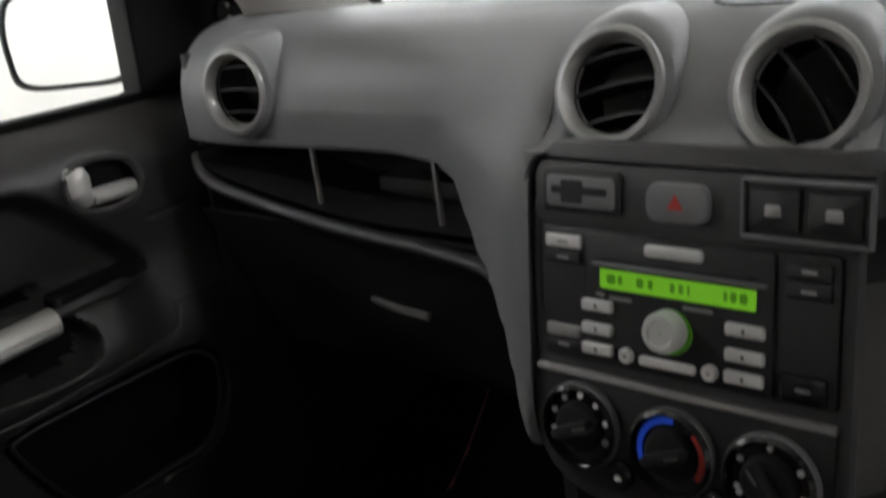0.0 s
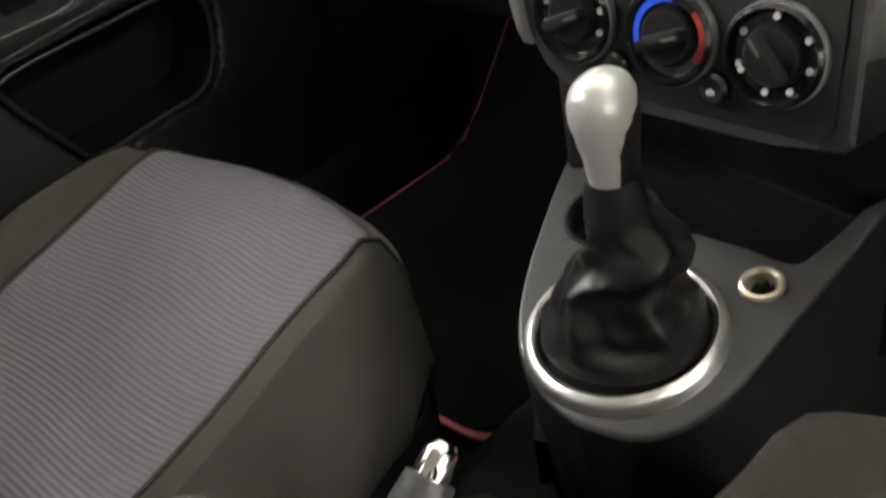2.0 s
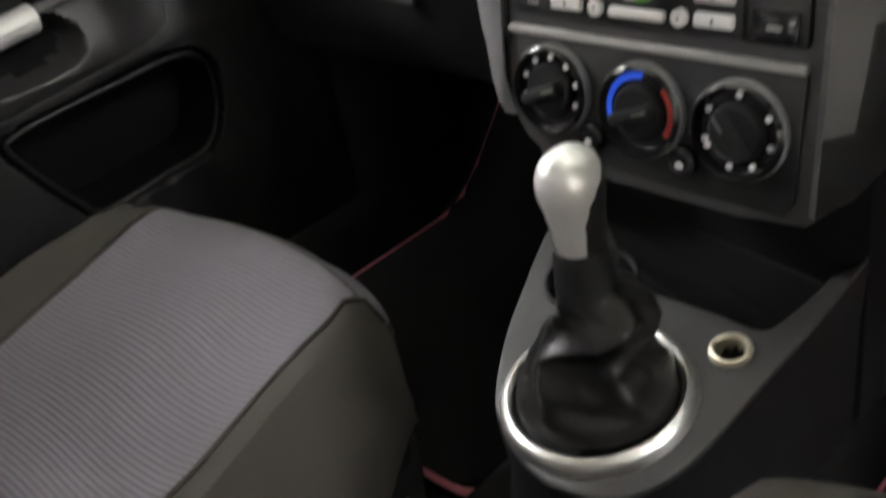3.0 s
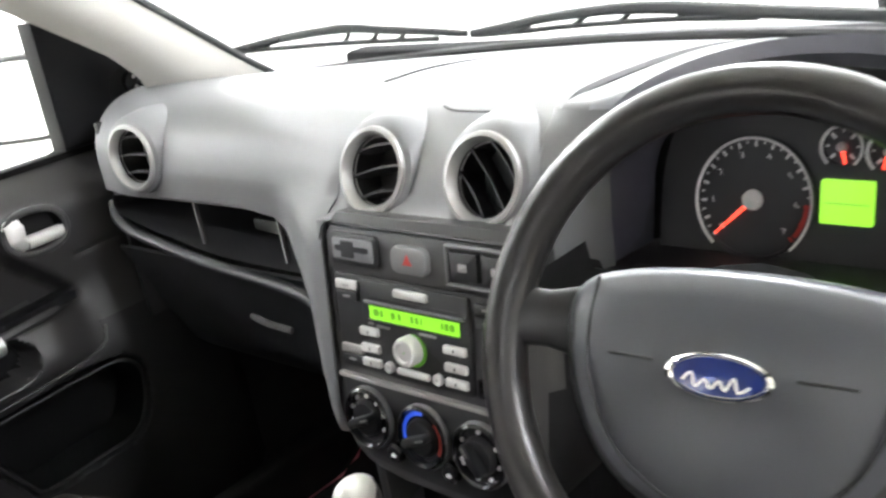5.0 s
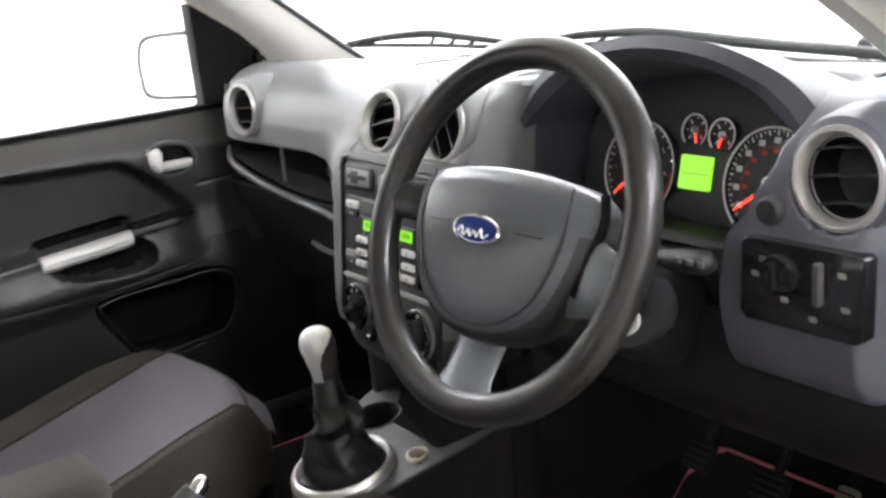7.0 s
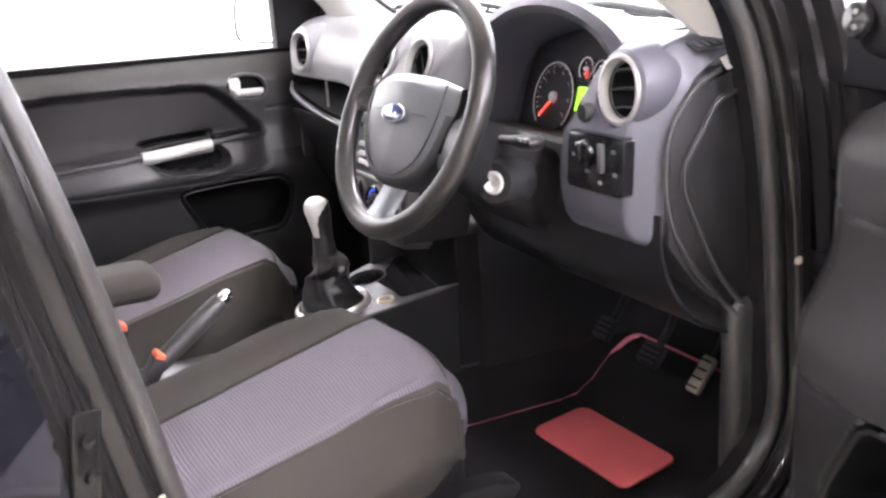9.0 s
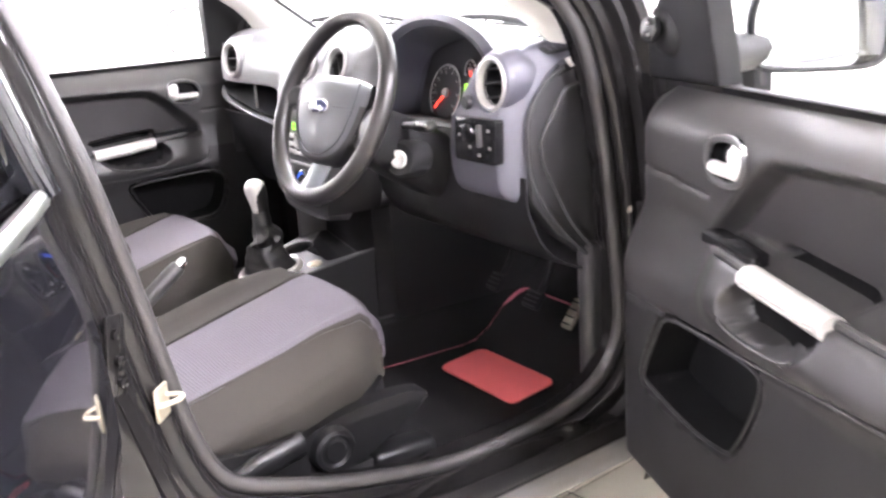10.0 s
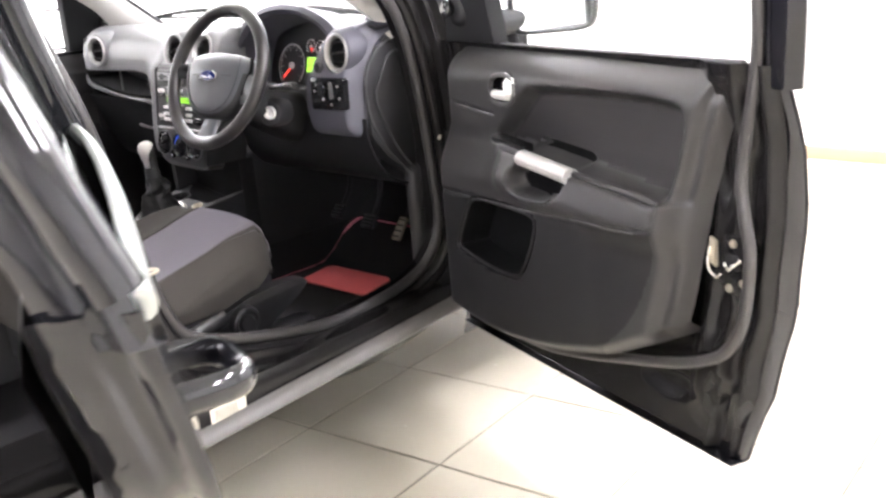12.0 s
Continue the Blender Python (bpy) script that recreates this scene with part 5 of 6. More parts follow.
def build_mat(x0, x1, y0, y1, label):
    mat = thing("floor_mat", ((x0 + x1) / 2, y0, 0.31), label, "floor mat", "floor mats")
    pts = rounded(x0, x1, y0, y1, 0.05, 6)
    ys = [y0 + (y1 - y0) * i / 14 for i in range(15)]

    def width(y):
        r = 0.05
        q = min(y - y0, y1 - y)
        return 0 if q >= r else r - math.sqrt(max(r * r - (r - q) ** 2, 0))

    rows = [[Vector((lerp(x0 + width(y), x1 - width(y), k / 8), y, floor_height(y) + 0.012)) for k in range(9)] for y in ys]
    part("carpet", thick(loft(rows, False), 0.006), CARPET_AND_SHADE, mat)
    rim = []
    for i, (a, b) in enumerate(pts):
        c, d = pts[(i + 1) % len(pts)]
        n = max(1, round(math.hypot(c - a, d - b) / 0.04))
        rim += [(lerp(a, c, k / n), lerp(b, d, k / n)) for k in range(n)]
    part("piping", tube([Vector((a, b, floor_height(b) + 0.014)) for a, b in rim], 0.0048, 8, True), PINK, mat, "pink cloth piping")
    return mat


driver_mat = build_mat(0.128, 0.61, 0.62, 1.225, "black floor mat with pink piping and coral heel pad")
put = lambda a, b, d: (a, b, floor_height(b) + d)
pad = rounded(-0.137, 0.137, -0.072, 0.072, 0.02, 5)
c, s = math.cos(radians(2)), math.sin(radians(2))
part("heel_pad", prism([(0.358 + a * c - b * s - 0.19 * (b + 0.072), 1.0 + a * s + b * c) for a, b in pad], lambda a, b, d: (a, b, 0.3265 + d), 0.0, 0.005, 0.002), RED, driver_mat, "coral red ribbed heel pad")
build_mat(-0.63, -0.175, 0.655, 1.30, "black floor mat with pink piping")


def build_pedals():
    for name, x, y, z, w, h, mat, lab in (("accelerator_pedal", 0.418, 1.17, 0.452, 0.034, 0.075, ZINC, "pale metal-faced accelerator pedal"), ("brake_pedal", 0.334, 1.123, 0.477, 0.06, 0.045, BLACK, "black rubber brake pedal"), ("clutch_pedal", 0.236, 1.09, 0.505, 0.05, 0.045, BLACK, "black rubber clutch pedal")):
        p = thing(name, (x, y, z), lab, "pedal", "pedals")
        m = pose(x, y, z, -38)
        part("pad", moved(box(-w / 2, w / 2, -0.007, 0.007, -h / 2, h / 2, 0.006), m), mat, p)
        for k in range(4):
            part("rib", moved(box(-w * 0.4, w * 0.4, -0.0095, -0.006, -h * 0.36 + k * h * 0.24 - 0.002, -h * 0.36 + k * h * 0.24 + 0.002, 0.001), m), RUBBER, p)
        part("arm", tube(curve([(x, y + 0.008, z), (x, y + 0.05, z + 0.06), (x + 0.005, y + 0.06, z + 0.16), (x + 0.01, y + 0.04, z + 0.26)], 5), 0.008, 8), BLACK, p)


build_pedals()


# ---- doors ----
# A door in its own frame: u from the hinge to the latch, w into the car, z up.
RECESS = smooth_outline([(0.345, 0.835), (0.40, 0.90), (0.449, 0.942), (0.50, 0.960), (0.74, 0.966), (0.87, 0.962), (0.912, 0.945), (0.903, 0.89), (0.873, 0.80), (0.85, 0.795), (0.66, 0.819), (0.45, 0.834)])
POCKET = smooth_outline([(0.275, 0.698), (0.39, 0.706), (0.495, 0.706), (0.522, 0.69), (0.505, 0.64), (0.462, 0.572), (0.43, 0.556), (0.34, 0.553), (0.22, 0.568), (0.2, 0.585), (0.235, 0.65)])
POCKET_LEFT = smooth_outline([(0.298, 0.69), (0.315, 0.716), (0.345, 0.724), (0.42, 0.722), (0.49, 0.719), (0.555, 0.713), (0.565, 0.695), (0.517, 0.612), (0.49, 0.586), (0.40, 0.592), (0.335, 0.599), (0.306, 0.64)])
PULL = smooth_outline([(0.465, 0.845), (0.49, 0.85), (0.56, 0.846), (0.63, 0.84), (0.648, 0.83), (0.63, 0.82), (0.55, 0.826), (0.48, 0.834)])
HANDLE = smooth_outline([(0.325, 0.947), (0.338, 0.973), (0.374, 0.982), (0.404, 0.977), (0.42, 0.95), (0.408, 0.926), (0.374, 0.918), (0.338, 0.924)])
CUP = smooth_outline([(0.447, 0.782), (0.482, 0.812), (0.56, 0.812), (0.632, 0.804), (0.64, 0.785), (0.61, 0.757), (0.54, 0.746), (0.468, 0.75)])


def front_door(side, root):
    """side -1: hinged on the car's right. Its parts lie in root's own frame."""
    P = lambda u, w, z: Vector((u, side * w, z))
    pocket = POCKET if side < 0 else POCKET_LEFT
    cup = CUP if side < 0 else [(u, z + 0.014) for u, z in CUP]
    seam_line = ((0.1, 0.70), (0.45, 0.712), (0.75, 0.735), (0.95, 0.75)) if side < 0 else ((0.33, 0.79), (0.338, 0.762), (0.36, 0.751), (0.48, 0.742), (0.55, 0.735), (0.95, 0.735))

    def skin_end(z):
        return table(z, ((0.28, 0.975), (0.34, 0.992), (0.47, 1.03), (0.625, 1.06), (0.815, 1.08), (0.92, 1.092), (1.03, 1.09)))

    def skin_w(z):
        return -0.035 * math.sin(math.pi * min(1, max(0, (z - 0.3) / 0.75))) + 0.035 * step(0.8, 1.05, z)

    zs = [0.30 + 0.73 * i / 16 for i in range(17)]
    us = [i / 60 for i in range(61)]
    rows = [[P(lerp(0.0, skin_end(z), u), skin_w(z) - 0.01 * math.sin(math.pi * u), z) for u in us] for z in zs]
    skin = part("outer_skin", thick(loft(rows, False), 0.004), PAINT, root, "black painted outer door skin")
    # pressed inner shell: channels along the edge and shallow dished pressings
    dishes = ((0.105, 0.88, 0.020, 0.085, 0.014), (0.10, 0.585, 0.024, 0.06, 0.014), (0.048, 0.93, 0.013, 0.055, 0.009), (0.045, 0.79, 0.012, 0.03, -0.006), (0.05, 0.66, 0.012, 0.045, 0.009), (0.05, 0.50, 0.014, 0.06, 0.010),
              (0.20, 0.395, 0.075, 0.024, 0.013), (0.075, 0.42, 0.022, 0.04, 0.011))
    rows = []
    for k in range(74):
        z = 0.30 + 0.73 * k / 73
        e = skin_end(z) - 0.012
        ring = []
        for m in range(130):
            u = 1 - (1 - m / 129) ** 1.6
            edge = (1 - u) * e
            w = 0.03 + 0.024 * step(0.17, 0.12, edge) * step(0.34, 0.44, z) - 0.020 * step(0.075, 0.058, edge) + 0.012 * step(0.036, 0.026, edge) - 0.022 * step(0.018, 0.0, edge)
            for de, dz, a, b, deep in dishes:
                w -= deep * step(1.25, 0.75, math.hypot((edge - de) / a, (z - dz) / b))
            ring.append(P(lerp(0.004, e, u), skin_w(z) * 0.5 + w, z + 0.004))
        rows.append(ring)
    shell = part("inner_shell", loft(rows, False), PAINT_IN, root, "black painted inner door shell", 70)
    end = [[P(skin_end(z) - 0.002, skin_w(z), z), P(skin_end(z) - 0.006, skin_w(z) + 0.02, z), P(skin_end(z) - 0.014, skin_w(z) * 0.5 + 0.02, z + 0.004)] for z in zs]
    part("rear_flange", loft(end, False), PAINT, shell)
    part("bottom_flange", loft([[P(u * skin_end(0.3), 0.0, 0.30), P(u * skin_end(0.3), 0.045, 0.302)] for u in us], False), PAINT, shell)
    # trim panel: one moulded sheet
    def panel_rear(z):
        return sum(rear_line(z + d) for d in (-0.05, -0.025, 0, 0.025, 0.05)) / 5

    def rear_line(z):
        return table(z, ((0.36, 0.68), (0.44, 0.73), (0.50, 0.808), (0.56, 0.864), (0.617, 0.89), (0.732, 0.926), (0.82, 0.95), (0.907, 0.976), (1.02, 1.014), (1.1, 1.04)))

    def panel_low(u):
        return sum(low_line(u + d) for d in (-0.06, -0.03, 0, 0.03, 0.06)) / 5

    def low_line(u):
        return table(u, ((0.0, 0.42), (0.12, 0.388), (0.32, 0.376), (0.48, 0.394), (0.62, 0.425), (0.745, 0.462), (0.86, 0.528), (1.06, 0.6)))

    def row_height(u, g):
        """Rows that run along the armrest's sloping edge."""
        line = 0.838 - 0.085 * max(0, u - 0.36)
        return lerp(panel_low(u), line, g / 0.66) if g < 0.66 else lerp(line, 1.028 + 0.012 * step(0.34, 0.24, u), (g - 0.66) / 0.34)

    nu, nz = 190, 120
    rows, tags = [], []
    for j in range(nz + 1):
        ring = []
        for i in range(nu + 1):
            f, g = i / nu, j / nz
            u = lerp(0.08, 1.06, f)
            z = row_height(u, g)
            r = panel_rear(z)
            u = lerp(0.08, r, f)
            z = row_height(u, g)
            w = 0.104 + 0.04 * step(0.86, 0.74, z) * step(0.99, 0.70, u) - 0.066 * (max(0, z - 0.958) / 0.07) ** 2
            w -= 0.022 * step(0.05, 0.032, r - u) + 0.03 * step(0.018, 0.0, r - u) + 0.035 * step(0.03, 0.0, z - panel_low(u)) + 0.03 * step(0.14, 0.08, u)
            w -= 0.012 * step(0.55, 0.9, u)
            d = outline_distance(RECESS, u, z)
            w -= 0.034 * step(-0.012, 0.015, d)
            # armrest swelling below the recess
            line = 0.838 - 0.085 * max(0, u - 0.36)
            arm = step(0.34, 0.42, u) * step(0.925, 0.88, u)
            w += 0.026 * arm * step(line + 0.003, line - 0.006, z) * step(line - 0.12, line - 0.045, z)
            w -= 0.05 * step(-0.005, 0.009, outline_distance(cup, u, z))
            w -= 0.09 * step(-0.010, 0.002, outline_distance(pocket, u, z))
            w -= 0.03 * step(-0.006, 0.008, outline_distance(PULL, u, z))
            w -= 0.006 * step(-0.005, 0.005, outline_distance(HANDLE, u, z)) + 0.02 * step(0.003, 0.014, outline_distance(HANDLE, u, z))
            seam = table(u, seam_line)
            w -= 0.005 * step(0.006, 0.001, abs(z - seam)) * step(0.88, 0.865, u) * (1 if side < 0 else step(0.326, 0.334, u))
            w -= 0.005 * step(0.006, 0.001, abs(u - 0.872 - 0.2 * (z - 0.75))) * step(0.742, 0.75, z) * step(0.79, 0.782, z)
            w -= 0.003 * step(0.004, 0.001, abs(z - 0.895 + 0.06 * (u - 0.3))) * step(0.335, 0.325, u)
            ring.append(P(u, w, z))
        rows.append(ring)
    bm = loft(rows, False)
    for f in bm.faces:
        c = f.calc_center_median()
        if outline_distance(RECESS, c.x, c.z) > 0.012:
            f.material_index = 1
        # recessed faces take near black in place of their shade
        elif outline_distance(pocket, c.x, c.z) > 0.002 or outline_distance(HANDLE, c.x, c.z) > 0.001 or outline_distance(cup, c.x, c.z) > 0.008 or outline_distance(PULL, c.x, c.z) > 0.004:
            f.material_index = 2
        # below the seam the fall of light from above is put into the colour
        elif c.z < table(c.x, seam_line) and c.x < panel_rear(c.z) - 0.055:
            f.material_index = 3
    panel = part("trim_panel", bm, (TRIM, TRIM_SOFT, HOLLOW_SHADE, TRIM_LOW_SHADE), root, "dark moulded inner trim panel with cloth insert", 50)
    # the cloth of the recess, and the pocket's shade put into its colour
    def sheet(poly, w, grow=0.0):
        bm = bmesh.new()
        bm.faces.new([bm.verts.new(P(u, w, z)) for u, z in poly])
        return bm

    small = lambda poly, k: [(sum(u for u, z in poly) / len(poly) + (u - sum(a for a, b in poly) / len(poly)) * k, sum(z for u, z in poly) / len(poly) + (z - sum(b for a, b in poly) / len(poly)) * k) for u, z in poly]
    ridge = [P(u, 0.131 - 0.012 * step(0.55, 0.9, u) - 0.02 * step(0.40, 0.345, u), 0.838 - 0.085 * (u - 0.36)) for u in (0.345, 0.37, 0.40, 0.45, 0.5, 0.55, 0.6, 0.65, 0.7, 0.75, 0.8, 0.85, 0.885)]
    part("armrest_edge", tube(ridge, [0.003] + [0.0075] * 11 + [0.004], 8), TRIM, panel, "rounded armrest edge")
    def swell(u, z):
        """How far the card stands out beside the armrest."""
        line = 0.838 - 0.085 * max(0, u - 0.36)
        return 0.144 - 0.012 * step(0.55, 0.9, u) + 0.026 * step(0.34, 0.42, u) * step(0.925, 0.88, u) * step(line - 0.12, line - 0.045, z)

    seam_at = [(u, table(u, seam_line)) for u in ((0.332, 0.338, 0.35, 0.37, 0.41, 0.48, 0.55, 0.65, 0.78) if side > 0 else (0.30, 0.40, 0.5, 0.6, 0.7, 0.8, 0.86))]
    part("panel_seam", tube([P(u, swell(u, z) - 0.0005, z) for u, z in seam_at], 0.0022, 6), TRIM, panel, "raised seam across the card")
    rim = [(u, z) for u, z in cup if z < 0.768 + (0.014 if side > 0 else 0)]
    part("cup_lip", tube([P(u, swell(u, z), z) for u, z in rim], 0.003, 6), TRIM, panel, "pale edge of the pull recess")
    part("pocket_floor", sheet(small(pocket, 0.93), 0.068), HOLLOW_SHADE, panel, "dark map pocket")
    part("pocket_lip", tube([P(u, 0.141, z) for u, z in pocket], 0.0028, 8, True), TRIM_LOW_SHADE, panel, "rounded pocket edge")
    wall = [[P(u, w, z) for u, z in small(pocket, k)] for k, w in ((1.035, 0.139), (1.0, 0.1425), (0.985, 0.137), (0.97, 0.11), (0.94, 0.066))]
    for z0 in (0.566, 0.537) if side > 0 else ():
        part("ridge", tube([P(u, 0.1415, z0 - 0.1 * (u - 0.313)) for u in (0.313, 0.38, 0.45)], 0.0022, 6), TRIM_LOW_SHADE, panel, "thin moulded ridge below the pocket")
    part("pocket_wall", loft(wall, True, False), HOLLOW_SHADE, panel)
    part("handle_rim", tube([P(u, 0.106, z) for u, z in HANDLE], 0.0055, 8, True), STACK, panel, "black rim of the door handle")
    # black sheet as the shade in the handle's bowl
    part("handle_bowl", sheet(small(HANDLE, 0.9), 0.086), CARPET_AND_SHADE, panel)
    bar = tube([P(0.327, 0.098, 0.937), P(0.335, 0.101, 0.937), P(0.36, 0.103, 0.937), P(0.39, 0.103, 0.937)], [0.006, 0.0095, 0.010, 0.010], 14)
    crescent = tube(curve([P(0.388, 0.098, 0.936), P(0.398, 0.102, 0.940), P(0.404, 0.103, 0.950), P(0.404, 0.103, 0.962), P(0.402, 0.098, 0.974)], 4), [0.009] * 3 + [0.013] * 4 + [0.016] * 7 + [0.013] * 2 + [0.009], 14)
    part("door_handle", join(bar, crescent), SILVER, panel, "silver inner door handle", 60)
    grip = [[P(u, 0.136 + 0.02 * math.cos(t), 0.842 - 0.085 * (u - 0.36) - 0.008 + 0.016 * math.sin(t)) for t in (2 * math.pi * k / 16 for k in range(16))] for u in (0.485, 0.49, 0.53, 0.57, 0.61, 0.648, 0.653)]
    part("pull_grip", loft(grip), GRIP, panel, "ribbed silver pull grip")
    for dz in (-0.004, 0.003):
        part("grip_groove", tube([P(u, 0.1566, 0.834 - 0.085 * (u - 0.36) + dz) for u in (0.495, 0.57, 0.645)], 0.0012, 6), SATIN, panel)
    part("switch_plate", prism(rounded(0.352, 0.478, 0.0, 0.034, 0.010), lambda a, b, d: P(a, 0.098 + b, 0.850 - 0.075 * (a - 0.36) + d), -0.01, 0.003, 0.001), GLOSS, panel, "gloss black window switch plate")
    for a in (0.395, 0.42):
        part("window_switch", prism(rounded(a, a + 0.013, 0.008, 0.022, 0.003), lambda p, q, d: P(p, 0.098 + q, 0.848 - 0.075 * (p - 0.36) + d), 0.003, 0.0065, 0.002), GLOSS, panel)
    # belt rail, window frame, seal, latch
    part("belt_seal", tube([P(u, 0.034, 1.03) for u in (0.10, 0.4, 0.7, 1.0)], 0.007, 8), RUBBER, root, "rubber belt line seal")
    post = [P(1.062, 0.02, 1.0), P(1.075, 0.03, 1.15), P(1.08, 0.055, 1.30), P(1.06, 0.085, 1.42)]
    part("window_frame", tube(curve(post, 5), [0.046] * 16, 12, flat=0.6, up=(0, side, 0)), PAINT, root, "black painted window frame")
    head = [P(1.06, 0.085, 1.42), P(0.8, 0.12, 1.46), P(0.55, 0.13, 1.44), P(0.40, 0.11, 1.36), P(0.20, 0.06, 1.19), P(0.05, 0.03, 1.055)]
    part("window_frame", tube(curve(head, 5), 0.018, 10), PAINT, root, "black painted upper window frame")
    pane = loft([[P(0.27, 0.035, 1.03), P(1.04, 0.025, 1.03)], [P(0.28, 0.05, 1.18), P(1.055, 0.04, 1.18)], [P(0.45, 0.10, 1.36), P(1.05, 0.08, 1.36)], [P(0.6, 0.118, 1.43), P(1.04, 0.09, 1.41)]], False)
    glass = part("window_glass", pane, GLASS, root, "clear side window")
    glass.visible_shadow = False
    sail = [(0.05, 1.032), (0.268, 1.036), (0.285, 1.235), (0.262, 1.232), (0.18, 1.19), (0.085, 1.125)]
    part("mirror_sail", prism(sail, lambda a, b, d: P(a, 0.045 + 0.22 * max(0, b - 1.04) + d, b), -0.03, 0.010, 0.006), BLACK, root, "black triangular mirror base trim")
    control = part("mirror_control", lathe([(0.042, -0.012), (0.038, 0.004), (0.029, 0.014), (0.017, 0.019), (0.001, 0.02)], P(0.143, 0.066, 1.112), P(0.1, 1, 0.1), 28), BLACK, root, "black boss of the mirror control")
    part("control_knob", lathe([(0.012, 0.012), (0.013, 0.022), (0.0195, 0.027), (0.021, 0.034), (0.018, 0.040), (0.001, 0.042)], P(0.143, 0.066, 1.112), P(0.1, 1, 0.1), 24), GLOSS, control, "round gloss black control knob")
    # two small satin studs play the highlights on the knob
    for dz in (-0.008, 0.008):
        part("control_glint", lathe([(0.0032, 0.0405), (0.0026, 0.0425), (0.0005, 0.043)], P(0.147, 0.066, 1.112 + dz), P(0.1, 1, 0.1), 10), SATIN, control)
    seal = curve([P(0.15, 0.066, 0.36), P(0.4, 0.068, 0.368), P(0.56, 0.07, 0.396), P(0.70, 0.072, 0.432), P(0.866, 0.074, 0.479), P(0.95, 0.074, 0.512), P(1.0, 0.073, 0.546), P(1.032, 0.071, 0.60), P(1.042, 0.068, 0.66), P(1.045, 0.066, 0.73), P(1.034, 0.066, 0.785), P(1.024, 0.064, 0.84), P(1.029, 0.06, 0.914), P(1.047, 0.056, 1.025), P(1.055, 0.062, 1.144), P(1.055, 0.085, 1.3)], 6)
    part("door_seal", tube(seal, 0.0105, 10), SEAL, root, "grey-black rubber door seal")
    latch = part("latch", prism(rounded(0.978, 1.036, 0.645, 0.752, 0.012), lambda a, b, d: P(a, 0.058 + d, b), 0.0, 0.004, 0.001), PAINT_IN, root, "black latch plate with pale bolts")
    for a, b in ((1.005, 0.737), (0.995, 0.656), (1.027, 0.672)):
        part("bolt", lathe([(0.0075, 0.0), (0.0065, 0.004), (0.001, 0.005)], P(a, 0.062, b), P(0, 1, 0), 16), ZINC, latch, "pale round bolt")
    part("claw_gap", prism(rounded(0.985, 1.02, 0.69, 0.718, 0.006), lambda a, b, d: P(a, 0.062 + d, b), 0.0, 0.001), CARPET_AND_SHADE, latch)
    claw = curve([P(0.957, 0.07, 0.728), P(0.956, 0.075, 0.70), P(0.963, 0.077, 0.683), P(0.976, 0.076, 0.676), P(0.986, 0.072, 0.684)], 4)
    part("claw", tube(claw, 0.0032, 8), CHROME, latch, "bright latch claw")
    hook = curve([P(0.990, 0.068, 0.70), P(1.002, 0.073, 0.694), P(1.016, 0.072, 0.704), P(1.026, 0.066, 0.714)], 4)
    part("catch", tube(hook, 0.0038, 8), CHROME, latch, "bright latch catch")
    part("claw_guard", prism([(0.955, 0.695), (0.968, 0.69), (0.968, 0.735), (0.955, 0.74)], lambda a, b, d: P(a, 0.062 + d, b), 0.0, 0.008, 0.002), ZINC, latch)
    # outside mirror
    c = P(0.237 if side > 0 else 0.212, -0.15, 1.104)
    nm = P(0.86, 0.45, 0.03).normalized()
    q = nm.to_track_quat("Z", "Y").to_matrix().to_4x4()
    m = Matrix.Translation(c) @ q
    shape = curve([(-0.085, -0.06, 0), (0.0, -0.066, 0), (0.08, -0.06, 0), (0.098, -0.02, 0), (0.095, 0.04, 0), (0.075, 0.066, 0), (0.0, 0.07, 0), (-0.075, 0.064, 0), (-0.098, 0.03, 0), (-0.1, -0.02, 0)], 4, True)
    rows = [[m @ Vector((p.x * k, p.y * k, d)) for p in shape] for k, d in ((0.92, 0.004), (0.98, 0.010), (1.05, 0.006), (1.07, -0.03), (0.95, -0.07), (0.7, -0.1), (0.3, -0.115))]
    mir = part("door_mirror", loft(rows), DARK, root, "black door mirror housing")
    bm = bmesh.new()
    bm.faces.new([bm.verts.new(m @ Vector((p.x * 0.935, p.y * 0.935, 0.0065))) for p in shape])
    part("mirror_glass", bm, MIRROR, mir, "silvered mirror glass")
    part("mirror_arm", tube([c - nm * 0.075, P(0.16, -0.06, 1.07), P(0.17, 0.02, 1.07)], [0.03, 0.03, 0.034], 12), DARK, mir, "black mirror arm")


LEFT_HINGE = (-0.83, 1.082, -0.018)
lroot = thing("door_1", LEFT_HINGE, "closed black front door with dark inner trim", "car door", "car doors", kind="structure", turn=pose(0, 0, 0, 0, 0, -90))
front_door(1, lroot)
rroot = thing("door_2", (0.84, 1.04, 0), "wide open black front door with dark inner trim", "car door", "car doors", kind="structure", turn=pose(0, 0, 0, 0, 0, -17))
front_door(-1, rroot)


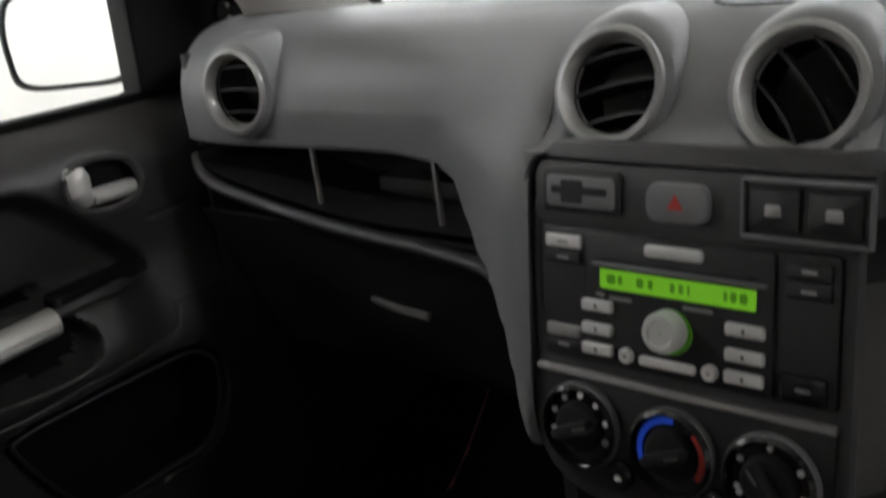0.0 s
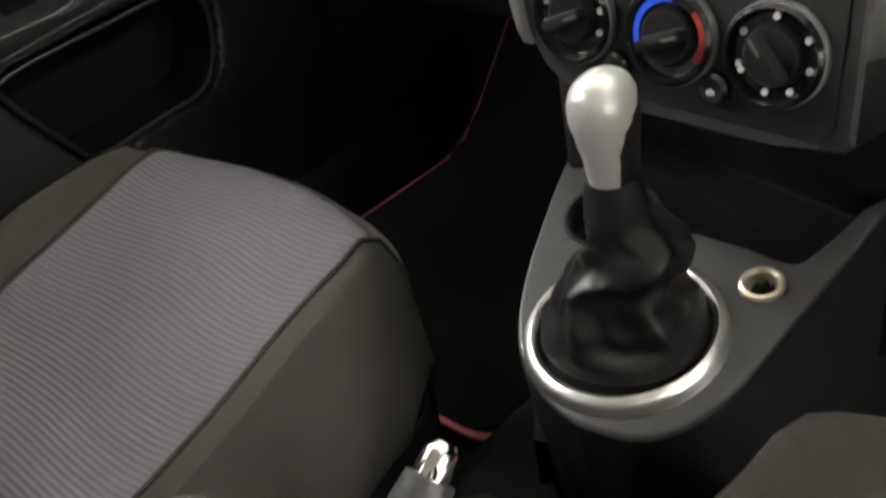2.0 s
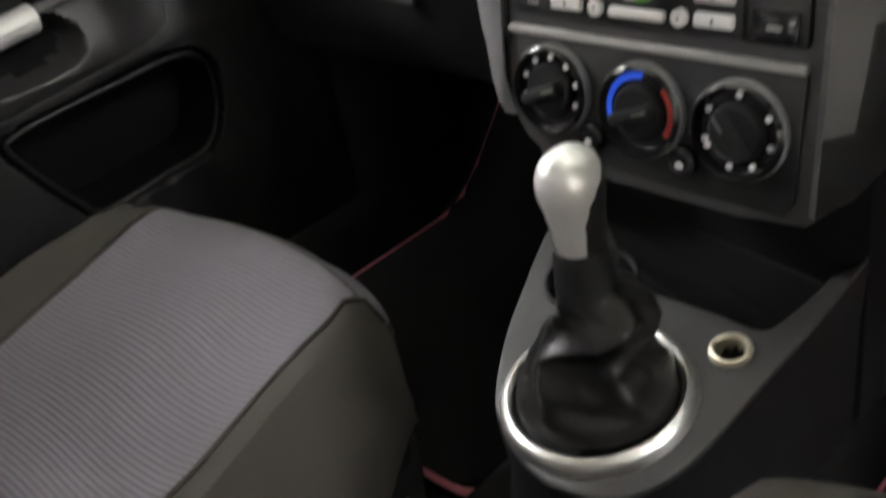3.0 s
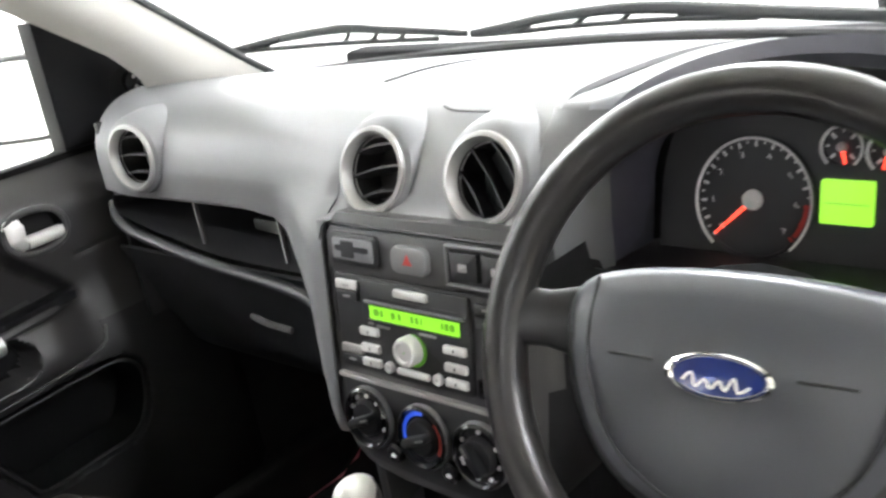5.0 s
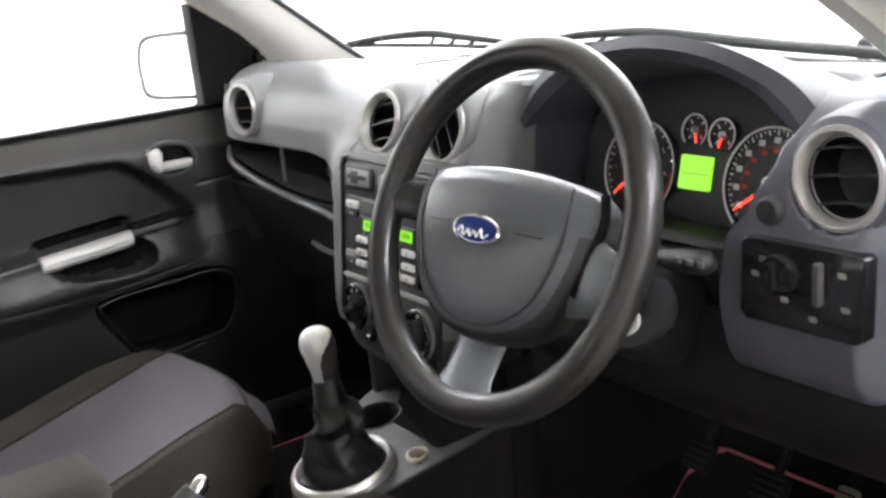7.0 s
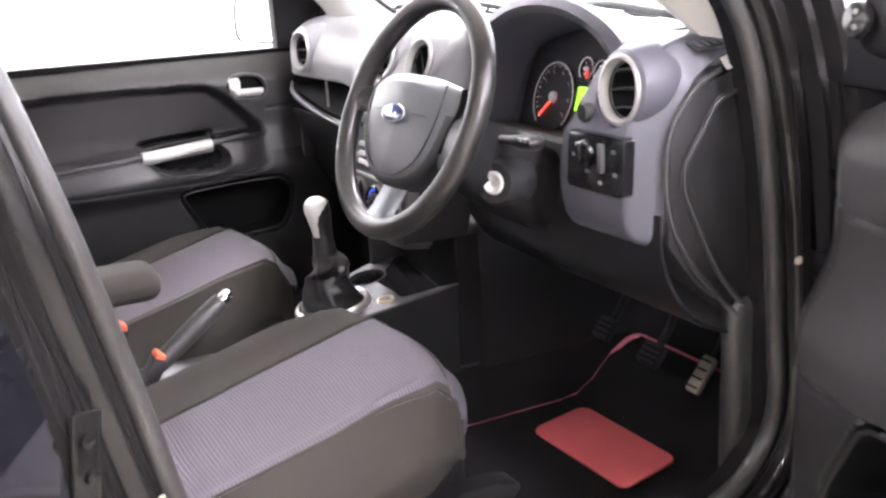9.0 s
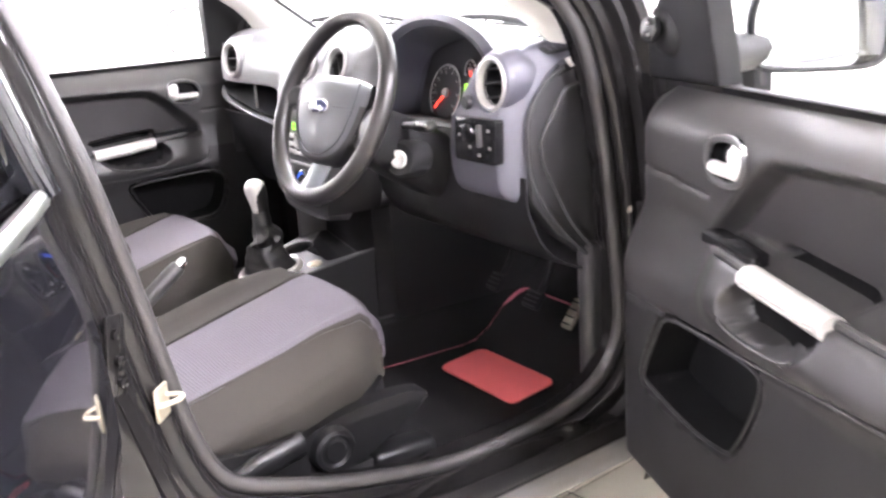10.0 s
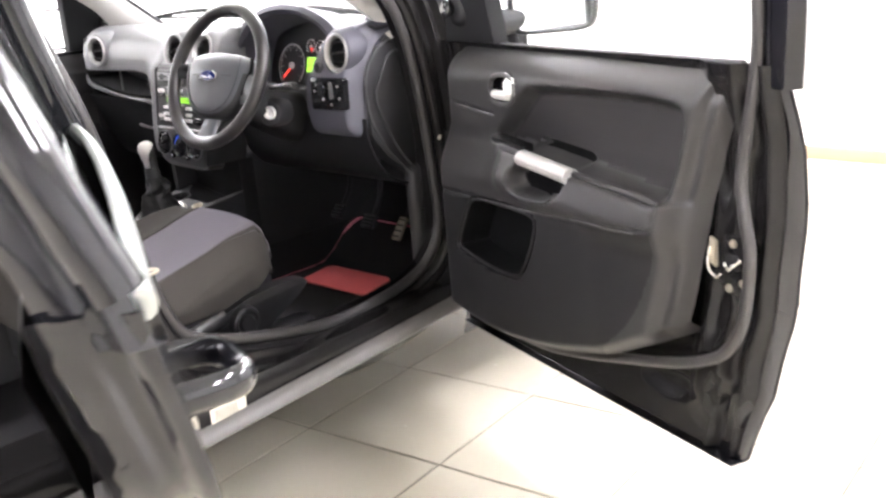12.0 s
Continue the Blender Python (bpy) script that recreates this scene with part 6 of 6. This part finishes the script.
def rear_door():
    root = thing("door_3", (0.87, 0.03, 0), "open black rear door with bright belt moulding", "car door", "car doors", kind="structure", turn=pose(0, 0, 0, 0, 0, -23))
    P = lambda u, w, z: Vector((u, -w, z))  # w into the car

    def w_out(z):
        return -0.03 * math.sin(math.pi * min(1, max(0, (z - 0.3) / 0.75))) + 0.02 * step(0.8, 1.0, z)

    end = lambda z: table(z, ((0.3, 0.62), (0.5, 0.72), (0.7, 0.98), (0.85, 1.10), (1.0, 1.14)))
    zs = [0.30 + 0.71 * i / 18 for i in range(19)]
    us = [i / 16 for i in range(17)]
    part("outer_skin", loft([[P(lerp(0, end(z), u), w_out(z) - 0.012 * math.sin(math.pi * u), z) for u in us] for z in zs], False), PAINT, root, "black gloss outer skin")
    part("inner_shell", loft([[P(lerp(0.004, end(z) - 0.01, u), w_out(z) + 0.085, z) for u in us] for z in zs], False), PAINT_IN, root)
    part("trim_panel", loft([[P(lerp(0.06, end(z) - 0.09, u), w_out(z) + 0.115 - 0.03 * step(0.94, 1.0, z), z) for u in us] for z in zs[2:]], False), TRIM, root, "dark rear door trim")
    part("front_edge", loft([[P(0.0, w_out(z), z), P(0.004, w_out(z) + 0.085, z)] for z in zs], False), PAINT_IN, root, "black painted door edge")
    section = ((0.0, 0.0), (0.003, 0.008), (-0.002, 0.016), (-0.016, 0.022), (-0.02, 0.034), (-0.012, 0.046), (-0.012, 0.06), (-0.02, 0.07), (-0.022, 0.085))
    part("rear_edge", loft([[P(end(z) + a, w_out(z) + b, z) for a, b in section] for z in zs], False), PAINT, root, "black painted door edge with a pressed channel", 70)
    post = [[P(u + a, w + b, z) for a, b in ((0.0, -0.004), (0.002, 0.02), (-0.014, 0.03), (-0.016, 0.05), (-0.03, 0.07), (-0.07, 0.07), (-0.07, -0.004))] for z, u, w in ((0.98, 1.14, 0.012), (1.05, 1.128, 0.035), (1.15, 1.105, 0.075), (1.3, 1.045, 0.125), (1.43, 0.88, 0.155))]
    part("window_post", loft(post), PAINT, root, "black painted rear post of the window")
    part("belt_moulding", tube(curve([P(0.03, w_out(1.0) - 0.006, 1.0), P(0.3, w_out(1.0) - 0.02, 1.003), P(0.7, w_out(1.0) - 0.018, 1.006), P(1.12, w_out(1.0) - 0.002, 1.008)], 5), 0.0105, 10, flat=1.25), MOULDING, root, "pale metal belt moulding")
    part("belt_rail", tube([P(0.0, w_out(1.0) + 0.03, 1.01), P(0.5, w_out(1.0) + 0.025, 1.012), P(1.13, w_out(1.0) + 0.03, 1.008)], 0.014, 10), PAINT, root, "glossy black belt rail")
    frame = curve([P(0.02, 0.01, 1.0), P(0.035, 0.05, 1.15), P(0.045, 0.09, 1.32), P(0.07, 0.13, 1.45), P(0.45, 0.16, 1.47), P(0.85, 0.16, 1.44), P(1.04, 0.13, 1.3), P(1.10, 0.08, 1.15), P(1.12, 0.03, 1.02)], 6)
    part("window_frame", tube(frame, 0.024, 10), PAINT, root, "black painted window frame")
    glass = part("window_glass", loft([[P(0.04, 0.015, 1.01), P(1.1, 0.015, 1.01)], [P(0.06, 0.075, 1.25), P(1.06, 0.10, 1.25)], [P(0.09, 0.125, 1.43), P(0.88, 0.15, 1.43)]], False), GLASS, root, "rear side window")
    glass.visible_shadow = False
    hoop = curve([P(0.93, 0.02, 0.89), P(0.94, -0.05, 0.892), P(0.995, -0.068, 0.895), P(1.045, -0.06, 0.897), P(1.062, 0.02, 0.897)], 5)
    part("outer_handle", tube(hoop, 0.0105, 12, flat=1.5), PAINT, root, "gloss black outer door handle")
    for z in (0.86, 0.55):
        h = part("hinge", moved(box(-0.03, 0.02, -0.014, 0.014, -0.045, 0.045, 0.005), Matrix.Translation(P(-0.01, 0.012, z))), PAINT_IN, root, "black painted door hinge")
        for d in (-0.022, 0.022):
            part("hinge_bolt", lathe([(0.009, 0), (0.009, 0.005), (0.001, 0.006)], P(-0.015, -0.002, z + d), P(0, -1, 0), 12), PAINT_IN, h)
    lt = part("latch", moved(box(-0.002, 0.003, -0.02, 0.02, -0.045, 0.045, 0.001), Matrix.Translation(P(end(0.74) + 0.002, w_out(0.74) + 0.03, 0.74)) @ pose(0, 0, 0, 0, 20, 0)), PAINT_IN, root, "black latch plate")
    for dz in (-0.028, 0.03):
        part("bolt", lathe([(0.008, 0), (0.007, 0.004), (0.001, 0.005)], P(end(0.74 + dz) + 0.006, w_out(0.74) + 0.03, 0.74 + dz), P(1, 0, -0.3), 14), ZINC, lt, "pale round bolt")


rear_door()


# ---- the shell of the car ----
car = thing("car", (0, 0, 0.2), "black hatchback body shell seen from inside", "car")
OPENING = [(0.21, 0.53), (0.26, 0.492), (0.40, 0.448), (0.61, 0.412), (0.80, 0.425), (0.905, 0.452), (0.965, 0.495), (0.996, 0.565), (0.992, 0.68), (0.968, 0.91), (0.938, 1.075), (0.895, 1.165), (0.78, 1.29), (0.62, 1.40), (0.45, 1.455), (0.2, 1.475), (0.03, 1.455), (-0.005, 1.38), (0.02, 1.245), (0.05, 1.15), (0.09, 1.004), (0.13, 0.83), (0.153, 0.715), (0.176, 0.61)]


def tumble(z):
    """How far the car's side leans in above the belt."""
    return 0.20 * max(0, z - 1.02) ** 1.05 / 0.46 ** 0.05


# pressed steps of the door aperture: how far out, and how far from the seal
APERTURE = ((-0.05, 0.004), (0.0, 0.008), (0.014, 0.012), (0.018, 0.021), (0.026, 0.025), (0.033, 0.024), (0.036, 0.036), (0.034, 0.044), (0.046, 0.05), (0.053, 0.051), (0.056, 0.061), (0.068, 0.066), (0.077, 0.070), (0.082, 0.085), (0.06, 0.12))


def build_body():
    line = curve([(0.765 - tumble(b), a, b) for a, b in OPENING], 6, True)
    part("opening_seal", tube(line, 0.013, 10, True), SEAL, car, "thick rubber seal round the door opening")
    centre = Vector((0.76, 0.5, 0.9))
    # painted ring between the seal and the outer edge of the body
    rings = []
    for p in line:
        d = Vector((0, p.y - 0.5, p.z - 0.92)).normalized()
        rings.append([p + Vector((a, 0, 0)) + d * b for a, b in APERTURE])
    part("door_aperture", loft(rings, False, False, True), PAINT_IN, car, "black painted door aperture")
    # sill below, with grey cladding
    rows = []
    for y in (-1.0, -0.4, 0.0, 0.3, 0.6, 0.9, 1.05, 1.15):
        rows.append([Vector((x, y, z + (0.045 * max(0, y - 0.45) if z > 0.36 else 0.02 + 0.075 * max(-0.3, y - 0.34)))) for x, z in ((0.70, 0.402), (0.79, 0.398), (0.815, 0.392), (0.835, 0.395), (0.846, 0.388), (0.852, 0.375), (0.853, 0.33), (0.846, 0.318), (0.853, 0.308), (0.70, 0.29))])
    part("sill", loft(rows), PAINT_IN, car, "black painted sill")
    rows = []
    for y in (-1.0, -0.4, 0.0, 0.3, 0.6, 0.9, 1.1, 1.2):
        up = 0.03 + 0.075 * max(-0.3, y - 0.34)
        rows.append([Vector((x, y, z + up)) for x, z in ((0.80, 0.318), (0.858, 0.318), (0.872, 0.312), (0.881, 0.302), (0.882, 0.292), (0.874, 0.285), (0.80, 0.281))])
    part("sill_cladding", loft(rows), CLADDING, car, "grey plastic sill cladding")
    part("sill_trim", loft([[Vector((x, y, z)) for x, z in ((0.60, 0.31), (0.64, 0.36), (0.68, 0.395), (0.735, 0.402), (0.75, 0.395))] for y in (0.16, 0.4, 0.7, 0.96)], False), DARK, car, "black inner sill trim")
    label = part("paper_label", prism([(0.2, 0.338), (0.288, 0.341), (0.29, 0.372), (0.2, 0.37)], lambda a, b, d: (0.8535 + d, a, b), 0.0, 0.001), STICKER, car, "cream maker's label")
    for k in range(4):
        part("print_bar", prism([(0.21, 0.344 + 0.006 * k), (0.267, 0.344 + 0.006 * k), (0.267, 0.346 + 0.006 * k), (0.21, 0.346 + 0.006 * k)], lambda a, b, d: (0.8545 + d, a, b), 0.0, 0.0004), DARK, label)
    part("paper_label", prism([(0.052, 0.352), (0.078, 0.352), (0.08, 0.374), (0.05, 0.374)], lambda a, b, d: (0.8535 + d, a, b), 0.0, 0.001), STICKER, car, "small cream label")
    # door pillar between the doors, with the striker
    rows = []
    for z in (0.36, 0.5, 0.6, 0.7, 0.85, 1.0, 1.15, 1.3, 1.46):
        f = table(z, ((0.36, 0.14), (0.5, 0.165), (0.6, 0.15), (0.72, 0.125), (0.85, 0.095), (1.0, 0.06), (1.25, -0.01), (1.46, -0.05)))
        t = tumble(z)
        rows.append([Vector((x - t, y, z)) for x, y in ((0.70, f), (0.775, f + 0.002), (0.80, f - 0.012), (0.835, f - 0.035), (0.848, f - 0.06), (0.848, f - 0.13), (0.80, f - 0.16), (0.70, f - 0.17))])
    part("b_pillar", loft(rows), PAINT_IN, car, "black painted pillar between the doors")
    st = part("striker", moved(box(-0.02, 0.02, -0.003, 0.003, -0.024, 0.024, 0.004), pose(0.804, 0.134, 0.68, 0, 0, -40)), ZINC, car, "pale zinc door striker")
    part("striker_loop", tube(curve([(0.80, 0.142, 0.688), (0.808, 0.16, 0.686), (0.818, 0.158, 0.684), (0.82, 0.14, 0.682), (0.818, 0.125, 0.68)], 4), 0.0035, 8), ZINC, st, "striker loop")
    plate = part("hinge_plate", moved(box(-0.016, 0.016, -0.004, 0.004, -0.055, 0.055, 0.004), pose(0.842, 0.075, 0.775, 0, 0, -62) @ pose(0, 0, 0, 0, -8, 0)), PAINT_IN, car, "black painted hinge plate with bolts")
    for dz in (-0.035, -0.005, 0.03):
        part("bolt", lathe([(0.0075, 0), (0.007, 0.005), (0.001, 0.006)], (0.847, 0.078, 0.775 + dz), (0.88, 0.47, 0), 12), PAINT_IN, plate)
    trim = [[Vector((x - tumble(z), y + table(z, ((0.5, 0.11), (0.72, 0.08), (1.0, 0.02), (1.46, -0.09))), z)) for x, y in ((0.775, 0.03), (0.72, 0.035), (0.69, 0.02), (0.68, -0.03), (0.68, -0.12))] for z in (0.42, 0.6, 0.8, 1.0, 1.2, 1.45)]
    part("pillar_trim", loft(trim, False), TRIM, car, "dark inner trim of the pillar")
    # screen pillars with pale trim, both sides
    for s in (-1, 1):
        rows, edge = [], []
        for f in (0, 0.025, 0.05, 0.075, 0.1, 0.13, 0.16, 0.2, 0.24, 0.3, 0.4, 0.55, 0.7, 0.85, 1.0):
            c0 = Vector((s * lerp(0.705, 0.60, f), lerp(0.955, 0.30, f), lerp(1.045, 1.47, f)))
            c1 = Vector((s * lerp(0.625, 0.52, f), lerp(1.105, 0.42, f), lerp(1.06, 1.50, f)))
            cut, grow = table(f, ((0.0, -0.1), (0.025, 0.0), (0.075, 0.16), (0.13, 0.27), (0.184, 0.35), (0.24, 0.395), (0.35, 0.40), (1.0, 0.40))), table(f, ((0.0, 1.05), (0.46, 1.16), (1.0, 1.16)))
            c0, c1 = lerp(c0, c1, cut), lerp(c0, c1, grow)
            edge.append(c1 + Vector((0, 0.007, 0.002)))
            m = (c0 + c1) / 2 + Vector((-s * 0.022, -0.02, 0.0))
            out = (c0 + c1) / 2 + Vector((s * 0.05, 0.05, 0.02))
            rows.append([c0, lerp(c0, m, 0.6) + Vector((-s * 0.008, -0.008, 0)), m, lerp(c1, m, 0.6) + Vector((-s * 0.006, -0.004, 0)), c1, out])
        part("screen_pillar", loft(rows), HEADLINE, car, "pale grey cloth-look screen pillar trim")
        part("screen_edge", tube(edge, 0.006, 8), RUBBER, car, "black screen edge band")
        outer = [Vector((s * lerp(0.735, 0.60, t / 8), lerp(1.125, 0.40, t / 8), lerp(1.05, 1.51, t / 8))) for t in range(9)]
        part("outer_pillar", tube(outer, 0.034, 12), PAINT, car, "black painted outer screen pillar")
    base = [Vector((x, screen_base(x) + 0.015, 1.058)) for x in (-0.62 + 1.24 * k / 24 for k in range(25))]
    part("screen_edge", tube(base, 0.007, 8), RUBBER, car, "black lower screen band")
    rows = []
    for k in range(13):
        x = -0.62 + 1.24 * k / 12
        rows.append([Vector((x, screen_base(x) + 0.02, 1.062)), Vector((x * 0.93, lerp(screen_base(x), 0.42, 0.5), 1.29)), Vector((x * 0.84, 0.42 + 0.06 * (1 - (x / 0.62) ** 2), 1.50))])
    ws = part("windscreen", loft(rows, False), GLASS, car, "clear curved windscreen")
    ws.visible_shadow = False
    # cowl and bonnet
    rows = []
    for k in range(13):
        x = -0.75 + 1.5 * k / 12
        b = 1.30 - 0.42 * x * x
        rows.append([Vector((x, b + 0.02, 1.045)), Vector((x, b + 0.10, 1.035)), Vector((x, b + 0.17, 1.04))])
    part("cowl", loft(rows, False), DARK, car, "black plastic cowl below the windscreen")
    rows = []
    for k in range(17):
        x = -0.8 + 1.6 * k / 16
        b = 1.46 - 0.42 * x * x
        e = 0.09 * (abs(x) / 0.8) ** 3
        rows.append([Vector((x, b, 1.03 - e)), Vector((x, b + 0.1, 1.03 - e)), Vector((x, b + 0.3, 0.96 - e)), Vector((x, b + 0.5, 0.86 - e)), Vector((x, b + 0.6, 0.74 - e)), Vector((x, b + 0.62, 0.6 - e)), Vector((x, b + 0.72, 0.25))])
    part("bonnet", loft(rows, False), PAINT, car, "black painted bonnet")
    part("washer_jet", lathe([(0.011, -0.02), (0.0115, 0.0), (0.013, 0.008), (0.011, 0.017), (0.005, 0.022), (0.001, 0.0225)], (0.181, 1.58, 1.034), (0, 0, 1), 14), DARK, car, "small black washer jet")
    for s in (-1, 1):
        part("wing", loft([[Vector((s * (x - 0.1 * step(1.4, 2.0, y)), y, z * (1 - 0.32 * step(1.05, 1.7, y)))) for x, z in ((0.80, 0.96), (0.84, 0.87), (0.85, 0.7), (0.84, 0.4), (0.80, 0.25))] for y in (1.02, 1.15, 1.3, 1.5, 1.7, 1.95)], False), PAINT, car, "black front wing")
    part("hinge_pillar", loft([[Vector((x, y, z)) for x, y in ((0.70, 0.99), (0.76, 1.0), (0.80, 1.02), (0.82, 1.06), (0.82, 1.12))] for z in (0.36, 0.55, 0.8, 1.05)], False), PAINT_IN, car, "black hinge pillar")
    for z in (0.785, 0.50):
        hg = part("door_hinge", box(0.765, 0.835, 1.01, 1.05, z - 0.022, z + 0.022, 0.005), PAINT_IN, car, "black painted door hinge")
        part("hinge_bolt", lathe([(0.009, 0), (0.009, 0.006), (0.001, 0.008)], (0.785, 1.01, z + 0.005), (0, -1, 0.2), 12), ZINC, hg)
    # roof with pale lining
    rows = []
    for k in range(11):
        x = -0.62 + 1.24 * k / 10
        z = 1.535 - 0.09 * (x / 0.62) ** 2
        rows.append([Vector((x * 0.84, 0.44, z - 0.02)), Vector((x, 0.2, z)), Vector((x, -0.5, z)), Vector((x, -1.2, z - 0.04)), Vector((x, -1.6, z - 0.12))])
    part("roof", thick(loft(rows, False), 0.02), PAINT, car, "black painted roof")
    part("headlining", moved(loft([[p.copy() for p in r] for r in rows], False), Matrix.Translation((0, 0, -0.025))), HEADLINE, car, "pale grey headlining")
    # floor, bulkhead, left side and tail
    ys = [-1.4, 0.1, 0.6, 0.9, 1.06, 1.14, 1.22, 1.3, 1.36, 1.4]
    part("floor_pan", loft([[Vector((x, y, floor_height(y) - 0.008)) for x in (-0.72, -0.3, 0.0, 0.3, 0.72)] for y in ys], False), CARPET_AND_SHADE, car, "black carpeted floor")
    part("underbody", box(-0.58, 0.58, -1.6, 1.9, 0.2, 0.285, 0.02), DARK, car)
    part("bulkhead", box(-0.74, 0.74, 1.38, 1.44, 0.28, 1.04, 0.01), CARPET_AND_SHADE, car, "black bulkhead carpet")
    part("kick_panel", box(0.68, 0.72, 0.96, 1.4, 0.30, 0.72, 0.02, 3), TRIM, car, "dark footwell kick panel")
    part("kick_panel", box(-0.74, -0.70, 0.9, 1.4, 0.30, 0.9, 0.02, 3), TRIM, car, "dark footwell kick panel")
    part("left_sill", box(-0.82, -0.66, -1.5, 1.2, 0.24, 0.40, 0.02, 3), DARK, car)
    part("left_pillar", loft([[Vector((-x + tumble(z), y, z)) for x, y in ((0.80, -0.02), (0.70, -0.03), (0.69, -0.16), (0.80, -0.17))] for z in (0.36, 0.7, 1.02, 1.25, 1.46)]), TRIM, car, "dark left door pillar")
    part("left_rear_side", box(-0.82, -0.72, -1.5, -0.1, 0.36, 1.02, 0.02), TRIM, car)
    part("tail_panel", box(-0.76, 0.76, -1.6, -1.52, 0.3, 1.0, 0.02), TRIM, car)
    part("rear_seat_back", moved(box(-0.64, 0.64, -0.07, 0.07, 0, 0.6, 0.05, 4), pose(0, -0.95, 0.5, 18)), BOLSTER, car)


build_body()


def wiper(blade, spine, radii):
    w = thing("wiper", spine[-1], "black windscreen wiper at rest", "wiper", "windscreen wipers")
    low, top = curve(blade, 5), curve(spine, 5)
    part("blade", tube(low, 0.0042, 8), RUBBER, w, "thin black wiper blade")
    n = len(top) - 1
    part("arm", tube(top, [radii[0] * (1 - 0.6 * abs(k / n - radii[1])) for k in range(n + 1)], 8, flat=1.3), DARK, w, "arched black wiper arm")
    for f in (0.08, 0.22, 0.5, 0.68, 0.84):
        a = low[int(f * (len(low) - 1))]
        b = min(top, key=lambda p: abs(p.x - a.x - 0.012))
        part("bridge", tube(curve([a - Vector((0.012, 0, 0)), lerp(a, b, 0.55), b, b + Vector((0.02, 0.004, 0.001))], 4), 0.0036, 6), DARK, w)


wiper([(-0.747, 1.13, 1.096), (-0.666, 1.175, 1.092), (-0.547, 1.225, 1.086), (-0.462, 1.24, 1.083), (-0.375, 1.255, 1.080)],
      [(-0.735, 1.136, 1.099), (-0.66, 1.175, 1.107), (-0.599, 1.2, 1.110), (-0.541, 1.225, 1.109), (-0.472, 1.238, 1.101), (-0.405, 1.249, 1.094), (-0.323, 1.264, 1.084)], (0.0062, 0.45))
wiper([(-0.31, 1.266, 1.080), (-0.228, 1.288, 1.079), (-0.172, 1.299, 1.080), (-0.106, 1.308, 1.080), (-0.017, 1.314, 1.080), (0.12, 1.308, 1.077)],
      [(-0.316, 1.264, 1.083), (-0.26, 1.28, 1.088), (-0.193, 1.296, 1.095), (-0.114, 1.308, 1.098), (-0.064, 1.312, 1.098), (-0.004, 1.314, 1.095), (0.05, 1.313, 1.090), (0.156, 1.302, 1.083), (0.258, 1.281, 1.079), (0.407, 1.231, 1.078), (0.53, 1.175, 1.075)], (0.0075, 0.6))


# ---- floor tiles ----
def lay_tiles():
    u, v = Vector((0.9903, 0.139, 0)), Vector((-0.139, 0.9903, 0))
    start, s, g = Vector((0.405, 1.158, 0)), 0.45, 0.0034
    bm = bmesh.new()
    bmesh.ops.create_cube(bm, size=1)
    bmesh.ops.transform(bm, verts=bm.verts, matrix=Matrix.Translation((0, 0, -0.004)) @ Matrix.Diagonal((s - 2 * g, s - 2 * g, 0.008, 1)))
    bmesh.ops.bevel(bm, geom=[e for e in bm.edges if all(w.co.z > -0.001 for w in e.verts)], offset=0.0012, segments=1, affect="EDGES")
    me = bpy.data.meshes.new("tile")
    bm.to_mesh(me)
    bm.free()
    me.materials.append(TILE)
    turn = Matrix((( u.x, v.x, 0, 0), (u.y, v.y, 0, 0), (0, 0, 1, 0), (0, 0, 0, 1)))
    rest = []
    for i in range(-14, 14):
        for j in range(-17, 10):
            c = start + u * (s * (i + 0.5)) + v * (s * (j + 0.5))
            if not (ROOM[0] + 0.1 < c.x < ROOM[1] - 0.1 and ROOM[2] + 0.1 < c.y < ROOM[3] - 0.1):
                continue
            if 0.0 < c.x < 4.8 and -1.8 < c.y < 4.2:
                ob = new("tile", me)
                ob.parent = FLOOR
                ob.matrix_basis = Matrix.Translation(c) @ turn
            else:
                rest.append(c)
    verts, faces = [], []
    h = s / 2 - g
    for c in rest:
        n = len(verts)
        verts += [tuple(c + u * a + v * b) for a, b in ((-h, -h), (h, -h), (h, h), (-h, h))]
        faces.append((n, n + 1, n + 2, n + 3))
    m2 = bpy.data.meshes.new("far_tiles")
    m2.from_pydata(verts, [], faces)
    m2.materials.append(TILE)
    ob = new("far_tiles", m2)
    ob.parent = FLOOR
    tagged(ob, kind="stuff")


lay_tiles()
